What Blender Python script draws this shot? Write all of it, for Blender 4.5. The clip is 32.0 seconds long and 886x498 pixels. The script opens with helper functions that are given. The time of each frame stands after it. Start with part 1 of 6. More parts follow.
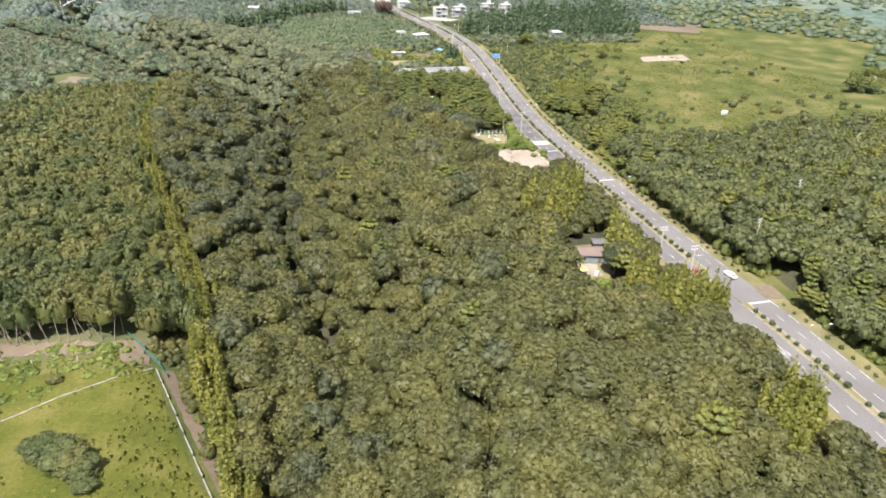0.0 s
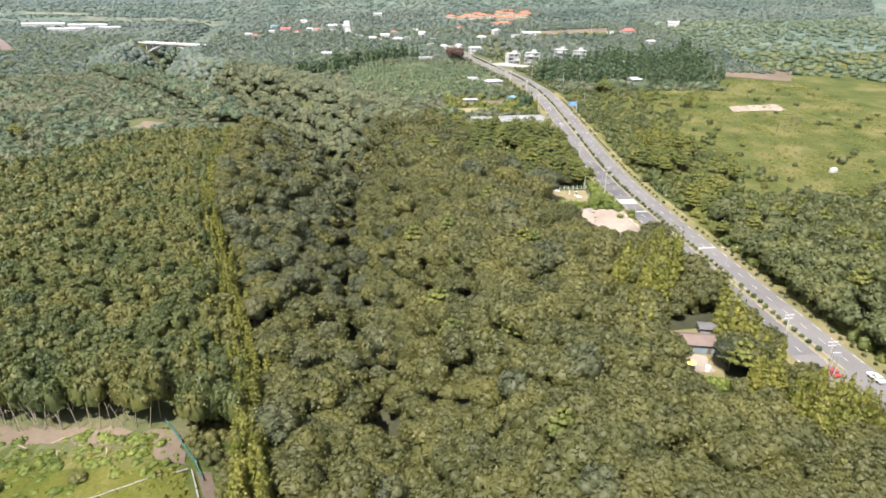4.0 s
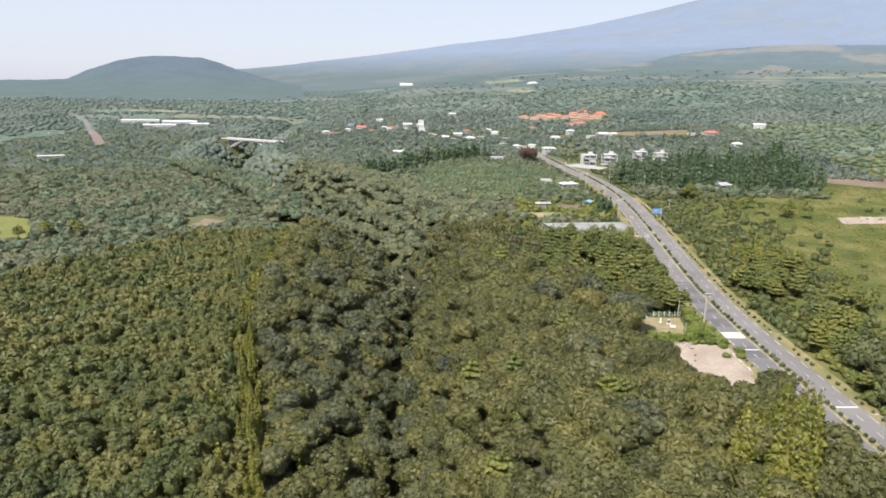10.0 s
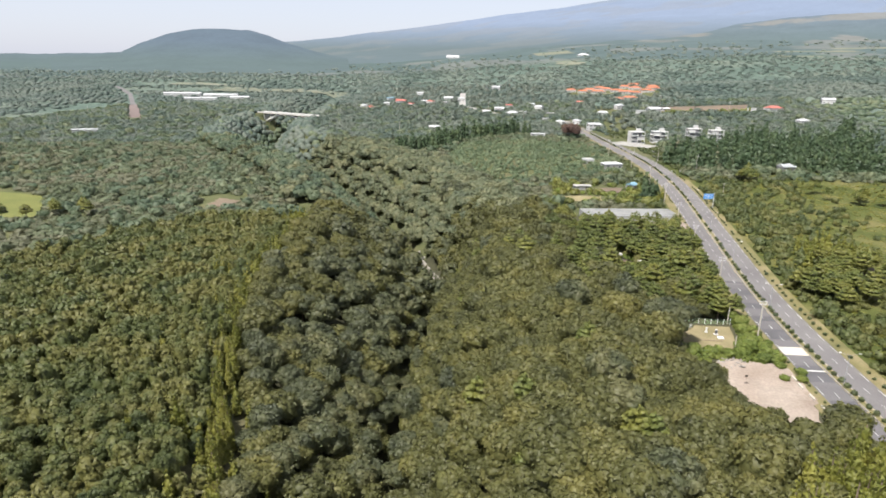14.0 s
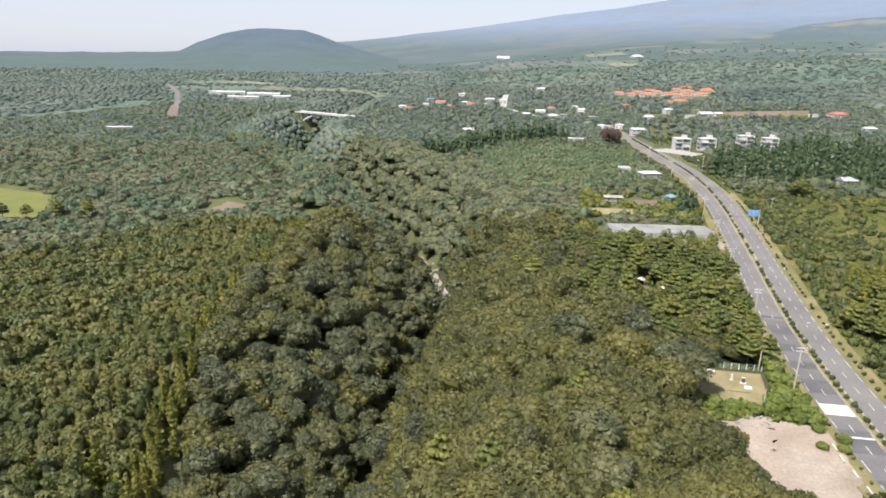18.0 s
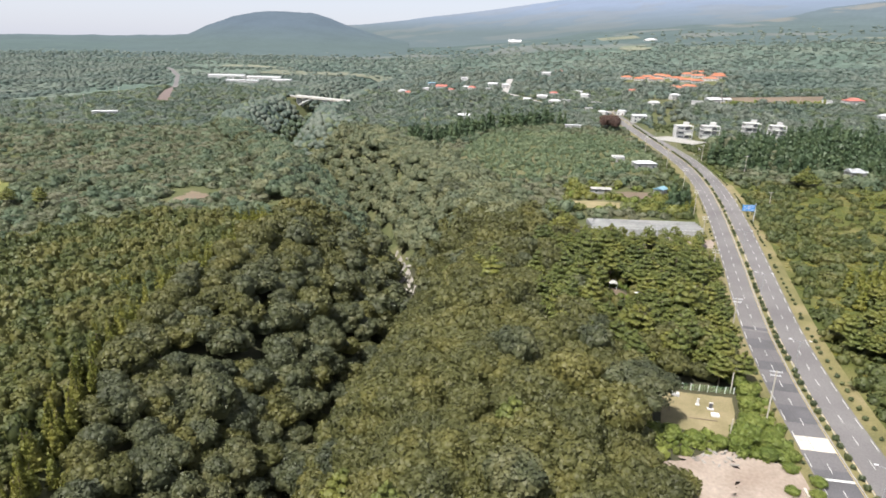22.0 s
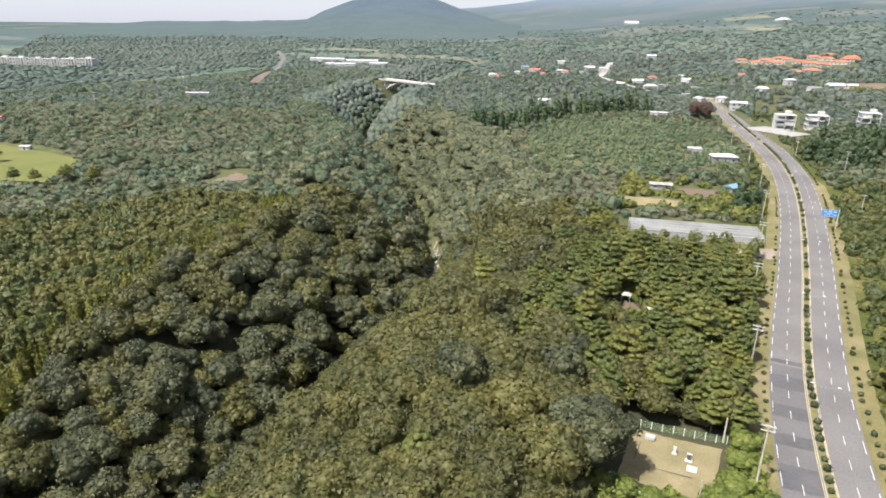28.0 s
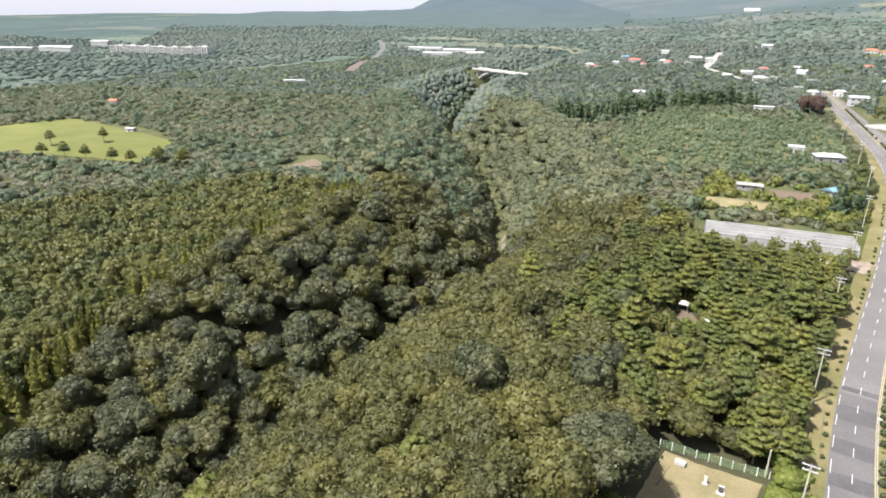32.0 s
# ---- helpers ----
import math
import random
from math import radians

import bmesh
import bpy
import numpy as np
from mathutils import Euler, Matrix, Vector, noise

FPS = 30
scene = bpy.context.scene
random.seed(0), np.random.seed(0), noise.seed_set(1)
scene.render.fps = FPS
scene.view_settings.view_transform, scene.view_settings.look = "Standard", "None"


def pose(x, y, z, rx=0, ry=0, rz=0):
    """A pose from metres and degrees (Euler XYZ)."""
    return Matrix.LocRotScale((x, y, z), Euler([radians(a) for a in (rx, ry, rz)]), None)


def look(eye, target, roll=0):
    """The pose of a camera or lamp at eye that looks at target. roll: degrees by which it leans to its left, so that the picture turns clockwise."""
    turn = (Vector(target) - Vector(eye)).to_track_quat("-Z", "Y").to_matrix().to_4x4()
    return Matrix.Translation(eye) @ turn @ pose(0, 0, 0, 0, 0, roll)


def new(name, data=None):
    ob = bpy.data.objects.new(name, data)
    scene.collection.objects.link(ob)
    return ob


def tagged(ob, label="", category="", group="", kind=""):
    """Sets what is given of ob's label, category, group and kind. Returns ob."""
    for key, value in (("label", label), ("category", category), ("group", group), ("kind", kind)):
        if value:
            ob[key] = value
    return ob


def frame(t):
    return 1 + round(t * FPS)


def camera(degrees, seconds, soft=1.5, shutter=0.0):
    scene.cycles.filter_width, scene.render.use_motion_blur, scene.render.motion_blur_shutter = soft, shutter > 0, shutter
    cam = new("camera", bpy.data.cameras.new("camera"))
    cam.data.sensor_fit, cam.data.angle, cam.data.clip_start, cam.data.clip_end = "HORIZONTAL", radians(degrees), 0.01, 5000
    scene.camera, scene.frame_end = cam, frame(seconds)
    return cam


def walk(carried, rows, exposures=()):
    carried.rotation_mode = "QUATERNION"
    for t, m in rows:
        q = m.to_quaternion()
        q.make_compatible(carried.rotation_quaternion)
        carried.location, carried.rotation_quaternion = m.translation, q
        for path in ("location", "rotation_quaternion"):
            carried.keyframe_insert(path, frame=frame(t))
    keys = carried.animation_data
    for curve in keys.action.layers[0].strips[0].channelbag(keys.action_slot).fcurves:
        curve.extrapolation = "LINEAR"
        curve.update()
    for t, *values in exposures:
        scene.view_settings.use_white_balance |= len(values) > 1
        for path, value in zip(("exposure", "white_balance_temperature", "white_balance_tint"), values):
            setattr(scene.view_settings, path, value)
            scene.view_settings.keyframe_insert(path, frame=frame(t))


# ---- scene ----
cam = camera(70.6, 32.0, soft=1.75)
PATH = [
    (0, (6.987, -23.735, 76.345), (7.243, -21.953, 75.474), 1.4),
    (0.5, (6.715, -20.489, 76.276), (6.973, -18.707, 75.405), 1.4),
    (1, (6.385, -17.261, 76.204), (6.647, -15.48, 75.333), 1.4),
    (1.5, (5.978, -14.014, 76.111), (6.244, -12.233, 75.239), 1.3),
    (2, (5.567, -10.721, 76.002), (5.839, -8.942, 75.13), 1.3),
    (2.5, (5.121, -7.51, 75.89), (5.383, -5.725, 75.027), 1.2),
    (3, (4.755, -4.364, 75.784), (4.908, -2.557, 74.939), 0.9),
    (3.5, (4.585, -1.23, 75.699), (4.673, 0.6, 74.895), 0.8),
    (4, (4.524, 1.791, 75.631), (4.592, 3.64, 74.872), 0.9),
    (4.5, (4.483, 4.614, 75.634), (4.492, 6.517, 75.022), 0.6),
    (6.5, (4.0, 14.919, 75.908), (3.814, 16.851, 75.423), 0.9),
    (7, (3.884, 17.716, 75.931), (3.706, 19.648, 75.445), 0.9),
    (7.5, (3.908, 20.723, 75.934), (3.735, 22.654, 75.446), 1.0),
    (8, (4.077, 23.937, 75.914), (3.907, 25.869, 75.425), 1.0),
    (8.5, (4.362, 27.367, 75.893), (4.196, 29.299, 75.404), 1.0),
    (9, (4.709, 30.97, 75.868), (4.548, 32.903, 75.381), 1.0),
    (9.5, (5.184, 34.586, 75.801), (5.028, 36.519, 75.313), 1.1),
    (10, (5.7, 38.291, 75.734), (5.546, 40.225, 75.248), 1.1),
    (10.5, (6.25, 42.05, 75.664), (6.103, 43.977, 75.152), 1.0),
    (11, (6.914, 45.795, 75.589), (6.77, 47.711, 75.032), 1.1),
    (11.5, (7.729, 49.502, 75.509), (7.568, 51.414, 74.944), 1.0),
    (12, (8.736, 53.142, 75.418), (8.517, 55.047, 74.851), 0.9),
    (12.5, (9.943, 56.721, 75.331), (9.679, 58.62, 74.764), 0.8),
    (13, (11.332, 60.272, 75.262), (11.039, 62.167, 74.694), 0.8),
    (13.5, (12.832, 63.836, 75.217), (12.531, 65.73, 74.649), 0.9),
    (14, (14.423, 67.41, 75.195), (14.125, 69.304, 74.628), 1.0),
    (14.5, (16.104, 70.942, 75.181), (15.784, 72.833, 74.613), 1.0),
    (16.5, (23.177, 84.722, 75.044), (22.808, 86.603, 74.474), 1.2),
    (17, (24.871, 88.191, 75.048), (24.462, 90.064, 74.476), 1.2),
    (17.5, (26.558, 91.599, 75.048), (26.112, 93.463, 74.478), 1.3),
    (18, (28.271, 94.937, 75.042), (27.82, 96.8, 74.474), 1.4),
    (18.5, (30.045, 98.18, 75.016), (29.594, 100.044, 74.448), 1.5),
    (19, (31.84, 101.384, 74.982), (31.391, 103.249, 74.414), 1.5),
    (19.5, (33.541, 104.598, 74.939), (33.094, 106.462, 74.37), 1.5),
    (20, (35.302, 107.737, 74.869), (34.857, 109.602, 74.3), 1.5),
    (20.5, (37.115, 110.813, 74.781), (36.669, 112.678, 74.212), 1.6),
    (21, (39.024, 113.796, 74.667), (38.572, 115.659, 74.098), 1.5),
    (21.5, (41.048, 116.701, 74.538), (40.578, 118.551, 73.944), 1.5),
    (22, (43.2, 119.544, 74.404), (42.71, 121.383, 73.79), 1.5),
    (22.5, (45.385, 122.344, 74.273), (44.876, 124.178, 73.659), 1.4),
    (23, (47.569, 125.056, 74.138), (47.041, 126.884, 73.523), 1.4),
    (23.5, (49.74, 127.655, 74.006), (49.192, 129.477, 73.39), 1.3),
    (24, (51.961, 130.124, 73.88), (51.37, 131.932, 73.262), 1.2),
    (24.5, (54.25, 132.608, 73.826), (53.602, 134.396, 73.207), 1.0),
    (26.5, (63.642, 142.167, 73.42), (62.917, 143.911, 72.762), 0.9),
    (27, (66.149, 144.491, 73.375), (65.383, 146.215, 72.709), 0.8),
    (27.5, (68.799, 146.726, 73.325), (67.995, 148.433, 72.66), 0.9),
    (28, (71.462, 148.913, 73.293), (70.653, 150.616, 72.627), 1.0),
    (28.5, (73.979, 150.973, 73.272), (73.171, 152.677, 72.606), 1.2),
    (29, (76.267, 152.766, 73.225), (75.431, 154.456, 72.556), 1.2),
    (29.5, (78.344, 154.278, 73.146), (77.476, 155.946, 72.464), 1.3),
    (30, (80.013, 155.599, 73.052), (79.108, 157.243, 72.362), 1.2),
    (30.5, (81.191, 156.801, 72.942), (80.231, 158.413, 72.248), 1.0),
    (31, (81.761, 158.042, 72.86), (80.762, 159.626, 72.161), 1.0),
    (31.5, (81.791, 159.366, 72.819), (80.752, 160.925, 72.117), 0.8),
    (32, (81.565, 160.756, 72.802), (80.498, 162.296, 72.103), 0.7),
]
walk(cam, [(t, look(e, g, r)) for t, e, g, r in PATH], exposures=((0, 1.66), (4.2, 1.68), (6.5, 1.34), (20, 1.31), (28, 1.38), (32, 1.56)))

# ---- light ----
world = bpy.data.worlds.new("sky")
scene.world = world
world.use_nodes = True
wn = world.node_tree.nodes
sky = wn.new("ShaderNodeTexSky")
sky.sky_type = "NISHITA"
sky.sun_disc = False
SUN_ELEVATION, SUN_ROTATION = radians(61), radians(209)
sky.sun_elevation, sky.sun_rotation = SUN_ELEVATION, SUN_ROTATION
sky.altitude, sky.air_density, sky.dust_density, sky.ozone_density = 300, 1.0, 1.6, 1.0
wn["Background"].inputs[1].default_value = 0.127
veil = wn.new("ShaderNodeMix")  # thin haze over the whole sky
veil.data_type = "RGBA"
veil.inputs["Factor"].default_value = 0.86
veil.inputs["B"].default_value = (2.20, 2.28, 2.66, 1)
world.node_tree.links.new(sky.outputs[0], veil.inputs["A"])
world.node_tree.links.new(veil.outputs["Result"], wn["Background"].inputs[0])
sun = new("sun", bpy.data.lights.new("sun", "SUN"))
sun.data.energy, sun.data.angle, sun.data.color = 4.1, radians(1.0), (1.0, 0.955, 0.89)
to_sun = Vector((math.sin(SUN_ROTATION) * math.cos(SUN_ELEVATION), math.cos(SUN_ROTATION) * math.cos(SUN_ELEVATION), math.sin(SUN_ELEVATION)))
sun.matrix_world = look(to_sun * 400, (0, 0, 0))

# ---- materials ----


def nodes_of(name):
    m = bpy.data.materials.new(name)
    m.use_nodes = True
    t = m.node_tree
    return m, t, t.nodes["Principled BSDF"]


def surface(name, dark, light, rough=0.8, scale=0.5, fine=6.0, bump=0.3, metal=0.0, spread=0.15, spec=0.3, mid=None, gain=0.7, depth=0.05):
    """Two-scale mottled surface: broad stains between two colours, fine grain, slight relief, and a shade of its own per object."""
    m, t, p = nodes_of(name)
    n, l = t.nodes, t.links
    geo = n.new("ShaderNodeNewGeometry")
    broad = n.new("ShaderNodeTexNoise")
    broad.inputs["Scale"].default_value, broad.inputs["Detail"].default_value = scale, 5
    grain = n.new("ShaderNodeTexNoise")
    grain.inputs["Scale"].default_value, grain.inputs["Detail"].default_value = fine, 4
    for q in (broad, grain):
        l.new(geo.outputs["Position"], q.inputs["Vector"])
    ramp = n.new("ShaderNodeValToRGB")
    ramp.color_ramp.elements[0].position, ramp.color_ramp.elements[1].position = 0.3, 0.7
    ramp.color_ramp.elements[0].color, ramp.color_ramp.elements[1].color = (*dark, 1), (*light, 1)
    if mid:
        e = ramp.color_ramp.elements.new(0.5)
        e.color = (*mid, 1)
    l.new(broad.outputs["Fac"], ramp.inputs[0])
    info = n.new("ShaderNodeObjectInfo")
    add = n.new("ShaderNodeMath")
    add.operation = "MULTIPLY_ADD"
    l.new(grain.outputs["Fac"], add.inputs[0])
    add.inputs[1].default_value, add.inputs[2].default_value = gain, 1 - gain / 2 - spread / 2
    per = n.new("ShaderNodeMath")
    per.operation = "MULTIPLY_ADD"
    l.new(info.outputs["Random"], per.inputs[0])
    per.inputs[1].default_value = spread
    l.new(add.outputs[0], per.inputs[2])
    hsv = n.new("ShaderNodeHueSaturation")
    l.new(ramp.outputs[0], hsv.inputs["Color"])
    l.new(per.outputs[0], hsv.inputs["Value"])
    l.new(hsv.outputs[0], p.inputs["Base Color"])
    p.inputs["Roughness"].default_value, p.inputs["Metallic"].default_value = rough, metal
    p.inputs["Specular IOR Level"].default_value = spec
    if bump:
        b = n.new("ShaderNodeBump")
        b.inputs["Strength"].default_value, b.inputs["Distance"].default_value = bump, depth
        l.new(grain.outputs["Fac"], b.inputs["Height"])
        l.new(b.outputs[0], p.inputs["Normal"])
    return m


def foliage(name, dark, mid, light, patch=0.09, through_leaf=0.38, rough=0.5, vary=0.36, leaf=6.5, mottle=0.0):
    """Leaves: hue drifts from tree to tree, each leaf clump has its own shade, light shines through."""
    m, t, p = nodes_of(name)
    n, l = t.nodes, t.links
    geo, info = n.new("ShaderNodeNewGeometry"), n.new("ShaderNodeObjectInfo")
    broad = n.new("ShaderNodeTexNoise")
    broad.inputs["Scale"].default_value, broad.inputs["Detail"].default_value = patch, 3
    broad.inputs["Roughness"].default_value = 0.65
    l.new(geo.outputs["Position"], broad.inputs["Vector"])
    shift = n.new("ShaderNodeMath")
    shift.operation = "MULTIPLY_ADD"
    l.new(info.outputs["Random"], shift.inputs[0])
    shift.inputs[1].default_value = 0.16
    each = n.new("ShaderNodeMath")
    each.operation = "MULTIPLY_ADD"
    l.new(geo.outputs["Random Per Island"], each.inputs[0])
    each.inputs[1].default_value = mottle
    l.new(broad.outputs["Fac"], each.inputs[2])
    l.new(each.outputs[0], shift.inputs[2])
    ramp = n.new("ShaderNodeValToRGB")
    c = ramp.color_ramp
    c.elements[0].position, c.elements[1].position = 0.38, 0.74
    c.elements[0].color, c.elements[1].color = (*dark, 1), (*light, 1)
    e = c.elements.new(0.57)
    e.color = (*mid, 1)
    l.new(shift.outputs[0], ramp.inputs[0])
    val = n.new("ShaderNodeMath")
    val.operation = "MULTIPLY_ADD"
    l.new(geo.outputs["Random Per Island"], val.inputs[0])
    val.inputs[1].default_value, val.inputs[2].default_value = vary, 1.0 - vary / 2
    grain = n.new("ShaderNodeTexNoise")
    grain.inputs["Scale"].default_value, grain.inputs["Detail"].default_value, grain.inputs["Roughness"].default_value = leaf, 3, 0.7
    l.new(geo.outputs["Position"], grain.inputs["Vector"])
    spot = n.new("ShaderNodeMath")
    spot.operation = "MULTIPLY_ADD"
    l.new(grain.outputs["Fac"], spot.inputs[0])
    spot.inputs[1].default_value, spot.inputs[2].default_value = 1.3, 0.36
    both = n.new("ShaderNodeMath")
    both.operation = "MULTIPLY"
    l.new(val.outputs[0], both.inputs[0])
    l.new(spot.outputs[0], both.inputs[1])
    bump = n.new("ShaderNodeBump")
    bump.inputs["Strength"].default_value, bump.inputs["Distance"].default_value = 0.5, 0.8 / leaf
    l.new(grain.outputs["Fac"], bump.inputs["Height"])
    l.new(bump.outputs[0], p.inputs["Normal"])
    hsv = n.new("ShaderNodeHueSaturation")
    l.new(ramp.outputs[0], hsv.inputs["Color"])
    l.new(both.outputs[0], hsv.inputs["Value"])
    l.new(hsv.outputs[0], p.inputs["Base Color"])
    p.inputs["Roughness"].default_value, p.inputs["Specular IOR Level"].default_value = rough, 0.36
    tr = n.new("ShaderNodeBsdfTranslucent")
    l.new(hsv.outputs[0], tr.inputs["Color"])
    mix = n.new("ShaderNodeMixShader")
    mix.inputs[0].default_value = through_leaf
    l.new(p.outputs[0], mix.inputs[1])
    l.new(tr.outputs[0], mix.inputs[2])
    l.new(mix.outputs[0], n["Material Output"].inputs["Surface"])
    return m


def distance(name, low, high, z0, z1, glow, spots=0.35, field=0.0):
    """A far slope: a plain backdrop whose own glow paints the haze, paler towards its top, with mottled woodland."""
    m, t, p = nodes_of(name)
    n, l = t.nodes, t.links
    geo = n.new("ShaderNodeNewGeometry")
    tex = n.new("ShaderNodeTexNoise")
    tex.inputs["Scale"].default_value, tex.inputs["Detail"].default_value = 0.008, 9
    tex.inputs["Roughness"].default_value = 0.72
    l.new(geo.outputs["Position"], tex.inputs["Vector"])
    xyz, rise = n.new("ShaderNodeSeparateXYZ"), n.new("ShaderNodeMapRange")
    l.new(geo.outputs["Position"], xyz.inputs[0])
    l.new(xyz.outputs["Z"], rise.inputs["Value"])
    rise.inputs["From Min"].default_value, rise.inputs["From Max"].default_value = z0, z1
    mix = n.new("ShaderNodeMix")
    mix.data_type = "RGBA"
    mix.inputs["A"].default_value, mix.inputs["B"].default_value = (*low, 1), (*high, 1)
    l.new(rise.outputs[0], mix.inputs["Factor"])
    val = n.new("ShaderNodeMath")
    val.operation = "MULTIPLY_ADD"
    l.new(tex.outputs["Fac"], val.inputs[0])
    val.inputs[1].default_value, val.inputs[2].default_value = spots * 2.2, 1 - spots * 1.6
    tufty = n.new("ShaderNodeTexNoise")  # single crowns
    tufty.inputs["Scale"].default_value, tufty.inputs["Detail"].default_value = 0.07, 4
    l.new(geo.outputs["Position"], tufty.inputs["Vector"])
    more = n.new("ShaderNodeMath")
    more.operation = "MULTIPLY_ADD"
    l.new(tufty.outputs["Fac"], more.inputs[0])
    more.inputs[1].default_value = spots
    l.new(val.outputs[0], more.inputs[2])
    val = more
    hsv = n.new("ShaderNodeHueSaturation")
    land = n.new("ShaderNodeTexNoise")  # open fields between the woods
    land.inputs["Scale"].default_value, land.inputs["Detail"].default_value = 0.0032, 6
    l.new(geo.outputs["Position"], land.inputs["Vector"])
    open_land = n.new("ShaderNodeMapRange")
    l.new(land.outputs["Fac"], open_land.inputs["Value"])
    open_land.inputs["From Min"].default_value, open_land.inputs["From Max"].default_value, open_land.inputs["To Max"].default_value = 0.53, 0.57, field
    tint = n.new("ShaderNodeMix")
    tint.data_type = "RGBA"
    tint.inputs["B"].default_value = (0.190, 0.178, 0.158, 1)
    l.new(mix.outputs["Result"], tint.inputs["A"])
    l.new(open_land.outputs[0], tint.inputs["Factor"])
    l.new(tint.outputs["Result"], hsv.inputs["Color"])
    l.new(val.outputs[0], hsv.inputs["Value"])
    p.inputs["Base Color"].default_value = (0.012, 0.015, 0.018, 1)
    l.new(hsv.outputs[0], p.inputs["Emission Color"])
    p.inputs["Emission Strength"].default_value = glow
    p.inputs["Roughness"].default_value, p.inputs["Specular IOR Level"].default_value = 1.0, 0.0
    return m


LEAF_BROAD = foliage("evergreen_leaves", (0.047, 0.056, 0.031), (0.080, 0.089, 0.043), (0.125, 0.124, 0.055), patch=0.11, vary=0.26)
LEAF_LAUREL = foliage("olive_evergreen_leaves", (0.062, 0.067, 0.026), (0.096, 0.098, 0.033), (0.138, 0.130, 0.040), patch=0.09, vary=0.26)
LEAF_BRIGHT = foliage("bright_young_leaves", (0.085, 0.118, 0.026), (0.130, 0.165, 0.034), (0.190, 0.215, 0.052), patch=0.14, vary=0.34)
LEAF_PINE = foliage("pine_needles", (0.071, 0.091, 0.028), (0.114, 0.133, 0.034), (0.163, 0.165, 0.039), patch=0.10, vary=0.34)
LEAF_YOUNG = foliage("plantation_needles", (0.054, 0.073, 0.027), (0.084, 0.100, 0.033), (0.132, 0.130, 0.040), patch=0.07, vary=0.26)
LEAF_CEDAR = foliage("cedar_needles", (0.105, 0.118, 0.022), (0.150, 0.156, 0.030), (0.215, 0.205, 0.044), patch=0.12, vary=0.34)
# far woods: blue-grey haze is mixed into the leaf colour
LEAF_FAR = foliage("hazed_woodland_leaves", (0.060, 0.090, 0.076), (0.086, 0.118, 0.098), (0.124, 0.148, 0.120), patch=0.007, vary=0.2, leaf=0.6, mottle=0.12)
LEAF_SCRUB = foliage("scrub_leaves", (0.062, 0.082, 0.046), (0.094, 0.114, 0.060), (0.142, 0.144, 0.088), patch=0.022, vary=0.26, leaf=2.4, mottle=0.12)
# middle distance: a weaker haze tint in the leaf colour
LEAF_MID = foliage("hazed_plain_leaves", (0.068, 0.097, 0.080), (0.095, 0.129, 0.101), (0.138, 0.160, 0.127), patch=0.018, vary=0.25, leaf=1.4, mottle=0.12)
LEAF_THICKET = foliage("thicket_leaves", (0.062, 0.093, 0.059), (0.094, 0.128, 0.074), (0.147, 0.169, 0.095), patch=0.05, vary=0.26, leaf=2.4)
LEAF_BANK = foliage("bank_leaves", (0.074, 0.093, 0.060), (0.113, 0.132, 0.075), (0.170, 0.176, 0.094), patch=0.08, vary=0.26, leaf=4.0)
LEAF_EAST = foliage("roadside_wood_leaves", (0.062, 0.074, 0.030), (0.094, 0.106, 0.038), (0.135, 0.136, 0.046), patch=0.12, vary=0.26)
LEAF_DARK = foliage("windbreak_needles", (0.046, 0.076, 0.039), (0.064, 0.099, 0.048), (0.099, 0.131, 0.060), patch=0.1)
LEAF_ORCHARD = foliage("orchard_leaves", (0.090, 0.128, 0.068), (0.143, 0.180, 0.098), (0.225, 0.255, 0.150), patch=0.05)
LEAF_RED = foliage("purple_leaves", (0.075, 0.048, 0.039), (0.112, 0.068, 0.053), (0.150, 0.105, 0.068))
LEAF_GRASS = foliage("grass_blades", (0.086, 0.094, 0.014), (0.126, 0.130, 0.020), (0.176, 0.164, 0.038), patch=0.05, vary=0.34)
LEAF_SHRUB = foliage("clipped_shrub_leaves", (0.045, 0.063, 0.030), (0.072, 0.090, 0.039), (0.105, 0.120, 0.051), patch=0.3)
BARK = surface("bark", (0.09, 0.07, 0.05), (0.20, 0.16, 0.12), 0.9, 1.0, 12)
PALE_BARK = surface("pale_bark", (0.20, 0.17, 0.13), (0.34, 0.29, 0.23), 0.9, 1.0, 9)
MEADOW = surface("meadow", (0.034, 0.046, 0.013), (0.116, 0.104, 0.044), 0.95, 0.05, 1.6, 0.6, spec=0.1, mid=(0.062, 0.070, 0.021), gain=1.0)
# dark litter, deepened further to stand for shade in the canopy's gaps
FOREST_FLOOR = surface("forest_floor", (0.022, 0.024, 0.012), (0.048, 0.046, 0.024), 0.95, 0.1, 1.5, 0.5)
LUSH = surface("lush_field_grass", (0.044, 0.054, 0.010), (0.098, 0.090, 0.026), 0.95, 0.11, 1.4, 0.7, spec=0.1, mid=(0.066, 0.070, 0.014), depth=0.2, gain=1.1)
SCRUB_FLOOR = surface("scrub_floor", (0.048, 0.058, 0.026), (0.108, 0.098, 0.056), 0.95, 0.06, 1.2, 0.6, spec=0.1, mid=(0.072, 0.078, 0.036))
# far plain and dry fields: bluish haze is tinted into the ground colour
FAR_PLAIN = surface("hazed_far_plain", (0.056, 0.082, 0.068), (0.112, 0.130, 0.104), 0.95, 0.008, 0.10, 0.9, mid=(0.078, 0.104, 0.086), gain=2.0, depth=5.0, spec=0.05)
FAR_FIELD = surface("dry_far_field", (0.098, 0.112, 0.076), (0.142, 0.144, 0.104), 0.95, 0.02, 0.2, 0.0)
ASPHALT = surface("worn_asphalt", (0.096, 0.090, 0.091), (0.136, 0.128, 0.127), 0.9, 0.06, 3.0, 0.15, spread=0.0)
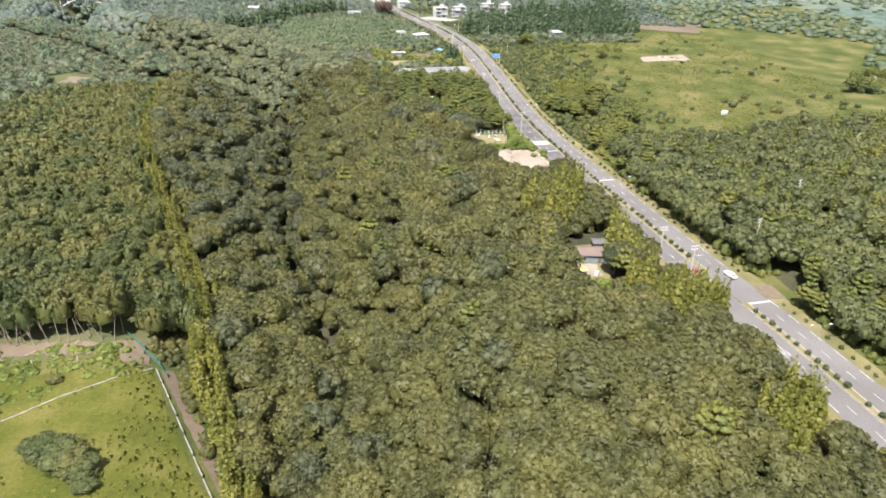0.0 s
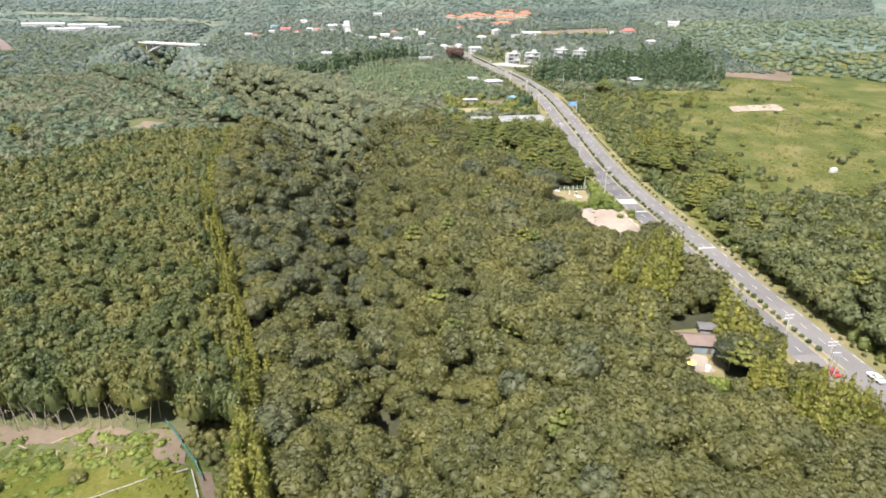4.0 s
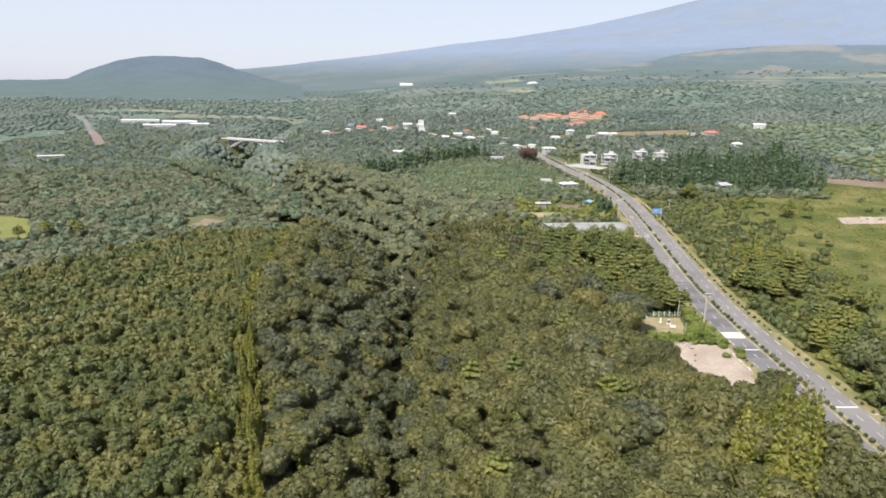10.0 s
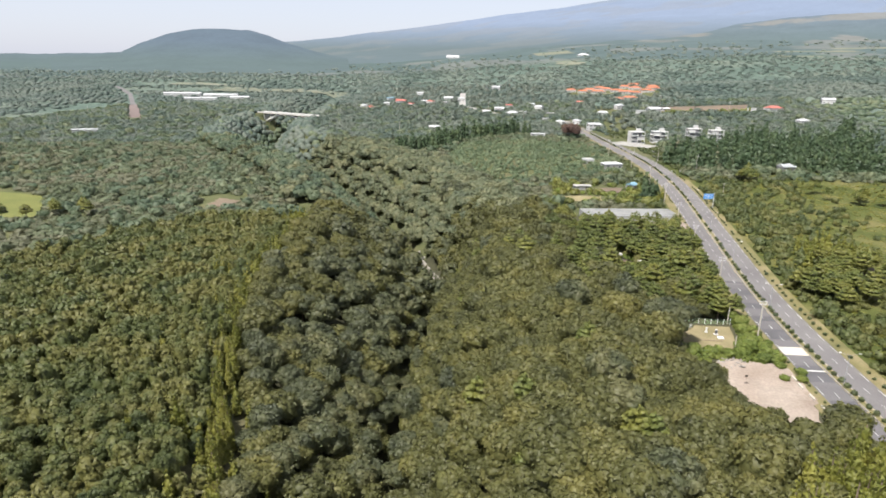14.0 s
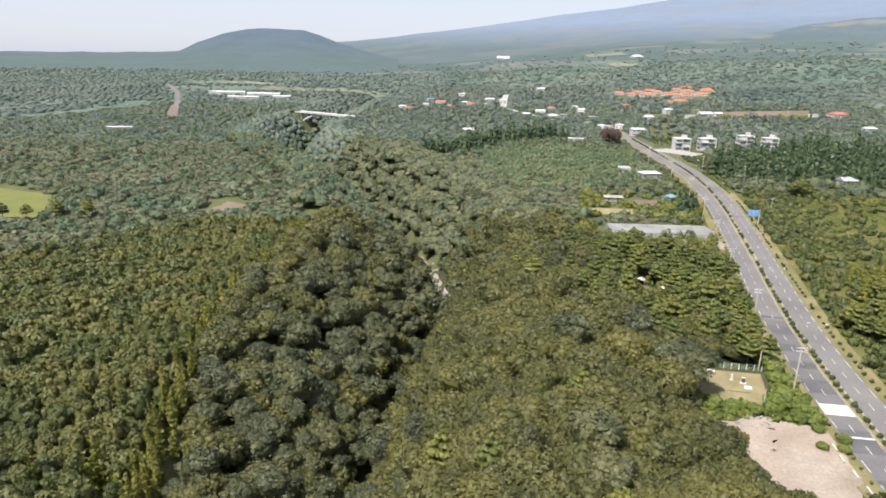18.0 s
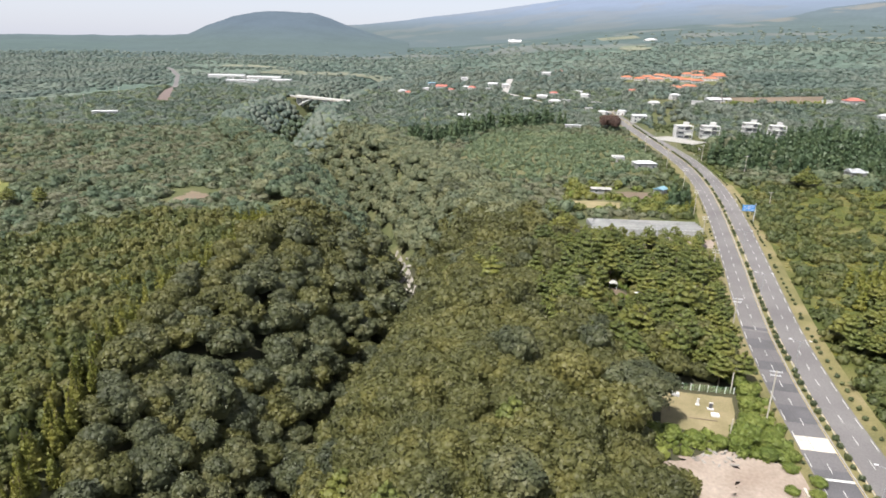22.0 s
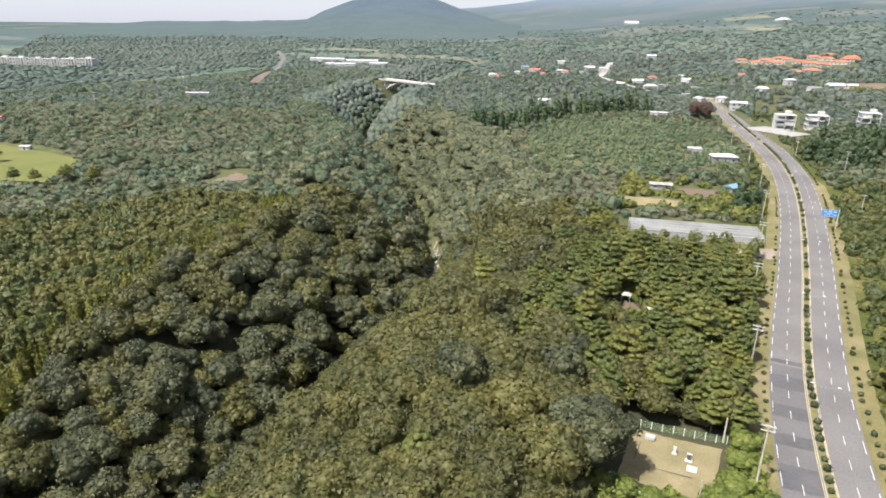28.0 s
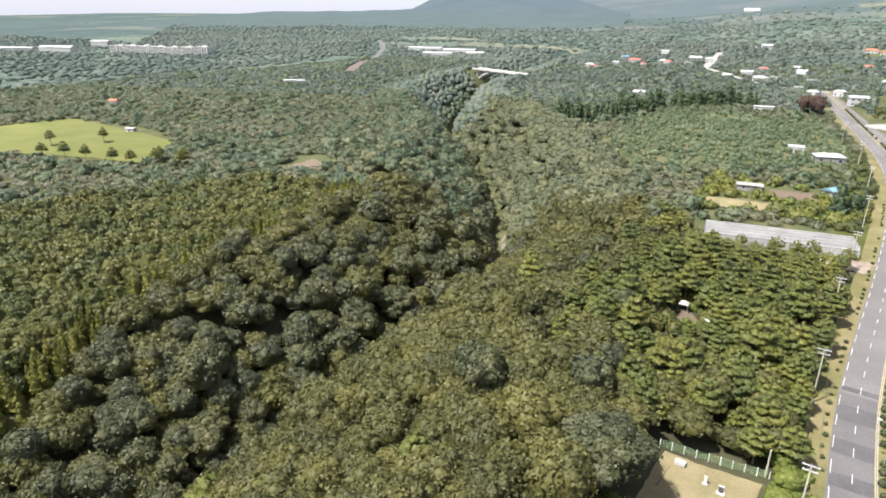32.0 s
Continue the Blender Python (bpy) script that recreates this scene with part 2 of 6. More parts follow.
ASPHALT_MID = surface("resurfaced_asphalt", (0.088, 0.084, 0.086), (0.116, 0.110, 0.112), 0.9, 0.1, 3.0, 0.15, spread=0.0)
ASPHALT_NEW = surface("patched_asphalt", (0.062, 0.060, 0.064), (0.088, 0.085, 0.090), 0.9, 0.15, 3.0, 0.15, spread=0.0)
CONCRETE = surface("concrete", (0.20, 0.195, 0.185), (0.30, 0.29, 0.27), 0.85, 0.4, 5.0, 0.2)
CONCRETE_PALE = surface("pale_concrete", (0.32, 0.295, 0.25), (0.42, 0.39, 0.34), 0.85, 0.4, 3.0, 0.1)
PAINT_WHITE = surface("road_paint_white", (0.33, 0.33, 0.32), (0.46, 0.46, 0.44), 0.7, 0.8, 8.0, 0.0, spread=0.1)
PAINT_YELLOW = surface("road_paint_yellow", (0.30, 0.23, 0.09), (0.40, 0.32, 0.15), 0.7, 0.8, 8.0, 0.0)
DRY_VERGE = surface("dry_verge", (0.088, 0.086, 0.034), (0.185, 0.152, 0.088), 0.95, 0.08, 2.0, 0.5, mid=(0.136, 0.120, 0.052))
EARTH = surface("bare_earth", (0.180, 0.142, 0.115), (0.250, 0.212, 0.178), 0.95, 0.12, 1.5, 0.4)
STRAW = surface("dry_lawn", (0.140, 0.122, 0.062), (0.205, 0.170, 0.098), 0.95, 0.18, 3.0, 0.5)
RICE = surface("yellow_green_crop", (0.085, 0.098, 0.024), (0.125, 0.128, 0.036), 0.95, 0.05, 1.2, 0.5)
SOIL = surface("tilled_soil", (0.088, 0.066, 0.048), (0.140, 0.108, 0.078), 0.95, 0.03, 1.0, 0.4)
ROCK = surface("boulder_rock", (0.125, 0.115, 0.104), (0.280, 0.262, 0.240), 0.85, 0.5, 3.0, 0.5)
WHITE_WALL = surface("white_render", (0.36, 0.36, 0.35), (0.48, 0.48, 0.47), 0.8, 0.2, 3.0, 0.05)
GREY_WALL = surface("grey_block_wall", (0.22, 0.22, 0.215), (0.32, 0.32, 0.31), 0.85, 0.3, 3.0, 0.1)
WALL_BLUE = surface("blue_grey_render", (0.14, 0.18, 0.20), (0.20, 0.25, 0.27), 0.8, 0.3, 3.0, 0.05)
ROOF_ORANGE = surface("orange_tile", (0.270, 0.095, 0.050), (0.350, 0.145, 0.085), 0.75, 0.1, 2.0, 0.2)
ROOF_RED = surface("red_roof_paint", (0.28, 0.085, 0.065), (0.36, 0.140, 0.110), 0.6, 0.1, 2.0, 0.1)
ROOF_BROWN = surface("brown_metal_roof", (0.098, 0.070, 0.060), (0.140, 0.104, 0.090), 0.6, 0.3, 3.0, 0.1)
ROOF_GREY = surface("grey_metal_roof", (0.20, 0.21, 0.22), (0.30, 0.31, 0.32), 0.5, 0.3, 3.0, 0.05)
ROOF_BLUE = surface("blue_metal_roof", (0.11, 0.21, 0.26), (0.18, 0.28, 0.33), 0.5, 0.3, 3.0, 0.05)
ROOF_WHITE = surface("white_roof_sheet", (0.33, 0.34, 0.35), (0.45, 0.45, 0.45), 0.5, 0.2, 3.0, 0.05)
GLASS = surface("window_glass", (0.03, 0.035, 0.04), (0.06, 0.07, 0.08), 0.08, 0.5, 3.0, 0.0, spec=0.6)
FILM = surface("greenhouse_film", (0.26, 0.265, 0.265), (0.36, 0.36, 0.355), 0.65, 0.15, 2.0, 0.05, spec=0.5)
STEEL = surface("galvanised_steel", (0.45, 0.46, 0.47), (0.62, 0.63, 0.64), 0.45, 1.0, 6.0, 0.0, metal=0.3)
SIGN_BLUE = surface("sign_blue", (0.05, 0.20, 0.52), (0.07, 0.26, 0.60), 0.4, 0.5, 2.0, 0.0)
SIGN_WHITE = surface("sign_white", (0.48, 0.49, 0.50), (0.58, 0.58, 0.59), 0.4, 0.5, 2.0, 0.0)
NET_GREEN = surface("green_net", (0.030, 0.110, 0.095), (0.055, 0.160, 0.140), 0.8, 0.5, 4.0, 0.1)
FENCE_GREEN = surface("green_wire_fence", (0.16, 0.30, 0.14), (0.26, 0.40, 0.22), 0.6, 0.5, 4.0, 0.0)
CAR_RED = surface("red_car_paint", (0.30, 0.03, 0.03), (0.36, 0.05, 0.04), 0.25, 0.5, 2.0, 0.0, spec=0.6)
CAR_WHITE = surface("white_car_paint", (0.52, 0.52, 0.52), (0.58, 0.58, 0.58), 0.25, 0.5, 2.0, 0.0, spec=0.6)
RUBBER = surface("tyre_rubber", (0.02, 0.02, 0.02), (0.035, 0.035, 0.035), 0.8, 2.0, 9.0, 0.0)
WIRE = surface("cable", (0.05, 0.05, 0.05), (0.09, 0.09, 0.09), 0.6, 1.0, 9.0, 0.0)
STONE_BLACK = surface("dark_granite", (0.04, 0.04, 0.045), (0.09, 0.09, 0.10), 0.4, 2.0, 12.0, 0.0)
STONE_GREY = surface("grey_granite", (0.40, 0.40, 0.41), (0.60, 0.60, 0.60), 0.7, 2.0, 12.0, 0.1)
CANVAS = surface("white_canvas", (0.52, 0.51, 0.48), (0.60, 0.59, 0.57), 0.7, 1.0, 5.0, 0.05)
ORANGE_CLOTH = surface("yellow_canvas", (0.70, 0.45, 0.10), (0.80, 0.58, 0.18), 0.7, 1.0, 5.0, 0.05)
# backdrops: haze is painted into the emission, low and high colour
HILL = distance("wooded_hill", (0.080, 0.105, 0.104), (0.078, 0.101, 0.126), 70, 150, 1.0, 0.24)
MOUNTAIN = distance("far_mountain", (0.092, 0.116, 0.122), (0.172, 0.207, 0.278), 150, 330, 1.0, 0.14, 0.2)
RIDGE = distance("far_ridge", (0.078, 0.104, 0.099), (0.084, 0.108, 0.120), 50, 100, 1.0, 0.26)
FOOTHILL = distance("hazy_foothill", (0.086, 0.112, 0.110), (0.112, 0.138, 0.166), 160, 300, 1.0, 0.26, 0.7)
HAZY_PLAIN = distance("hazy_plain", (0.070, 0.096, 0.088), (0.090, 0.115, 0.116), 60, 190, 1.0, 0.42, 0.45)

# ---- mesh helpers ----


def tri_mesh(name, v, f, material, smooth=False):
    """A mesh of triangles from arrays."""
    me = bpy.data.meshes.new(name)
    v, f = np.asarray(v, np.float32), np.asarray(f, np.int32)
    me.vertices.add(len(v))
    me.vertices.foreach_set("co", v.ravel())
    me.loops.add(len(f) * 3)
    me.loops.foreach_set("vertex_index", f.ravel())
    me.polygons.add(len(f))
    me.polygons.foreach_set("loop_start", np.arange(0, len(f) * 3, 3, dtype=np.int32))
    if smooth:
        me.polygons.foreach_set("use_smooth", np.ones(len(f), bool))
    me.update(calc_edges=True)
    me.materials.append(material)
    return me


def part(name, data, material=None, parent=None, label="", at=None):
    """Links a bmesh or a mesh as one object, under a thing or on its own."""
    if isinstance(data, bmesh.types.BMesh):
        me = bpy.data.meshes.new(name)
        data.to_mesh(me)
        data.free()
        me.materials.append(material)
    else:
        me = data
    ob = new(name, me)
    if parent:
        ob.parent = parent
    if at is not None:
        ob.matrix_basis = at
    if label:
        ob["label"] = label
    return ob


def thing(name, at, label, category, group=""):
    ob = new(name)
    ob.empty_display_size = 0.3
    ob.matrix_basis = at
    return tagged(ob, label, category, group)


def box(w, d, h, x=0, y=0, z=0, bevel=0.0, bm=None, turn=0.0):
    """A box w x d x h whose base centre is at x, y, z; added to bm if given."""
    out = bm or bmesh.new()
    m = Matrix.Translation((x, y, z + h / 2)) @ Matrix.Rotation(turn, 4, "Z") @ Matrix.Diagonal((w, d, h, 1))
    made = bmesh.ops.create_cube(out, size=1, matrix=m)
    if bevel:
        edges = list({e for q in made["verts"] for e in q.link_edges})
        bmesh.ops.bevel(out, geom=edges, offset=bevel, segments=1, affect="EDGES")
    return out


def tube(r1, r2, h, x=0, y=0, z=0, n=8, bm=None, m=None):
    out = bm or bmesh.new()
    place = Matrix.Translation((x, y, z + h / 2)) if m is None else m @ Matrix.Translation((0, 0, h / 2))
    bmesh.ops.create_cone(out, cap_ends=True, segments=n, radius1=r1, radius2=r2, depth=h, matrix=place)
    return out


def rod(a, b, r, n=6, bm=None):
    """A round bar from a to b."""
    a, b = Vector(a), Vector(b)
    m = Matrix.Translation(a) @ (b - a).to_track_quat("Z", "Y").to_matrix().to_4x4()
    return tube(r, r, (b - a).length, n=n, bm=bm, m=m)


# ---- the lie of the land ----
LINE_Y = (-300, 100, 210, 262, 315, 400, 500, 640, 800, 1000, 1200, 2000, 3000, 5000)
LINE_Z = (-20, -12, -8.5, -5.5, -3.5, -1.5, 4, 10, 16, 28, 40, 60, 85, 95)
GORGE_Y = (-40, 60, 80, 105, 130, 173, 206, 254, 300, 345, 366, 398, 433, 480, 520, 575, 620, 680, 760, 840, 950, 1100, 1500)
GORGE_X = (14, 12, 10, 8, -2, -14, -23, -29, -30, -32, -36, -52, -72, -105, -135, -190, -230, -270, -300, -313, -330, -350, -420)
GORGE_DEPTH = (14, 19, 21, 24, 26, 29, 30, 31, 31, 31, 30, 30, 32, 35, 37, 37, 36, 35, 34, 32, 24, 14, 0)
ROAD_Y = (-300, 30, 69, 93, 118, 145, 169, 196, 222, 250, 285, 325, 365, 405, 440, 485, 520, 555, 592, 635, 690, 735, 800)
ROAD_X = (118, 117, 116, 114.3, 111.6, 108.6, 105.8, 104.1, 100.5, 97.2, 94.3, 94.8, 97, 98.3, 99.1, 98.3, 95.5, 90.5, 82, 72, 60, 50, 36)
ROAD_HALF = 9.6


def smooth_step(a, b, v):
    s = np.clip((v - a) / (b - a), 0, 1)
    return s * s * (3 - 2 * s)


def road_x(y):
    """The road's middle line, rounded by averaging the plan over 40 m."""
    return sum(np.interp(np.asarray(y, float) + o, ROAD_Y, ROAD_X) for o in (-20, -10, 0, 10, 20)) / 5


def base_z(x, y):
    y2 = np.asarray(y, float)
    up = sum(np.interp(y2 + o, LINE_Y, LINE_Z) for o in (-30, -15, 0, 15, 30)) / 5
    x2 = np.asarray(x, float)
    away = np.hypot(x2 - 30, y2 - 100)
    bearing = np.degrees(np.arctan2(x2 - 30, np.maximum(y2 - 100, 1.0)))
    foot = 0.062 * np.clip(away - 1250, 0, 3000) * smooth_step(-24, 8, bearing)  # the mountain's long apron
    return up + 0.04 * np.clip(x2 - 60, -500, 500) * smooth_step(400, 900, y2) + foot * smooth_step(1000, 1400, away)


def gorge_off(x, y):
    """Signed distance from the gorge's line, across it."""
    gx = sum(np.interp(np.asarray(y, float) + o, GORGE_Y, GORGE_X) for o in (-12, 0, 12)) / 3
    slope = (np.interp(np.asarray(y, float) + 20, GORGE_Y, GORGE_X) - np.interp(np.asarray(y, float) - 20, GORGE_Y, GORGE_X)) / 40
    return (np.asarray(x, float) - gx) / np.sqrt(1 + slope**2)


def ground_z(x, y):
    x, y = np.asarray(x, float), np.asarray(y, float)
    d = gorge_off(x, y)
    depth = np.interp(y, GORGE_Y, GORGE_DEPTH)
    up = smooth_step(410, 500, y)
    side = (np.sqrt(d * d + 6) - 2.45) / np.where(d < 0, 50.0 - 12 * up, 27.0)
    rest = np.clip(1.04 - side, 0, 1.1)
    cut = depth * (rest ** np.where(d < 0, 1.25, 1.1) * (0.86 + 0.14 * smooth_step(0, 0.3, rest)) + 0.12 * np.exp(-((d / 4.5) ** 2)))
    swell = 6.5 * np.exp(-(((x - 28) / 32) ** 2) - ((y - 200) / 130) ** 2)
    away = smooth_step(16, 40, np.abs(x - road_x(y)))
    roll = (np.sin(x * 0.031 + y * 0.013) + np.sin(y * 0.027 - x * 0.017)) * 0.7
    knoll = 14 * np.exp(-(((x + 480) / 130) ** 2) - ((y - 800) / 150) ** 2)
    return base_z(x, y) - cut + (swell + roll) * away + knoll


def gz(x, y):
    return float(ground_z(x, y))


def inside(poly, x, y):
    """Which of the points lie in the outline."""
    x, y = np.asarray(x, float), np.asarray(y, float)
    hit = np.zeros(x.shape, bool)
    for (ax, ay), (bx, by) in zip(poly, poly[1:] + poly[:1]):
        cross = (ay > y) != (by > y)
        hit ^= cross & (x < (bx - ax) * (y - ay) / (by - ay + 1e-12) + ax)
    return hit


# ground: one sheet to the horizon, close-meshed where the camera flies
def lines(lo, hi, step, far_lo, far_hi):
    mid = np.arange(lo, hi + 1, step)
    left, right = [lo], [hi]
    s = step
    while left[-1] > far_lo:
        s *= 1.18
        left.append(max(left[-1] - s, far_lo))
    s = step
    while right[-1] < far_hi:
        s *= 1.18
        right.append(min(right[-1] + s, far_hi))
    return np.array(left[:0:-1] + list(mid) + right[1:])


def sheet(gx, gy, zf, lift=0.0):
    xx, yy = np.meshgrid(gx, gy)
    v = np.stack([xx, yy, zf(xx, yy) + lift], -1).reshape(-1, 3)
    w = len(gx)
    i = (np.arange(len(gy) - 1)[:, None] * w + np.arange(w - 1)).ravel()
    return v, np.concatenate([np.stack([i, i + 1, i + w + 1], 1), np.stack([i, i + w + 1, i + w], 1)])


v, f = sheet(lines(-420, 330, 5, -4800, 4800), lines(-60, 800, 5, -1500, 4900), ground_z)
ground_mesh = tri_mesh("ground", v, f, MEADOW, True)
for m in (SCRUB_FLOOR, FOREST_FLOOR, FAR_PLAIN, HAZY_PLAIN):
    ground_mesh.materials.append(m)
mid = v[f].mean(1)
gx, gy = mid[:, 0], mid[:, 1]
slot = np.where((gy > 340) & (gx < 75) & (gx < road_x(gy) - 16) | (gy > 560) & (gx < 250), 1, 0)
slot = np.where((gy > 108) & (gy <= 352) & (gx < -40), 1, slot)
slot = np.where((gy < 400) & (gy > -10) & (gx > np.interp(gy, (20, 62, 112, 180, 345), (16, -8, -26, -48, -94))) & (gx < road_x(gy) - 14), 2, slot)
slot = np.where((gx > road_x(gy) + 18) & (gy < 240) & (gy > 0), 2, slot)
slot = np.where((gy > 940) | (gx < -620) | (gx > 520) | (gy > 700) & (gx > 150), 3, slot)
# outermost ground glows with the same painted haze as the hills
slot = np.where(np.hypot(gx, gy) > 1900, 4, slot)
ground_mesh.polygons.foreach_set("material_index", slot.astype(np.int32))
ground = part("ground", ground_mesh)
tagged(ground, "rolling ground with rough green meadow and a wooded gorge", "ground", kind="structure")

# ---- the road ----


def ribbon(name, y0, y1, o0, o1, lift, material, step=4.0, zs=None):
    """A strip that follows the road between two offsets from its middle."""
    ys = np.arange(y0, y1 + 0.01, step)
    xs = road_x(ys)
    tx = np.gradient(xs, ys)
    nx, ny = 1 / np.sqrt(1 + tx**2), -tx / np.sqrt(1 + tx**2)
    v = []
    for o in (o0, o1):
        v.append(np.stack([xs + nx * o, ys + ny * o, base_z(xs, ys) + lift], -1))
    n = len(ys)
    v = np.concatenate(v)
    i = np.arange(n - 1)
    f = np.concatenate([np.stack([i, i + n, i + n + 1], 1), np.stack([i, i + n + 1, i + 1], 1)])
    return tri_mesh(name, v, f, material, True)


def on_road(y, o, lift=0.0):
    """The pose on the road at y, o metres right of its middle, heading along it."""
    x = float(road_x(y))
    t = float(road_x(y + 2) - road_x(y - 2)) / 4
    k = math.sqrt(1 + t * t)
    rise = float(base_z(x, y + 4) - base_z(x, y - 4)) / 8
    px, py = x + o / k, y - o * t / k
    return Matrix.Translation((px, py, float(base_z(x, y)) + lift)) @ Matrix.Rotation(-math.atan(t), 4, "Z") @ Matrix.Rotation(math.atan(rise), 4, "X")


RY0, RY1 = -60, 800
verge = part("verge", ribbon("verge", RY0, RY1, -13.2, 13.4, 0.10, DRY_VERGE))
tagged(verge, "dry straw-coloured grass verge beside the road", "verge", kind="structure")
road = part("road", ribbon("road", RY0, RY1, -8.6, 8.6, 0.18, ASPHALT))
tagged(road, "worn grey asphalt four-lane road with painted lines", "road", kind="structure")
part("median_strip", ribbon("median_strip", RY0, RY1, -0.75, 0.75, 0.34, DRY_VERGE), parent=road, label="narrow planted strip of dry soil")
for o in (-0.85, 0.85):
    part("kerb", ribbon("kerb", RY0, RY1, o - 0.1, o + 0.1, 0.36, CONCRETE), parent=road)
for o, m in ((-1.15, PAINT_YELLOW), (1.15, PAINT_YELLOW)):
    part("edge_line", ribbon("edge_line", RY0, RY1, o - 0.07, o + 0.07, 0.20, m), parent=road)
part("asphalt_patch", ribbon("asphalt_patch", 140, 311, -8.4, -1.0, 0.185, ASPHALT_MID), parent=road, label="darker resurfaced asphalt")
for y0, y1 in ((309, 311), (297, 303), (285, 290), (275, 279), (262, 269), (237, 246), (222, 228)):
    part("asphalt_patch", ribbon("asphalt_patch", y0, y1, -8.3, -1.1, 0.189, ASPHALT_NEW, 1.0), parent=road, label="darkest band of new asphalt")
part("concrete_patch", ribbon("concrete_patch", 252, 257.5, -8.3, -1.2, 0.192, CONCRETE_PALE, 1.0), parent=road, label="pale concrete crossing strip")

# ---- trees ----
rng = np.random.default_rng(7)


def ico(sub):
    bm = bmesh.new()
    bmesh.ops.create_icosphere(bm, subdivisions=sub, radius=1)
    v = np.array([q.co[:] for q in bm.verts])
    f = np.array([[q.index for q in p.verts] for p in bm.faces])
    bm.free()
    return v, f


ICO1, ICO2 = ico(1), ico(2)


def tufts(points, normals, size, r, lean=0.38):
    """A small bent leaf clump at each point: four corners and two triangles, tilted off the normal."""
    n = len(points)
    nn = normals + r.normal(0, lean, (n, 3))
    nn /= np.linalg.norm(nn, axis=1, keepdims=True)
    a = np.cross(nn, r.normal(0, 1, (n, 3)))
    a /= np.linalg.norm(a, axis=1, keepdims=True)
    b = np.cross(nn, a)
    s = (size * r.uniform(0.65, 1.35, n))[:, None]
    bend = nn * s * r.uniform(-0.45, 0.05, n)[:, None]
    v = np.stack([points - a * s, points - b * s * 0.75 + bend, points + a * s, points + b * s * 0.75 + bend], 1).reshape(-1, 3)
    i = np.arange(n)[:, None] * 4
    return v, np.concatenate([i + [[0, 1, 2]], i + [[0, 2, 3]]])


def sprigs(points, normals, size, r, lean=0.38):
    """A single bent leaf blade at each point: cheaper than a clump, for trees seen from farther off."""
    n = len(points)
    nn = normals + r.normal(0, lean, (n, 3))
    nn /= np.linalg.norm(nn, axis=1, keepdims=True)
    a = np.cross(nn, r.normal(0, 1, (n, 3)))
    a /= np.linalg.norm(a, axis=1, keepdims=True)
    b = np.cross(nn, a)
    s = (size * r.uniform(0.65, 1.35, n))[:, None]
    v = np.stack([points - a * s - b * s * 0.6, points + a * s - b * s * 0.6, points + b * s * 1.1], 1).reshape(-1, 3)
    return v, np.arange(n * 3).reshape(-1, 3)


def join(meshes):
    vs, fs, k = [], [], 0
    for v, f in meshes:
        vs.append(v)
        fs.append(f + k)
        k += len(v)
    return np.concatenate(vs), np.concatenate(fs)


def blob_crown(blobs, n, size, seed, core=ICO1, lean=0.38, blades=False, hearts=99, big=False, rough=0.10):
    """A crown of leaf clumps over several overlapping lobes with lumpy hearts."""
    r = np.random.default_rng(seed)
    blobs = np.asarray(blobs, float)
    share = blobs[:, 3] ** 2
    which = r.choice(len(blobs), n * 3, p=share / share.sum())
    d = r.normal(0, 1, (n * 3, 3))
    d /= np.linalg.norm(d, axis=1, keepdims=True)
    d[:, 2] = np.where(d[:, 2] < -0.45, -d[:, 2], d[:, 2])
    c, rad = blobs[which, :3], np.stack([blobs[which, 3], blobs[which, 3], blobs[which, 4]], 1)
    p = c + d * rad * r.uniform(0.86, 1.08, (n * 3, 1))
    keep = np.ones(n * 3, bool)
    for bx, by, bz, br, bh in blobs:
        q = (p - (bx, by, bz)) / (br, br, bh)
        keep &= (q**2).sum(1) > 0.66
    p, d = p[keep][:n], (d / rad)[keep][:n]
    d /= np.linalg.norm(d, axis=1, keepdims=True)
    out = [(sprigs if blades else tufts)(p, d, size, r, lean)]
    for i, (bx, by, bz, br, bh) in enumerate(sorted(blobs.tolist(), key=lambda q: -q[3])[:hearts]):
        cv, cf = ICO2 if big and i == 0 else core
        lump = (1 + r.normal(0, rough, (len(cv), 1))) * 0.9
        up = cf[cv[cf].mean(1)[:, 2] > -0.5]  # the underside is never seen
        out.append((cv * lump * (br, br, bh) + (bx, by, bz), up))
    return join(out)


def broad_blobs(seed, width=4.2, height=8.0, rise=2.7, lobes=11, bulge=0.34):
    """One broad dome with shallow rounded lobes over it."""
    r = np.random.default_rng(seed)
    out = [(0, 0, height - rise, width * 0.93, rise)]
    for i in range(lobes):
        a = 2 * math.pi * (i * 0.382 + r.uniform(-0.08, 0.08))
        tip = math.sqrt((i + 0.6) / lobes) * r.uniform(0.9, 1.08)
        q, up = width * 0.80 * min(tip, 1.0), rise * 0.80 * math.sqrt(max(0.0, 1 - min(tip, 1.0) ** 2))
        w = width * r.uniform(0.8, 1.2) * bulge
        out.append((q * math.cos(a), q * math.sin(a), height - rise + up, w, w * r.uniform(0.62, 0.85)))
    return out


def pine_blobs(seed, width=3.1, height=9.0):
    """Flat plates of needles in tiers that shrink towards the tip."""
    r = np.random.default_rng(seed)
    out = []
    for level, (zz, w, k) in enumerate(((0.52, 1.0, 6), (0.66, 0.9, 6), (0.79, 0.72, 5), (0.90, 0.46, 3), (0.98, 0.2, 1))):
        for i in range(k):
            a = 2 * math.pi * (i + r.uniform(-0.3, 0.3)) / k + level * 0.7
            q = width * w * (0.6 if k > 1 else 0)
            out.append((q * math.cos(a), q * math.sin(a), height * zz + r.uniform(-0.35, 0.25), width * w * r.uniform(0.42, 0.55), r.uniform(0.3, 0.5)))
    return out


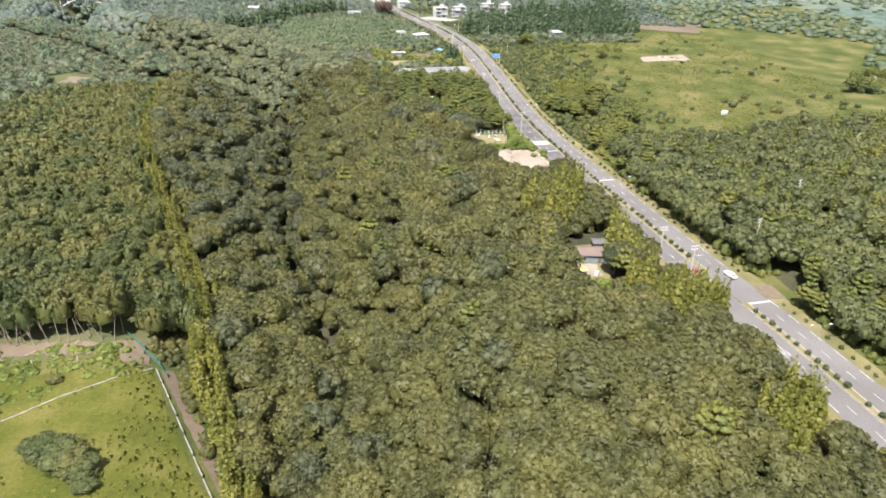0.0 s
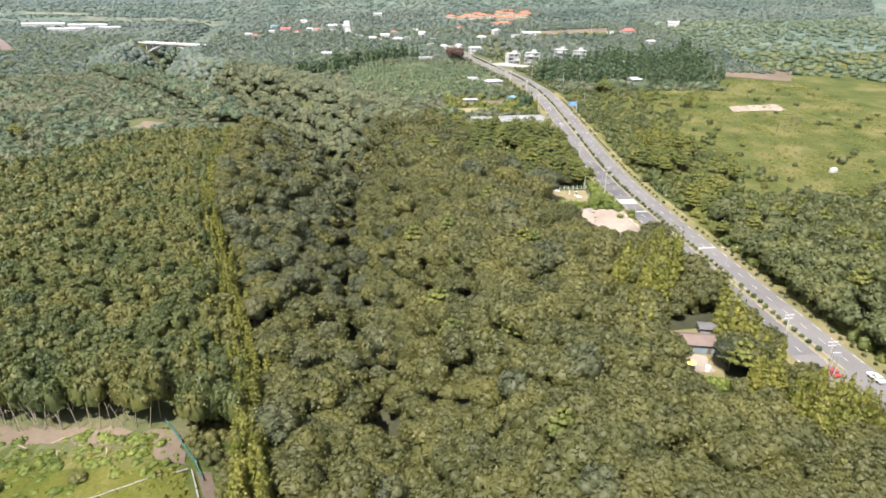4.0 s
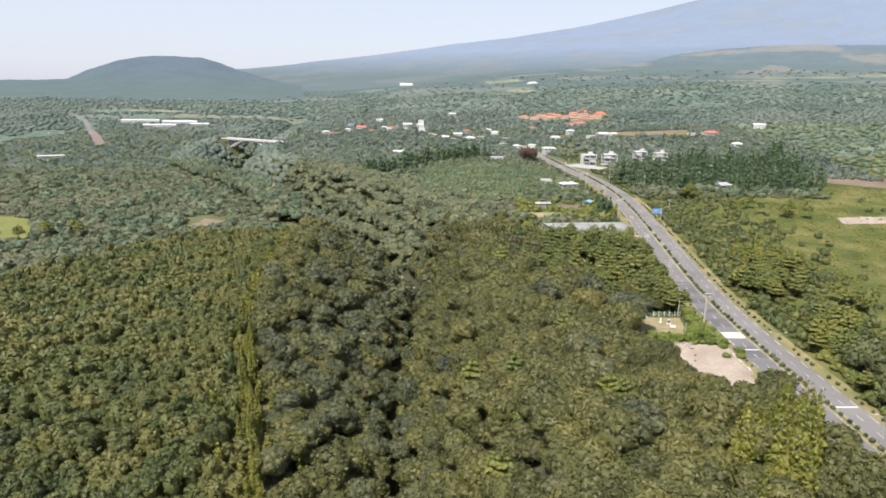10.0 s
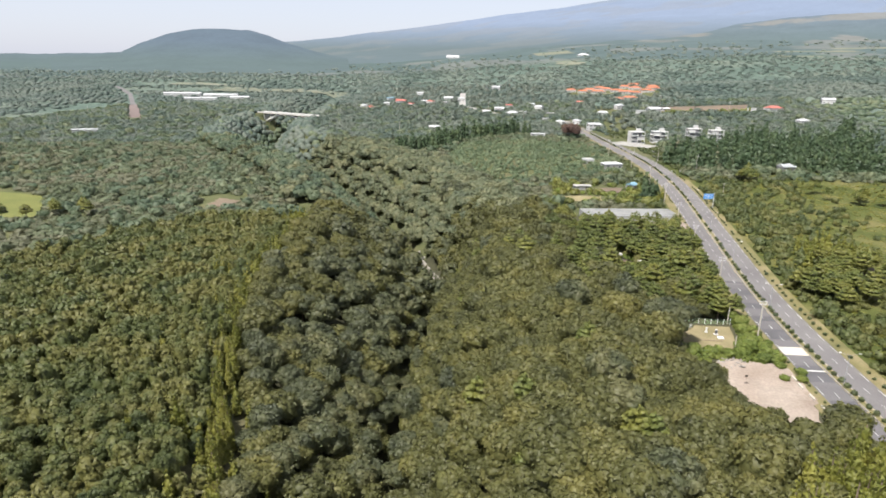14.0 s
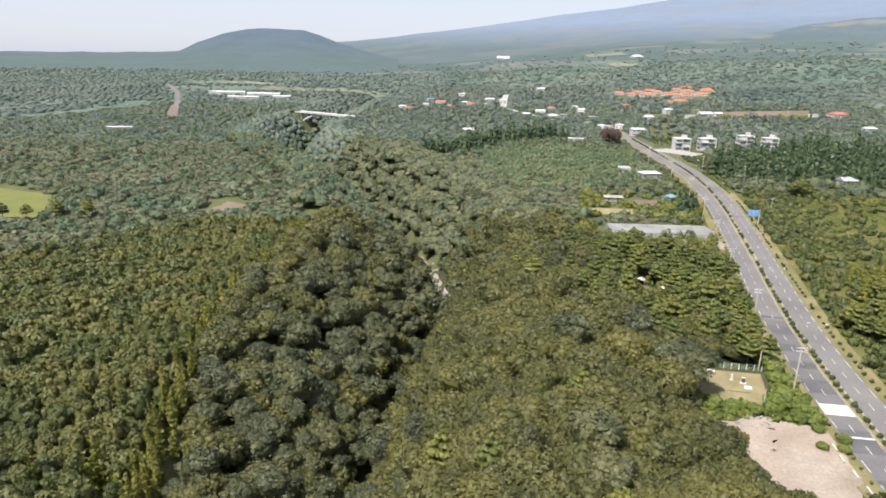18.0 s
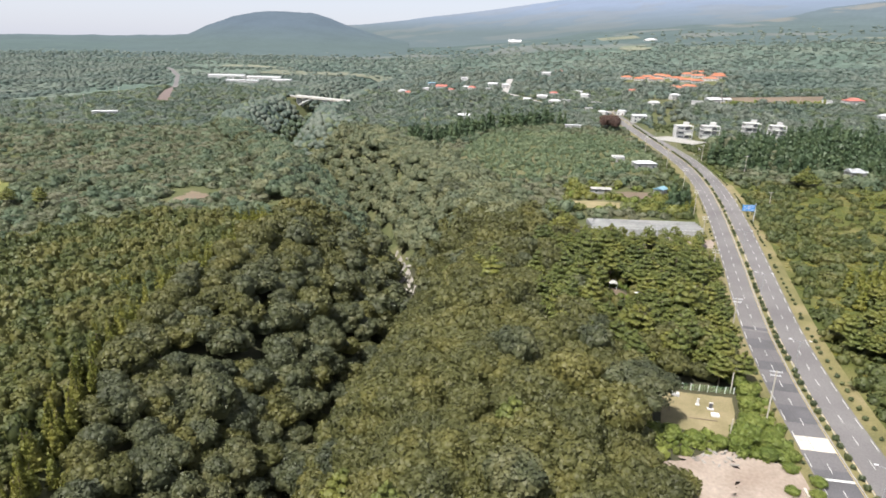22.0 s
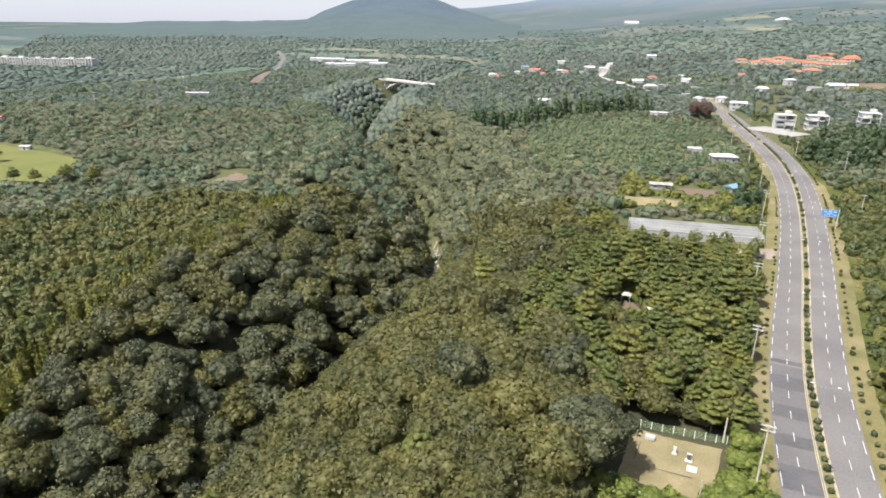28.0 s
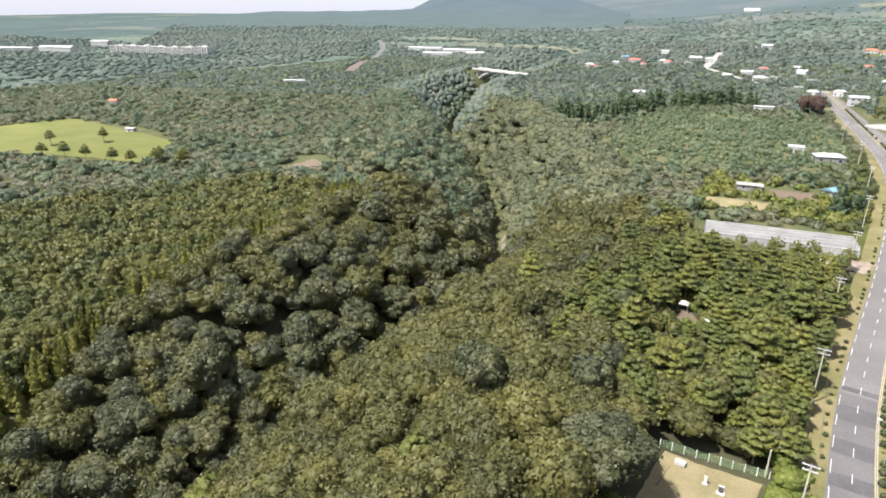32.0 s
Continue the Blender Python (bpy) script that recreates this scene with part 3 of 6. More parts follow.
def cone_blobs(seed, width=2.1, height=7.6, low=0.42, rings=5):
    """A spire: stacked whorls that narrow to a point, with boughs sticking out at the sides."""
    r = np.random.default_rng(seed)
    out = []
    for i in range(rings):
        q = i / (rings - 1)
        w = width * (1 - q) ** 0.9 + 0.16
        z = height * (low + (0.97 - low) * q)
        out.append((r.uniform(-0.12, 0.12), r.uniform(-0.12, 0.12), z, w * 0.78, height * (0.97 - low) / rings * 0.95))
        for j in range(3 if i < rings - 2 else 0):
            a = 2 * math.pi * (j + r.uniform(-0.3, 0.3)) / 3 + i
            off = w * r.uniform(0.5, 0.75)
            out.append((off * math.cos(a), off * math.sin(a), z - 0.1 * height / rings, w * r.uniform(0.34, 0.46), height / rings * 0.36))
    return out


def trunk_mesh(name, height, girth, limbs, seed):
    r = random.Random(seed)
    bm = bmesh.new()
    tube(girth, girth * 0.45, height, bm=bm, n=7)
    for i in range(limbs):
        z = height * r.uniform(0.45, 0.85)
        a = r.uniform(0, 6.28)
        q = r.uniform(1.0, 1.9)
        rod((0, 0, z), (q * math.cos(a), q * math.sin(a), z + r.uniform(0.8, 1.6)), girth * 0.3, 5, bm)
    me = bpy.data.meshes.new(name)
    bm.to_mesh(me)
    bm.free()
    me.materials.append(BARK)
    return me


KINDS = {
    "broadleaf": dict(leaf=LEAF_BROAD, blobs=lambda s: broad_blobs(s, 3.8, 8.0, 2.9, 15, 0.40), size=0.25, n=860, thin=440, small=0.30, hearts=9, lean=0.45, big=True, trunk=(6.0, 0.22, 5)),
    "laurel": dict(leaf=LEAF_LAUREL, blobs=lambda s: broad_blobs(s, 4.3, 7.2, 2.5, 14, 0.30), size=0.25, n=920, thin=520, small=0.31, hearts=9, lean=0.5, big=True, trunk=(5.6, 0.2, 5)),
    "pine": dict(leaf=LEAF_PINE, blobs=pine_blobs, size=0.26, n=800, thin=420, small=0.32, hearts=21, lean=0.3, big=False, trunk=(8.2, 0.16, 6)),
    "young": dict(leaf=LEAF_YOUNG, blobs=lambda s: broad_blobs(s, 2.15, 7.8, 3.2, 7, 0.40), size=0.24, n=320, thin=130, small=0.34, hearts=4, lean=0.38, big=False, trunk=(7.2, 0.10, 0)),
    "cedar": dict(leaf=LEAF_CEDAR, blobs=lambda s: cone_blobs(s, 2.2, 12.8, 0.12, 8), size=0.27, n=800, thin=330, small=0.34, hearts=10, lean=0.38, big=False, trunk=(11.0, 0.18, 0)),
}
for i, (kind, k) in enumerate(KINDS.items()):
    k["near"] = [blob_crown(k["blobs"](100 * i + s), k["n"], k["size"], 100 * i + s + 50, lean=k["lean"], blades=True, hearts=k["hearts"] + 3, big=k["big"]) for s in range(6)]
    k["mid"] = [blob_crown(k["blobs"](100 * i + s), int(k["thin"] * 0.45), k["small"] * 1.4, 100 * i + s + 70, lean=k["lean"], blades=True, hearts=min(5, k["hearts"])) for s in range(5)]
    k["far"] = [blob_crown(k["blobs"](100 * i + s), k["thin"], k["small"], 100 * i + s + 70, lean=k["lean"], blades=True, hearts=k["hearts"], big=k["big"]) for s in range(5)]


def scattered(protos, x, y, z, scale, tall, turn, r):
    """All the crowns of one wood joined: arrays of vertices and triangles."""
    pick = r.integers(0, len(protos), len(x))
    out = []
    for i, (v, f) in enumerate(protos):
        s = pick == i
        m = int(s.sum())
        if not m:
            continue
        c, sn = np.cos(turn[s])[:, None], np.sin(turn[s])[:, None]
        px = (v[:, 0] * c - v[:, 1] * sn) * scale[s][:, None] + x[s][:, None]
        py = (v[:, 0] * sn + v[:, 1] * c) * scale[s][:, None] + y[s][:, None]
        pz = v[:, 2] * (scale[s] * tall[s])[:, None] + z[s][:, None]
        vv = np.stack([px, py, pz], -1).reshape(-1, 3)
        ff = (f[None] + (np.arange(m) * len(v))[:, None, None]).reshape(-1, 3)
        out.append((vv, ff))
    return join(out)


def grid_points(x0, x1, y0, y1, gap, r, jitter=0.42):
    gx, gy = np.meshgrid(np.arange(x0, x1, gap), np.arange(y0, y1, gap * 0.88))
    gx = gx + (np.arange(gx.shape[0]) % 2)[:, None] * gap / 2
    return (gx + r.uniform(-jitter, jitter, gx.shape) * gap).ravel(), (gy + r.uniform(-jitter, jitter, gy.shape) * gap).ravel()


# outlines of the open places
LOT = [(58, 238), (73, 246), (87, 244), (90, 226), (84, 211), (70, 217)]
GRAVES = [(58, 244), (60, 266), (79, 270), (80, 249)]
YARD = [(68, 121), (67.5, 129), (68, 140), (69, 150), (80, 155), (87, 155), (83, 142), (80, 130), (77, 121)]
LOW_GROWTH = [(57, 238), (58, 252), (78, 252), (80, 276), (90, 276), (94, 240), (90, 226)]
GREENHOUSE = [(32, 382), (32, 412), (88, 424), (90, 388), (72, 384)]
GARDEN = [(22, 424), (82, 430), (80, 476), (20, 470)]
LEFT_FIELD = [(4, 10), (-19, 60), (-39, 100), (-50, 114), (-75, 107), (-150, 104), (-220, 80), (-220, -60), (20, -60)]
RIGHT_FIELD = [(106, 243), (128, 240), (196, 252), (300, 296), (312, 338), (470, 500), (330, 585), (250, 610), (248, 508), (130, 512), (112, 470), (108, 330)]
CROP = [(-234, 338), (-253, 320), (-290, 312), (-330, 300), (-430, 335), (-415, 392), (-304, 393), (-262, 376)]
ORCHARD = [(-50, 486), (-60, 560), (-60, 630), (-5, 650), (48, 640), (72, 560), (72, 515), (0, 470)]
BARE_SPOT = [(-170, 372), (-178, 405), (-150, 400), (-148, 376)]
CEDAR_Y = (40, 62, 89, 108, 141, 180, 225, 262, 300, 345, 360)
CEDAR_X = (-6, -16, -26, -31, -40, -54, -74, -85, -92, -98, -100)


def cedar_x(y):
    return np.interp(y, CEDAR_Y, CEDAR_X)


def open_ground(x, y):
    out = (np.abs(x - road_x(y)) < np.where(y < 720, 14.0, 9.0)) & (y < 806)
    for mx, my, q in ((48, 321, 4.2), (54.5, 317, 3.4), (39, 314, 2.5), (50, 315, 2.5), (54.5, 248, 4.5)):
        out |= (x - mx) ** 2 + (y - my) ** 2 < q * q
    for poly in (LOT, GRAVES, YARD, LOW_GROWTH, GREENHOUSE, LEFT_FIELD, CROP, BARE_SPOT):
        out |= inside(poly, x, y)
    return out


def beside(poly, x, y, reach):
    """Which points stand within reach of the outline."""
    out = inside(poly, x, y)
    for ox, oy in ((1, 0), (-1, 0), (0, 1), (0, -1), (0.7, 0.7), (-0.7, 0.7), (0.7, -0.7), (-0.7, -0.7)):
        out |= inside(poly, x + ox * reach, y + oy * reach)
    return out


def riverbed(x, y):
    return np.abs(gorge_off(x, y)) < np.where((y > 358) & (y < 428), 5.4, np.where((y > 428) & (y < 800), 4.6, np.where((y > 130) & (y <= 358), 2.6, 0.0)))


TREE_LABEL = {
    "broadleaf": ("broadleaf_tree", "rounded dark evergreen broadleaf tree in the gorge wood", "tree", "evergreen wood"),
    "laurel": ("laurel_tree", "low olive-green evergreen tree in a closed canopy", "tree", "laurel wood"),
    "pine": ("pine_tree", "pine tree with flat layered green boughs", "tree", "pine wood"),
    "young": ("plantation_tree", "slender young green conifer in a dense plantation", "tree", "conifer plantation"),
    "cedar": ("cedar_tree", "tall pointed yellow-green cedar", "tree", "cedar rows"),
}
for kind, k in KINDS.items():
    h, g, limbs = k["trunk"]
    name = TREE_LABEL[kind][0]
    k["trunks"] = [trunk_mesh("trunk", h, g, limbs, s) for s in range(3)]
    k["crowns"] = [tri_mesh("crown", v, f, k["leaf"], True) for v, f in k["near"]]


def plant(kind, x, y, scale, tall, turn, r, near, wood_label):
    """Plants trees: those in the stretch `near` one by one (300 at most), the rest as one wood."""
    k = KINDS[kind]
    z = ground_z(x, y) - 0.2
    idx = np.flatnonzero(near)[:300]
    name, label, cat, group = TREE_LABEL[kind]
    for i in idx:
        top = thing(name, Matrix.Translation((x[i], y[i], z[i])) @ Matrix.Rotation(turn[i], 4, "Z") @ Matrix.Diagonal((scale[i], scale[i], scale[i] * tall[i], 1)), label, cat, group)
        part("trunk", k["trunks"][i % 3], parent=top)
        part("crown", k["crowns"][i % 6], parent=top)
    rest = np.ones(len(x), bool)
    rest[idx] = False
    if rest.any():
        off = rest & ((x > 145) | (x < -105) | (y > 330) | (y < 32))
        close = rest & ~off
        both = [scattered(k[w_], x[m_], y[m_], z[m_], scale[m_], tall[m_], turn[m_], r) for w_, m_ in (("far", close), ("mid", off)) if m_.any()]
        v, f = join(both)
        ob = part(name.replace("_tree", "_wood"), tri_mesh(name, v, f, k["leaf"], True))
        tagged(ob, wood_label, "wood", kind="stuff")


# cedar rows: the plantation's edge, by the house, along the road
rows = []
for yy in np.arange(44, 352, 3.0):
    for _ in range(3):
        if rng.random() < 0.86:
            rows.append((float(cedar_x(yy)) + rng.uniform(-3.2, 2.6), yy + rng.uniform(-1, 1), rng.uniform(0.66, 0.86) + 0.2 * (yy < 130)))
for _ in range(70):
    rows.append((rng.uniform(-112, -97), rng.uniform(343, 356), 0.5))
for xx in np.arange(-150, -98, 2.4):
    rows.append((xx, 365 + 0.3 * (xx + 104) + rng.uniform(-3, 2), 0.5))
for ax, ay, bx, by, n, sc in ((82, 111, 101, 114, 40, 1.0), (84, 104, 101, 108, 30, 1.08), (80, 121, 89, 124, 12, 1.05), (70, 160, 82, 178, 30, 1.32), (62, 165, 72, 182, 14, 1.2), (76, 178, 88, 192, 22, 1.2), (92, 60, 101, 78, 30, 0.85), (84, 56, 92, 70, 18, 0.8), (86, 134, 92, 146, 9, 1.0), (86, 138, 90, 150, 7, 1.0), (90, 150, 94, 172, 12, 0.9), (60, 128, 64, 160, 8, 0.9), (66, 400, 74, 404, 3, 0.6)):
    for _ in range(n):
        q = rng.random()
        rows.append((ax + (bx - ax) * q + rng.uniform(-3, 3), ay + (by - ay) * q + rng.uniform(-4, 4), sc * rng.uniform(0.85, 1.12)))
for _ in range(60):
    yy = rng.uniform(130, 345)
    rows.append((float(cedar_x(yy)) + rng.normal(-6, 9), yy, rng.uniform(0.6, 0.85)))
for _ in range(34):
    a_, q_ = rng.uniform(0, 6.28), math.sqrt(rng.random())
    rows.append((135 + 13 * q_ * math.cos(a_), 344 + 20 * q_ * math.sin(a_), rng.uniform(0.7, 1.0)))
for xx, yy, sc in ((52, 394, 0.62), (58, 395, 0.6), (80, 432, 0.8), (84, 440, 0.85), (60, 394, 0.5)):
    rows.append((xx, yy, sc))
for _ in range(60):
    rows.append((rng.uniform(150, 330), rng.uniform(150, 262), rng.uniform(0.8, 1.1)))
rows = np.array(rows)
ok = np.abs(rows[:, 0] - road_x(rows[:, 1])) > 11.8
for poly in (LOT, GRAVES, YARD, LOW_GROWTH, GREENHOUSE, LEFT_FIELD):
    ok &= ~inside(poly, rows[:, 0], rows[:, 1])
ok &= ~inside(RIGHT_FIELD, rows[:, 0], rows[:, 1]) | (rows[:, 0] < 150) & (rows[:, 1] > 320)
x, y, s = rows[ok].T
plant("cedar", x, y, s, rng.uniform(0.9, 1.15, len(x)), rng.uniform(0, 6.28, len(x)), rng, (y < 240), "rows of tall yellow-green cedars")

cedar_spots = np.stack([x, y], 1)


def by_cedar(x, y, reach):
    """Which points stand too close to a cedar."""
    out = np.zeros(len(x), bool)
    for qx, qy in cedar_spots:
        out |= (x - qx) ** 2 + (y - qy) ** 2 < reach**2
    return out


# the gorge wood: large dark crowns on the western slope, a closed olive canopy on the hump towards the road
x, y = grid_points(-105, 110, 8, 402, 4.7, rng, 0.5)
d = gorge_off(x, y)
ok = ~open_ground(x, y) & ~riverbed(x, y) & (x > cedar_x(y) + 2) & (x < road_x(y) - 14) & (y < 400 - 0.12 * (x - 30) * (x > 30)) & ~by_cedar(x, y, 2.4)
ok &= (d > 4) | (y < 130) | (rng.random(len(x)) < 0.93)
for poly, reach in ((LOT, 3.2), (GRAVES, 3.2), (YARD, 1.0)):
    ok &= ~beside(poly, x, y, reach)
x, y, d = x[ok], y[ok], d[ok]
n = len(x)
# dark crowns run past the gorge line, standing for shade in its crease
dark = rng.random(n) < np.where(d < 7, 0.1 + 0.52 * smooth_step(138, 235, y) * smooth_step(-66, -30, d) * (0.25 + 0.75 * smooth_step(400, 300, y)), 0.03 * (x < 45))
scale = np.clip(rng.normal(0.98, 0.22, n), 0.58, 1.55)
scale *= np.where((y > 358) & (x > 26), 0.72, 1.0) * np.where(((x - 50) / 9) ** 2 + ((y - 308) / 14) ** 2 < 1, 0.55, 1.0)
scale *= np.where(inside(LOT, x, y + 9) | inside(LOT, x, y + 6) | inside(YARD, x, y + 8), 0.62, 1.0)
tall = rng.uniform(0.88, 1.15, n)
turn = rng.uniform(0, 6.28, n)
plant("broadleaf", x[dark], y[dark], scale[dark] * 1.08, tall[dark], turn[dark], rng, ((y > 150) & (y < 262))[dark], "closed canopy of dark evergreen broadleaf trees")
x, y, d, scale, tall, turn = x[~dark], y[~dark], d[~dark], scale[~dark], tall[~dark], turn[~dark]
pine_side = (rng.random(len(x)) < smooth_step(255, 300, y) * smooth_step(8, 34, x) * 0.95 + 0.03) & (d > 0)
b = ~pine_side
xb, yb = x[b], y[b]
plant("laurel", xb, yb, scale[b], tall[b], turn[b], rng, (xb > 2) & (xb < 62) & (yb > 158) & (yb < 262), "closed olive-green canopy of evergreen trees")
px, py, ps, pt, pu = x[pine_side], y[pine_side], scale[pine_side], tall[pine_side], turn[pine_side]

# woods east of the road
x, y = grid_points(118, 360, 40, 262, 5.6, rng)
ok = (x > road_x(y) + 12.8) & ~by_cedar(x, y, 2.5) & ~inside(RIGHT_FIELD, x, y) & ~inside([(120, 114), (120, 128), (130, 126), (130, 114)], x, y) & (y < 246 + (x - 120) * 0.35)
x, y = x[ok], y[ok]
s, t, u = rng.uniform(0.85, 1.25, len(x)), rng.uniform(0.9, 1.15, len(x)), rng.uniform(0, 6.28, len(x))
sort = rng.random(len(x))
east_b = sort < 0.68
east_c = sort > 0.9
east_p = ~east_b & ~east_c
# clumps of trees standing in the meadow
cx, cy = [], []
for mx, my, n, w in ((124, 303, 26, 13), (140, 330, 22, 13), (120, 244, 14, 6), (128, 262, 12, 7), (150, 292, 6, 10), (150, 507, 8, 6), (172, 470, 5, 16), (200, 455, 5, 9), (330, 345, 16, 12), (360, 380, 12, 16)):
    a, q = rng.uniform(0, 6.28, n), w * np.sqrt(rng.random(n))
    cx.append(mx + q * np.cos(a))
    cy.append(my + q * np.sin(a))
cx, cy = np.concatenate(cx), np.concatenate(cy)
ok = cx > road_x(cy) + 14
cx, cy = cx[ok], cy[ok]
px = np.concatenate([px, x[east_p], cx])
py = np.concatenate([py, y[east_p], cy])
ps = np.concatenate([ps, s[east_p], rng.uniform(0.8, 1.2, len(cx))])
pt = np.concatenate([pt, t[east_p], rng.uniform(0.9, 1.2, len(cx))])
pu = np.concatenate([pu, u[east_p], rng.uniform(0, 6.28, len(cx))])
plant("pine", px, py, ps, pt, pu, rng, (px > 20) & (px < 84) & (py > 262) & (py < 370), "mixed pine and broadleaf wood in green layers")
z = ground_z(x[east_b], y[east_b]) - 0.2
v, f = scattered(KINDS["broadleaf"]["mid"], x[east_b], y[east_b], z, s[east_b], t[east_b], u[east_b], rng)
tagged(part("broadleaf_wood", tri_mesh("broadleaf_wood", v, f, LEAF_EAST, True)), "green broadleaf trees across the road", "wood", kind="stuff")

# the conifer plantation west of the gorge
x, y = grid_points(-300, -30, 104, 352, 3.5, rng, 0.42)
ok = ~open_ground(x, y) & ~by_cedar(x, y, 1.6) & (x < cedar_x(y) - 1.0) & (y > 114 - 0.05 * (x + 52)) & (x > np.interp(y, (100, 200, 255, 290, 320, 350, 366), (-240, -222, -200, -184, -170, -148, -104)))
x, y = x[ok], y[ok]
s, t, u = rng.uniform(0.8, 1.15, len(x)), rng.uniform(0.85, 1.15, len(x)), rng.uniform(0, 6.28, len(x))
s, t = s * np.where(y < 126 - 0.05 * (x + 52), 1.15, 1.0), t * np.where(y < 126 - 0.05 * (x + 52), 1.3, 1.0)
plant("young", x, y, s, t, u, rng, (x > -110) & (y < 190) & (rng.random(len(x)) < 0.5), "dense young green conifer plantation")

# ---- scrub, orchards and far woods: too many to count ----
LUMP = [blob_crown([(0, 0, 1.4, 2.3, 1.7), (1.2, 0.5, 1.7, 1.3, 1.1), (-0.9, 0.9, 1.9, 1.2, 1.0), (0.1, -1.2, 1.6, 1.2, 1.0)], 46, 0.5, s, ICO1, lean=0.45, blades=True, hearts=1, rough=0.15) for s in range(6)]
FAR_LUMP = []
for s in range(6):
    r = np.random.default_rng(400 + s)
    core = (ICO1[0] * (1 + r.normal(0, 0.13, (len(ICO1[0]), 1))) * (2.9, 2.9, 2.4) + (0, 0, 2.4), ICO1[1][ICO1[0][ICO1[1]].mean(1)[:, 2] > -0.3])
    FAR_LUMP.append(core)


YARDS = [(138, 852), (248, 860), (266, 918), (152, 926)], [(50, 1060), (178, 1036), (190, 1165), (46, 1170)]
LANES = ((-840, 1240), (-722, 1115), (-610, 960), (-442, 720)), ((-124, 1130), (-100, 946), (-10, 825), (40, 790))


def off_lanes(x, y, reach=8.0):
    """Which points keep clear of the country roads."""
    ok = np.ones(len(x), bool)
    for lane in LANES:
        for (ax, ay), (ex, ey) in zip(lane, lane[1:]):
            q = np.clip(((x - ax) * (ex - ax) + (y - ay) * (ey - ay)) / ((ex - ax) ** 2 + (ey - ay) ** 2), 0, 1)
            ok &= (x - ax - q * (ex - ax)) ** 2 + (y - ay - q * (ey - ay)) ** 2 > reach**2
    return ok


def off_bridge(x, y):
    """Which points keep clear of the bridge's deck and its southern face."""
    along, across = (x + 312) * 0.902 - (y - 841) * 0.433, (x + 312) * 0.433 + (y - 841) * 0.902
    return ~((np.abs(along) < 58) & (across > -26) & (across < 9))


def wood(name, protos, x, y, lo, hi, material, label, sink=0.3, tall=(0.85, 1.25)):
    clear = off_lanes(x, y) & off_bridge(x, y)
    for yard in YARDS:
        clear &= ~inside(yard, x, y)
    x, y = x[clear], y[clear]
    n = len(x)
    v, f = scattered(protos, x, y, ground_z(x, y) - sink, lo + (hi - lo) * rng.random(n) ** 1.6, rng.uniform(*tall, n), rng.uniform(0, 6.28, n), rng)
    return tagged(part(name, tri_mesh(name, v, f, material, True)), label, "wood", kind="stuff")


def patchy(x, y, size, seed):
    """A value from 0 to 1 that drifts over the land."""
    q = np.sin(x / size + seed) + np.sin(y / size * 1.3 + 2 * seed) + np.sin((x + y) / size * 0.7 + 3 * seed) + np.sin((x - 1.7 * y) / size * 1.9 + seed)
    return np.clip(0.5 + q / 5.2, 0, 1)


# wooded banks of the gorge upstream
x, y = grid_points(-430, 60, 392, 1000, 5.6, rng, 0.55)
d = gorge_off(x, y)
ok = (np.abs(d + 4) < 62 - 0.03 * (y - 400)) & ~riverbed(x, y) & ~open_ground(x, y) & ~inside(GARDEN, x, y) & ~inside(ORCHARD, x, y) & (x < 74)
ok &= off_bridge(x, y) | (np.abs(d) < 14)
x, y = x[ok], y[ok]
MID_CROWN = [blob_crown(broad_blobs(s_, 4.4, 7.2, 2.7, 10, 0.34), 150, 0.42, s_ + 30, lean=0.3, blades=True, hearts=5) for s_ in range(5)]
s, t, u = rng.uniform(0.9, 1.3, len(x)), rng.uniform(0.9, 1.15, len(x)), rng.uniform(0, 6.28, len(x))
d = gorge_off(x, y)
z = ground_z(x, y) - 0.2
pick = rng.random(len(x))
# the darkest leaves line the crease and stand for its shadow
sort = np.where(d > 5, 0, np.where(d > -15, 1, 2))
sort = np.where(pick < 0.08, 1, np.where(pick > 0.78, 0, sort))
for k_, (leaf, lb) in enumerate(((LEAF_BANK, "olive evergreen canopy on the gorge's eastern bank"), (LEAF_BROAD, "evergreen canopy down the gorge's sides, dark leaves standing for shadow"), (LEAF_THICKET, "green mixed canopy above the gorge"))):
    w_ = (sort == k_) & (y < 600)
    v, f = scattered(MID_CROWN, x[w_], y[w_], z[w_], s[w_], t[w_], u[w_], rng)
    tagged(part("gorge_wood", tri_mesh("gorge_wood", v, f, leaf, True)), lb, "wood", kind="stuff")
    w_ = (sort == k_) & (y >= 600)
    # farther up, the outer banks take the haze-tinted leaves
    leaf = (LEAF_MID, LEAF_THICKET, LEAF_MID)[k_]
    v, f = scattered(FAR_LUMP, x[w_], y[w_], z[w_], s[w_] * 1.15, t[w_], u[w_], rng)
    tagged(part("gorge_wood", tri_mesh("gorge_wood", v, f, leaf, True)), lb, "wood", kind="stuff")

# scrub west of the gorge and round the farms
x, y = grid_points(-620, 330, 232, 980, 5.6, rng)
d = gorge_off(x, y)
ok = ((np.abs(d + 4) > 61 - 0.03 * (y - 400)) | (y > 1000)) & ~open_ground(x, y) & ~inside(GARDEN, x, y) & ~inside(ORCHARD, x, y) & ~inside(RIGHT_FIELD, x, y)
ok &= ((y > 350) | (x < np.interp(y, (230, 255, 290, 320, 350), (-212, -204, -188, -174, -150)))) & ((x < -60) | (y > 480) & (x < 60) | (y > 500) & (x > 110) | (x > -60) & (x < 75) & (y > 398))
ok &= (x > -60) | (y > 366 + 0.3 * (x + 104)) | (x < -150)
dens = patchy(x, y, 38, 1.3)
ok &= rng.random(len(x)) < 0.72 + 0.5 * dens
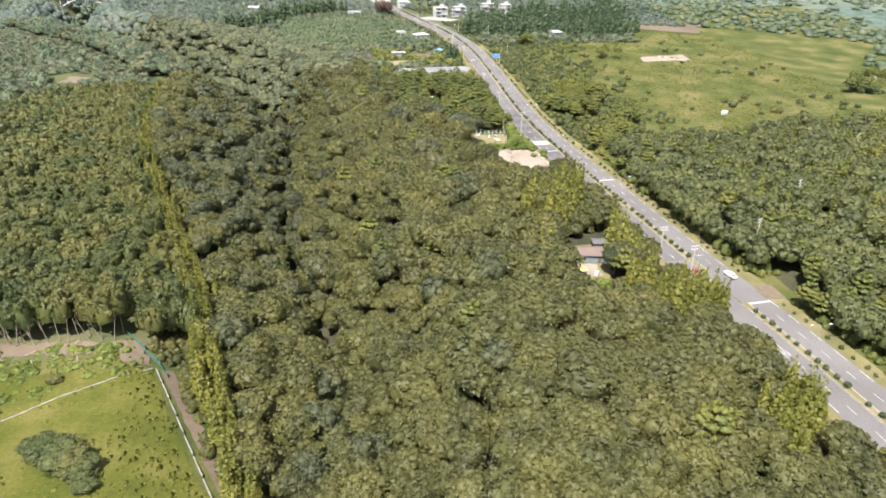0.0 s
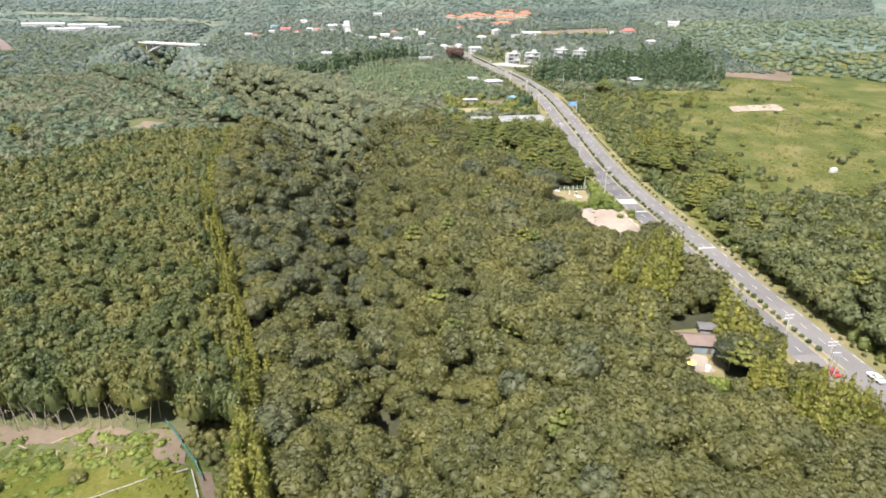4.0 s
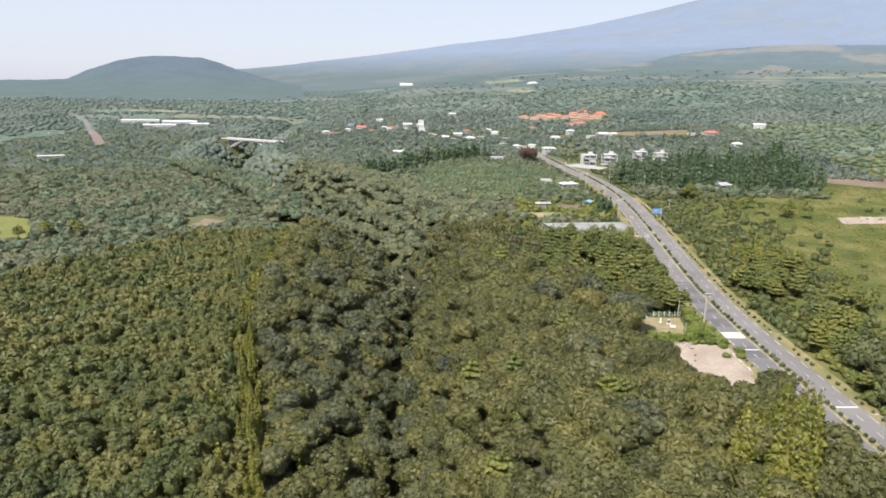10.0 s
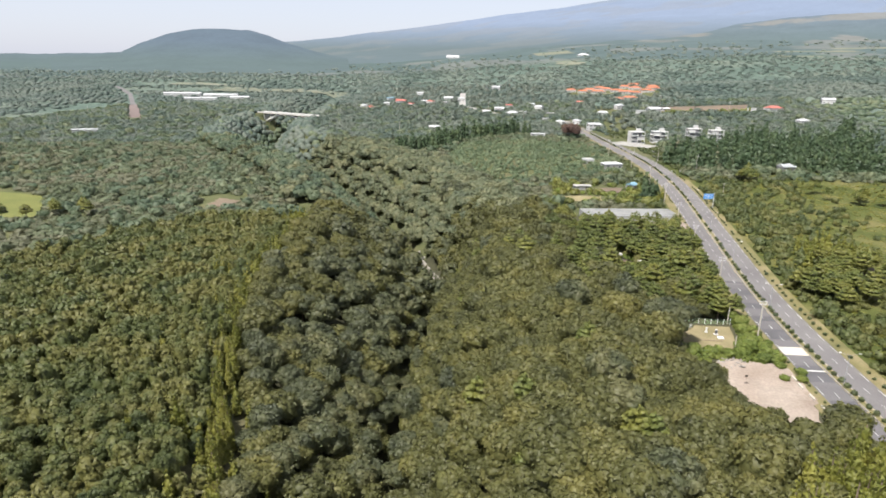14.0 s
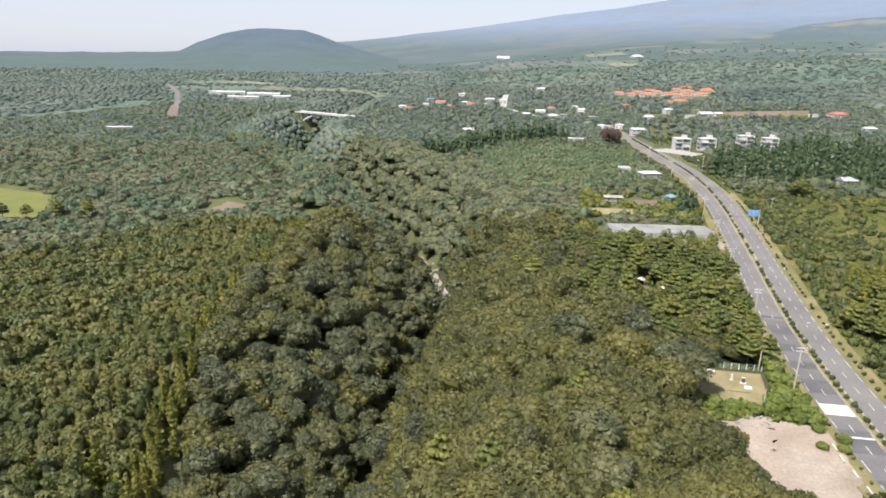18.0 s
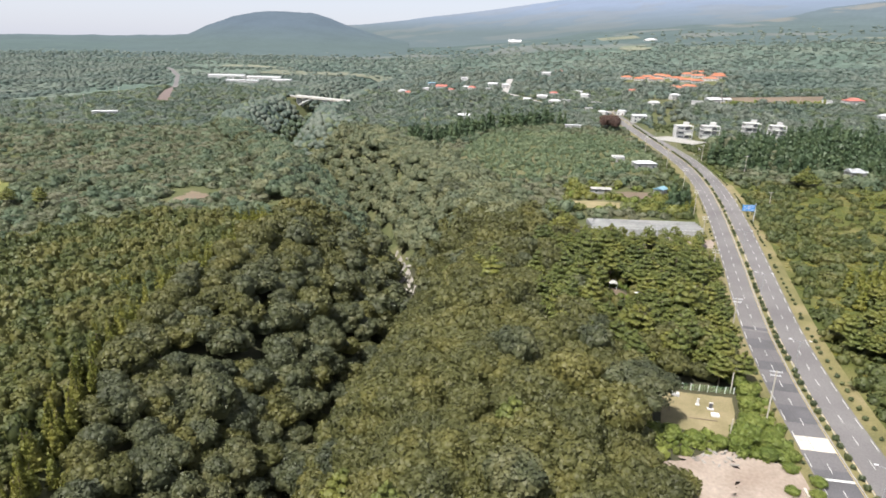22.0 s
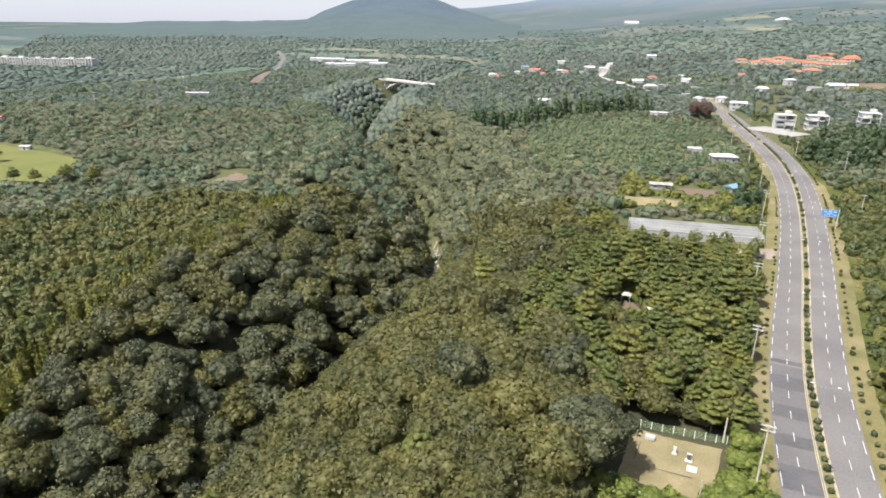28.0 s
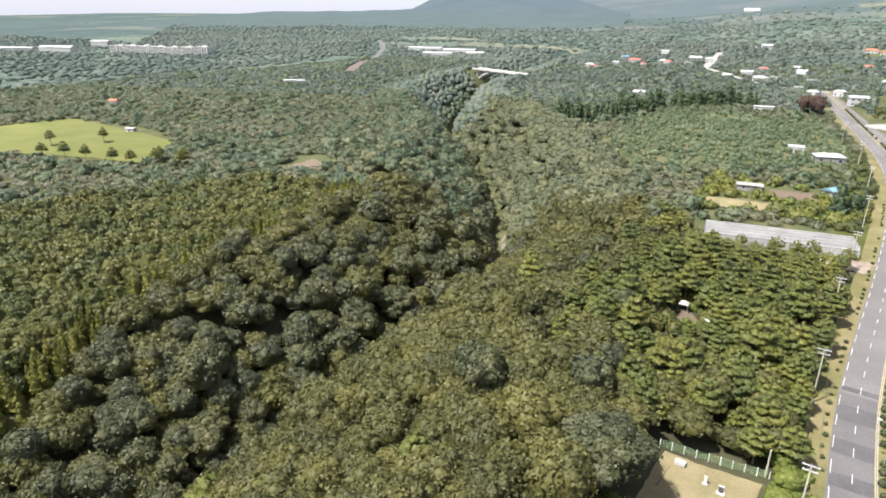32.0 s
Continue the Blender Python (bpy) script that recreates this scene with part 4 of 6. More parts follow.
x, y = x[ok], y[ok]
kind = rng.random(len(x))
far_side = y + 0.35 * np.abs(x) > 690
w_ = (kind < 0.68) & ~far_side
wood("scrub", LUMP, x[w_], y[w_], 1.0, 1.8, LEAF_SCRUB, "olive and brown scrub with gaps of dry grass", 0.3, (0.5, 0.85))
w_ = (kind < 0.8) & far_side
wood("scrub", LUMP, x[w_], y[w_], 1.0, 1.9, LEAF_MID, "woodland and scrub towards the village, leaves tinted with haze", 0.3, (0.5, 0.85))
kind = np.where(far_side & (kind < 0.8), 0, kind)
wood("thicket", LUMP, x[kind >= 0.68], y[kind >= 0.68], 1.0, 2.0, LEAF_THICKET, "green bushes and small trees", 0.3, (0.6, 1.1))

# far woods, thinning in detail with distance, haze tinted into their leaves
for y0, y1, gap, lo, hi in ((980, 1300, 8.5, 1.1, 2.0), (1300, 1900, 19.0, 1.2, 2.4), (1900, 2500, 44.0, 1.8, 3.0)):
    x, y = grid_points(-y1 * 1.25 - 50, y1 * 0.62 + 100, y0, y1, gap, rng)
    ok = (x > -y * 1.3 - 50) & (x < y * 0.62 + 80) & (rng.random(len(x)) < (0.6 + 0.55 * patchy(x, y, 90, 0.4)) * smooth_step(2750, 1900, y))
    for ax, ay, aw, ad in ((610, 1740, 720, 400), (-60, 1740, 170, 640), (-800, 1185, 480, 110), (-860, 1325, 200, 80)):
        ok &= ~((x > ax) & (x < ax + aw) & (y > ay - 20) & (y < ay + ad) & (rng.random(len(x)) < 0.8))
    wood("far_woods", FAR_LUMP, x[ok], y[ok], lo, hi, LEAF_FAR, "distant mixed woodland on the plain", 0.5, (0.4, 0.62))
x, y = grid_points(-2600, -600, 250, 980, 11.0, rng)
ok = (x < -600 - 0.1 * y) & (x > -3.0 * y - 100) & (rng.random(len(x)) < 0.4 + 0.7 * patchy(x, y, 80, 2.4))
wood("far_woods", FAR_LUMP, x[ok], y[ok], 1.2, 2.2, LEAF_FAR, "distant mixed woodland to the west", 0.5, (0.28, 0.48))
x, y = grid_points(330, 900, 250, 980, 10.0, rng)
ok = (x > 330 + 0.0 * y) & (x < y * 0.75 + 240) & ~inside(RIGHT_FIELD, x, y) & (rng.random(len(x)) < 0.3 + 0.8 * patchy(x, y, 60, 1.1))
wood("far_woods", FAR_LUMP, x[ok], y[ok], 1.0, 1.9, LEAF_THICKET, "woodland beyond the meadow", 0.5, (0.4, 0.65))

# dark windbreak belts and blocks
bx, by = [], []
for ax, ay, ex, ey, n, w in ((-104, 556, -84, 590, 26, 7), (-84, 590, -62, 645, 50, 8), (-62, 645, -6, 690, 46, 6), (108, 548, 250, 540, 110, 7), (112, 572, 262, 566, 130, 10), (120, 600, 280, 600, 110, 12), (172, 630, 295, 650, 80, 14), (255, 640, 300, 720, 36, 4), (70, 440, 84, 450, 5, 4)):
    q = rng.random(n)
    bx.append(ax + (ex - ax) * q + rng.uniform(-w, w, n))
    by.append(ay + (ey - ay) * q + rng.uniform(-w, w, n))
bx, by = np.concatenate(bx), np.concatenate(by)
ok = np.abs(bx - road_x(by)) > 13
wood("windbreak", [blob_crown(cone_blobs(s, 2.5, 12.0, 0.16, 5), 90, 0.75, s, blades=True, hearts=5) for s in range(3)], bx[ok], by[ok], 1.0, 1.55, LEAF_DARK, "dark green windbreak of tall conifers", 0.3)
x, y = grid_points(-62, 74, 470, 652, 4.6, rng, 0.3)
ok = inside(ORCHARD, x, y) & (rng.random(len(x)) < 0.85)
wood("orchard", LUMP, x[ok], y[ok], 0.55, 0.95, LEAF_ORCHARD, "grey-green orchard of low round trees")

# rough growth on the meadows
TUSSOCK = [blob_crown([(0, 0, 0.0, 0.9, 0.16)], 16, 0.24, s, ICO1, 0.6, blades=True) for s in range(3)]
x, y = grid_points(104, 470, 240, 610, 3.4, rng)
ok = inside(RIGHT_FIELD, x, y) & (np.abs(x - road_x(y)) > 14) & (rng.random(len(x)) < 0.5 + 0.6 * patchy(x, y, 17, 2.0)) & (x < 330)
wood("meadow_growth", TUSSOCK, x[ok], y[ok], 0.9, 2.2, LEAF_GRASS, "rough green meadow growth with weeds", 0.06, (0.35, 0.6))
x, y = grid_points(104, 330, 240, 540, 3.6, rng)
ok = inside(RIGHT_FIELD, x, y) & (np.abs(x - road_x(y)) > 14) & (rng.random(len(x)) < 1.0 * smooth_step(95, 20, x - road_x(y)) * (0.35 + 0.65 * patchy(x, y, 15, 0.9)) + 0.035 * (patchy(x, y, 21, 0.7) > 0.55))
wood("thicket", LUMP, x[ok], y[ok], 0.6, 1.15, LEAF_YOUNG, "bright green thicket along the meadow's edge", 0.2)
x, y = grid_points(-140, 10, 20, 116, 1.5, rng)
ok = inside(LEFT_FIELD, x, y) & (rng.random(len(x)) < 0.6 + 0.5 * patchy(x, y, 9, 2.0)) & (x < np.interp(y, (20, 62, 103), (-2, -22, -44)))
wood("field_growth", TUSSOCK, x[ok], y[ok], 0.6, 1.5, LEAF_GRASS, "bright green weeds and grass in the field", 0.06, (0.35, 0.6))

# low bright growth round the grave plot, along the road and in the field's far strip
x, y = grid_points(56, 96, 226, 278, 2.0, rng)
ok = inside(LOW_GROWTH, x, y) & ~inside(LOT, x, y) & ~inside([(59.5, 250), (77, 251), (78, 268.5), (60, 266.5)], x, y) & (x < road_x(y) - 10.8)
wood("undergrowth", LUMP, x[ok], y[ok], 0.35, 0.75, LEAF_BRIGHT, "bright green low bushes beside lot and graves", 0.25)
x, y = grid_points(60, 150, 425, 720, 4.2, rng)
o = x - road_x(y)
ok = (np.abs(o) > 13.5) & (np.abs(o) < 34) & ~inside(ORCHARD, x, y) & (rng.random(len(x)) < 0.62) & ~((o > 0) & (y > 615) & (y < 672) & (x < 112)) & ~((np.abs(x - 70) < 7) & (np.abs(y - 468) < 6))
wood("roadside_thicket", LUMP, x[ok], y[ok], 0.5, 1.15, LEAF_YOUNG, "green bushes along the far road", 0.25)
x, y = grid_points(-125, -44, 84, 114, 2.6, rng)
ok = (y > 103 + (x + 42) * 0.55) & (y < 113) & (x < -50 + (y - 112) * 0.4) & (rng.random(len(x)) < 0.7)
wood("weeds", LUMP, x[ok], y[ok], 0.3, 0.7, LEAF_BRIGHT, "rough weeds and cut brush at the plantation's foot", 0.35, (0.4, 0.7))

# bushes and small trees round the garden beds and sheds
x, y = grid_points(20, 84, 424, 478, 3.0, rng)
ok = inside(GARDEN, x, y) & (x < road_x(y) - 14) & ~inside([(25, 429), (52, 430), (52, 446), (25, 444)], x, y) & ~inside([(46, 450), (68, 454), (67, 470), (45, 466)], x, y)
ok &= ~inside([(31, 452), (47, 452), (47, 466), (31, 466)], x, y) & ((x - 70) ** 2 + (y - 468) ** 2 > 36) & (rng.random(len(x)) < 0.62)
kind = rng.random(len(x))
wood("garden_bushes", LUMP, x[ok & (kind < 0.6)], y[ok & (kind < 0.6)], 0.5, 1.0, LEAF_BRIGHT, "green bushes and vines in the garden", 0.25)
wood("garden_trees", LUMP, x[ok & (kind >= 0.6)], y[ok & (kind >= 0.6)], 0.8, 1.5, LEAF_PINE, "small dark trees and hedges round the garden", 0.25)

# saplings and climbers that close the gaps under the gorge canopy
x, y = grid_points(-100, 100, 40, 400, 5.6, rng)
ok = ~open_ground(x, y) & ~riverbed(x, y) & (x > cedar_x(y) + 2) & (x < road_x(y) - 15) & (y < 380) & ((x - 48) ** 2 + (y - 321) ** 2 > 34) & ((np.abs(gorge_off(x, y)) > 10) | (y < 345)) & ((x < 64) | (y < 124) | (y > 160)) & ((x < 48) | (y < 205) | (y > 272)) & ((gorge_off(x, y) > 0) | (y < 120))
FINE_LUMP = [blob_crown([(0, 0, 1.6, 1.9, 1.7), (1.1, 0.5, 1.1, 1.3, 1.1), (-0.9, 0.8, 1.2, 1.2, 1.2)], 70, 0.3, s_, ICO1, blades=True, hearts=3) for s_ in range(4)]
wood("understorey", FINE_LUMP, x[ok], y[ok], 0.9, 1.4, LEAF_LAUREL, "olive saplings and climbers under the canopy", 0.3, (0.9, 1.2))

# bushes between the field wall, the track and the cedars, and under the trees across the road
x, y = grid_points(-56, 8, 16, 122, 2.1, rng)
wall_x = np.interp(y, (18, 40, 60, 82, 102.5, 118), (3, -9, -19.5, -31, -41.5, -50))
ok = (x > wall_x + 3.2) & (x < np.interp(y, CEDAR_Y, CEDAR_X) + 3) & (rng.random(len(x)) < 0.75)
ok |= (y > 104) & (y < 120) & (x > -55) & (x < -38) & (x > wall_x + 1.5)
wood("track_bushes", FINE_LUMP, x[ok], y[ok], 0.4, 0.95, LEAF_LAUREL, "grey-green bushes beside the earthen track", 0.3)
x, y = grid_points(116, 142, 40, 246, 2.4, rng)
o = x - road_x(y)
ok = (o > 13.0) & (o < 21) & (rng.random(len(x)) < 0.8) & ~((y > 112) & (y < 127)) & ~((y > 56) & (y < 64))
wood("roadside_bushes", FINE_LUMP, x[ok], y[ok], 0.5, 1.2, LEAF_PINE, "green bushes along the wood's edge by the road", 0.3)
x, y = grid_points(-130, -44, 100, 112, 1.9, rng)
ok = inside(LEFT_FIELD, x, y) & (rng.random(len(x)) < 0.4)
wood("weeds", FINE_LUMP, x[ok], y[ok], 0.25, 0.6, LEAF_BRIGHT, "clumps of weeds along the field's far edge", 0.3, (0.5, 0.9))
x, y = grid_points(-140, 10, 20, 112, 1.7, rng)
ok = inside(LEFT_FIELD, x, y) & (rng.random(len(x)) < 0.1 + 0.5 * (patchy(x, y, 11, 0.6) > 0.56)) & (x < np.interp(y, (20, 62, 103), (-1, -21, -43)) - 2)
wood("field_weeds", FINE_LUMP, x[ok], y[ok], 0.18, 0.42, LEAF_GRASS, "tangled weeds standing in the grass field", 0.15, (0.2, 0.4))
x, y = grid_points(104, 330, 240, 560, 4.0, rng)
ok = inside(RIGHT_FIELD, x, y) & (np.abs(x - road_x(y)) > 15) & (rng.random(len(x)) < 0.12 + 0.45 * (patchy(x, y, 19, 2.6) > 0.55))
wood("meadow_weeds", LUMP, x[ok], y[ok], 0.22, 0.6, LEAF_GRASS, "tall weeds standing in the rough meadow", 0.15, (0.3, 0.6))

# low bushes round the canopy's clearing
x, y = grid_points(36, 64, 300, 336, 2.2, rng)
q = (x - 48) ** 2 + (y - 321) ** 2
ok = (q > 22) & (q < 150) & (rng.random(len(x)) < 0.75) & ((x - 56) ** 2 + (y - 318) ** 2 > 12)
wood("clearing_bushes", FINE_LUMP, x[ok], y[ok], 0.4, 0.8, LEAF_BRIGHT, "bright green low bushes round the clearing", 0.25)

# ---- the far hills: plain backdrops, haze painted into their glow ----


def profile_hill(name, azimuths, heights, r_crest, r_foot, r_back, foot, material, label, seed=0):
    """A ridge whose crest follows heights over azimuths (degrees from north, to the right)."""
    az = np.arange(azimuths[0], azimuths[-1] + 0.01, 0.25)
    h = np.interp(az, azimuths, heights)
    r = np.random.default_rng(seed)
    rough = np.convolve(r.normal(0, 1, len(az) + 8), np.ones(9) / 9, "valid") * 4
    rings = 22
    v = []
    for k in range(rings):
        q = k / (rings - 1)
        rad = r_foot + (r_crest - r_foot) * q
        vx, vy = 30 + rad * np.sin(np.radians(az)), 100 + rad * np.cos(np.radians(az))
        land = base_z(vx, vy)
        v.append(np.stack([vx, vy, land - 2 + 3 * q + (np.maximum(h - land, foot) + rough * q) * q**2.1], -1))
    v.append(np.stack([30 + r_back * np.sin(np.radians(az)), 100 + r_back * np.cos(np.radians(az)), np.full(len(az), 0.0)], -1))
    w = len(az)
    v = np.concatenate(v)
    i = (np.arange(rings)[:, None] * w + np.arange(w - 1)).ravel()
    f = np.concatenate([np.stack([i, i + 1, i + w + 1], 1), np.stack([i, i + w + 1, i + w], 1)])
    return tagged(part(name, tri_mesh(name, v, f, material, True)), label, "hill", kind="structure")


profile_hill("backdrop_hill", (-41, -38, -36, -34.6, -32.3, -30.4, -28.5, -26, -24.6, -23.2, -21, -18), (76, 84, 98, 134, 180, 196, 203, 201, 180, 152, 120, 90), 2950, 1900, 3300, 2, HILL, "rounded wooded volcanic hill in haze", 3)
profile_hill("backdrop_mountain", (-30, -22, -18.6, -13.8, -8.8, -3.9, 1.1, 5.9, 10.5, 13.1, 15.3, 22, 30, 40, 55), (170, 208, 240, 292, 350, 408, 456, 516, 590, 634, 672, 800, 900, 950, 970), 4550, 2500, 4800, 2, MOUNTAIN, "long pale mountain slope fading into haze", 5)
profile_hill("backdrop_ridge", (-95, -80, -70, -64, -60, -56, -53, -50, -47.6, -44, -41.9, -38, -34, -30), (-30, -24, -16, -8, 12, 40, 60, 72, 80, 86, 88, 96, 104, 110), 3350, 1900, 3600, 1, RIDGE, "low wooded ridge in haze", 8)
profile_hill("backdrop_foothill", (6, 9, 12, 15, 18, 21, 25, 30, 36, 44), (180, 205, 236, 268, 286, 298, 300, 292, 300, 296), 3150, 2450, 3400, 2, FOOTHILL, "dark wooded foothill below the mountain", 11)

# ---- road marks ----
DASH = bpy.data.meshes.new("lane_dash")
bm = box(0.14, 3.0, 0.006)
bm.to_mesh(DASH)
bm.free()
DASH.materials.append(PAINT_WHITE)
for o in (-4.65, 4.65):
    for yy in np.arange(32, 720, 8.0):
        if not 110 < yy < 136:
            part("lane_dash", DASH, parent=road, at=on_road(yy + 0.3 * o, o, 0.205))
EDGE_DASH = bpy.data.meshes.new("edge_dash")
bm = box(0.15, 4.2, 0.006)
bm.to_mesh(EDGE_DASH)
bm.free()
EDGE_DASH.materials.append(PAINT_WHITE)
for o in (-8.1, 8.1):
    for yy in np.arange(30, 720, 8.0):
        if not 112 < yy < 134:
            part("edge_dash", EDGE_DASH, parent=road, at=on_road(yy + 2.5, o, 0.205))
for yy, o0, o1 in ((133, -8.0, -1.3), (113.5, 1.3, 8.0), (207, 1.3, 8.0), (243, -8.0, -1.3)):
    part("stop_line", ribbon("stop_line", yy - 0.35, yy + 0.35, o0, o1, 0.206, PAINT_WHITE, 0.35), parent=road)
part("junction_patch", ribbon("junction_patch", 114.2, 132.4, -1.1, 1.1, 0.372, ASPHALT, 2.0), parent=road, label="asphalt gap in the median at the junction")
for i in range(4):
    q = -7.5 + i * 0.95
    part("road_writing_bar", ribbon("road_writing_bar", 89.5, 93.5, q, q + 0.12, 0.206, PAINT_WHITE, 1.0), parent=road)
    part("road_writing_bar", ribbon("road_writing_bar", 90.2 + 0.5 * (i % 2), 93.0, q + 0.5, q + 0.62, 0.206, PAINT_WHITE, 0.7), parent=road)
    part("road_writing_bar", ribbon("road_writing_bar", 91.2, 91.6, q + 0.12, q + 0.5, 0.206, PAINT_WHITE, 0.2), parent=road)
drive = part("drive", tri_mesh("drive", *sheet(np.arange(119.6, 126.5, 1.5), np.arange(115.5, 124.5, 1.5), base_z, 0.24), SOIL, True))
tagged(drive, "bare earth side drive meeting the road", "drive", kind="structure")


# ---- clipped shrubs along the road ----
def shrub_mesh(seed, n=70):
    r = np.random.default_rng(seed)
    blobs = [(0, 0, 0.45, 0.62, 0.5), (r.uniform(-0.2, 0.2), r.uniform(-0.2, 0.2), 0.62, 0.48, 0.42)]
    v, f = blob_crown(blobs, n, 0.16, seed + 900, ICO1)
    return tri_mesh("shrub", v, f, LEAF_SHRUB)


SHRUBS = [shrub_mesh(s) for s in range(5)]


def shrub(y, o, s, k, label, group):
    m = on_road(y, o, 0.30 if abs(o) < 1 else 0.08)
    ob = part("shrub", SHRUBS[k % 5], at=m @ Matrix.Rotation(k * 1.7, 4, "Z") @ Matrix.Diagonal((s, s, s, 1)))
    tagged(ob, label, "shrub", group)


k = 0
for yy in np.arange(52, 700, 3.2):
    if 110 < yy < 136 or (372 < yy < 380) or (395 < yy < 402):
        continue
    k += 1
    if rng.random() < (0.95 if yy < 335 else 0.8):
        shrub(yy + rng.uniform(-0.4, 0.4), rng.uniform(-0.15, 0.15), rng.uniform(1.0, 1.45), k, "small dark clipped shrub in the road's median strip", "median shrubs")
for yy in np.arange(60, 560, 3.9):
    k += 1
    if rng.random() < 0.85 and not 112 < yy < 130:
        shrub(yy + rng.uniform(-0.6, 0.6), 10.3 + rng.uniform(-0.3, 0.3), rng.uniform(0.75, 1.2), k, "small dark shrub on the dry grass verge", "verge shrubs")
for yy in np.arange(196, 480, 3.9):
    k += 1
    if rng.random() < 0.8:
        shrub(yy + rng.uniform(-0.6, 0.6), -9.7 + rng.uniform(-0.2, 0.3), rng.uniform(0.6, 1.0), k, "small dark shrub beside the road's edge line", "verge shrubs")


# ---- poles, lamps, sign ----
def utility_pole(x, y, height, turn, label, arms=2):
    top = thing("utility_pole", Matrix.Translation((x, y, gz(x, y) - 0.1)) @ Matrix.Rotation(turn, 4, "Z"), label, "pole", "utility poles")
    part("shaft", tube(0.2, 0.12, height, n=10), CONCRETE_PALE, top)
    for i in range(arms):
        arm = part("crossarm", box(2.6 - 0.3 * i, 0.12, 0.14, 0, 0.16, height - 0.5 - 0.95 * i), STEEL, top)
        for q in (-1.1, -0.4, 0.4, 1.1):
            part("insulator", tube(0.07, 0.05, 0.24, q * (1 - 0.12 * i), 0.16, height - 0.36 - 0.95 * i, 6), SIGN_WHITE, arm)
    return top


POLES = [(83.7, 260), (81.6, 300), (81.2, 343), (82.5, 386), (83.5, 430), (82, 475), (76, 522), (65, 575)]
for px_, py_ in POLES:
    utility_pole(px_, py_, 13.4, 0.0, "pale concrete utility pole with two crossarms beside the road")
for px_, py_, h in ((99, 141, 11.5), (103.2, 129, 11), (132, 143, 12), (164, 170, 12.5), (230, 224, 12.5), (77.5, 270.5, 6.0), (74.5, 250.5, 5.5)):
    utility_pole(px_, py_, h, 0.5 if px_ > 110 else 0.1, "pale utility pole rising among the trees", 2 if h > 8 else 0)
for px_, py_, h in ((-449, 468, 12), (-458, 530, 12), (-494, 666, 12), (-515, 739, 12), (-454, 405, 11), (121, 455, 9), (122, 533, 11), (100, 560, 11), (-130, 690, 12), (40, 745, 11), (-10, 790, 11), (-60, 900, 12), (156, 909, 16), (223, 850, 14)):
    utility_pole(px_, py_, h, 0.3, "distant pale utility pole above the scrub", 1)
mast = thing("transformer_pole", Matrix.Translation((105.3, 129.6, gz(105, 129))), "pair of grey poles with transformer cans at the junction", "pole")
for q in (-0.7, 0.7):
    part("shaft", tube(0.17, 0.12, 9.6, q, 0, 0, 8), CONCRETE, mast)
part("crossbar", box(2.0, 0.16, 0.16, 0, 0, 7.2), STEEL, mast)
for q in (-0.4, 0.4):
    part("transformer", tube(0.28, 0.28, 0.9, q, 0.1, 6.2, 10), ROOF_GREY, mast)


def wire(a, b, sag, label="black overhead cable strung between poles"):
    cu = bpy.data.curves.new("cable", "CURVE")
    cu.dimensions, cu.bevel_depth, cu.bevel_resolution = "3D", 0.022, 0
    sp = cu.splines.new("POLY")
    sp.points.add(10)
    for i in range(11):
        q = i / 10
        p = Vector(a).lerp(Vector(b), q)
        sp.points[i].co = (p.x, p.y, p.z - sag * 4 * q * (1 - q), 1)
    cu.materials.append(WIRE)
    tagged(new("cable", cu), label, "cable", "overhead cables")


for (ax, ay), (ex, ey) in zip(POLES, POLES[1:]):
    for q, up in ((-1.1, 13.0), (1.1, 13.0)):
        wire((ax + q, ay, gz(ax, ay) + up), (ex + q, ey, gz(ex, ey) + up), 0.9)
wire((99, 141, gz(99, 141) + 11.3), (82.5, 259, gz(83, 260) + 12.0), 2.0)


def street_lamp(y):
    m = on_road(y, 0.0, 0.25)
    top = thing("street_lamp", Matrix.Translation(m.translation), "grey double-armed street lamp in the median strip", "street lamp", "street lamps")
    part("base", box(0.4, 0.4, 0.3, bevel=0.04), CONCRETE, top)
    part("shaft", tube(0.08, 0.045, 9.0, n=8), ROOF_GREY, top)
    for q in (-1, 1):
        arm = part("arm", rod((0, 0, 8.8), (q * 2.1, 0, 9.3), 0.035, 6), ROOF_GREY, top)
        part("lamp_head", box(0.75, 0.30, 0.16, q * 2.45, 0, 9.36, 0.05), SIGN_WHITE, arm, "white lamp head")


for yy in (89, 187, 236, 285, 334, 383, 432, 481, 530, 579, 628):
    street_lamp(yy)

sx, sy = 107.6, 431.0
sign = thing("direction_sign", Matrix.Translation((sx, sy, gz(sx, sy))) @ Matrix.Rotation(radians(14), 4, "Z"), "blue road direction sign with white writing on a grey pole", "road sign")
part("pole", tube(0.17, 0.12, 8.6, 2.6, 0, 0, 10), STEEL, sign)
for q in (5.2, 7.4):
    part("bracket", box(5.6, 0.1, 0.12, 0, 0.06, q), STEEL, sign)
panel = part("panel", box(5.6, 0.08, 3.0, -0.6, -0.06, 4.9, 0.02), SIGN_BLUE, sign)
part("border", box(5.4, 0.02, 0.07, -0.6, -0.115, 7.72), SIGN_WHITE, panel)
part("border", box(5.4, 0.02, 0.07, -0.6, -0.115, 5.02), SIGN_WHITE, panel)
for q, w, h in ((-2.4, 1.0, 7.0), (-0.6, 1.3, 7.1), (1.2, 1.0, 7.0), (-2.2, 0.9, 5.6), (1.3, 0.9, 5.6)):
    part("writing_bar", box(w, 0.02, 0.34, q, -0.115, h - 0.2), SIGN_WHITE, panel)
part("arrow", box(0.22, 0.02, 1.6, -0.6, -0.115, 5.3), SIGN_WHITE, panel)
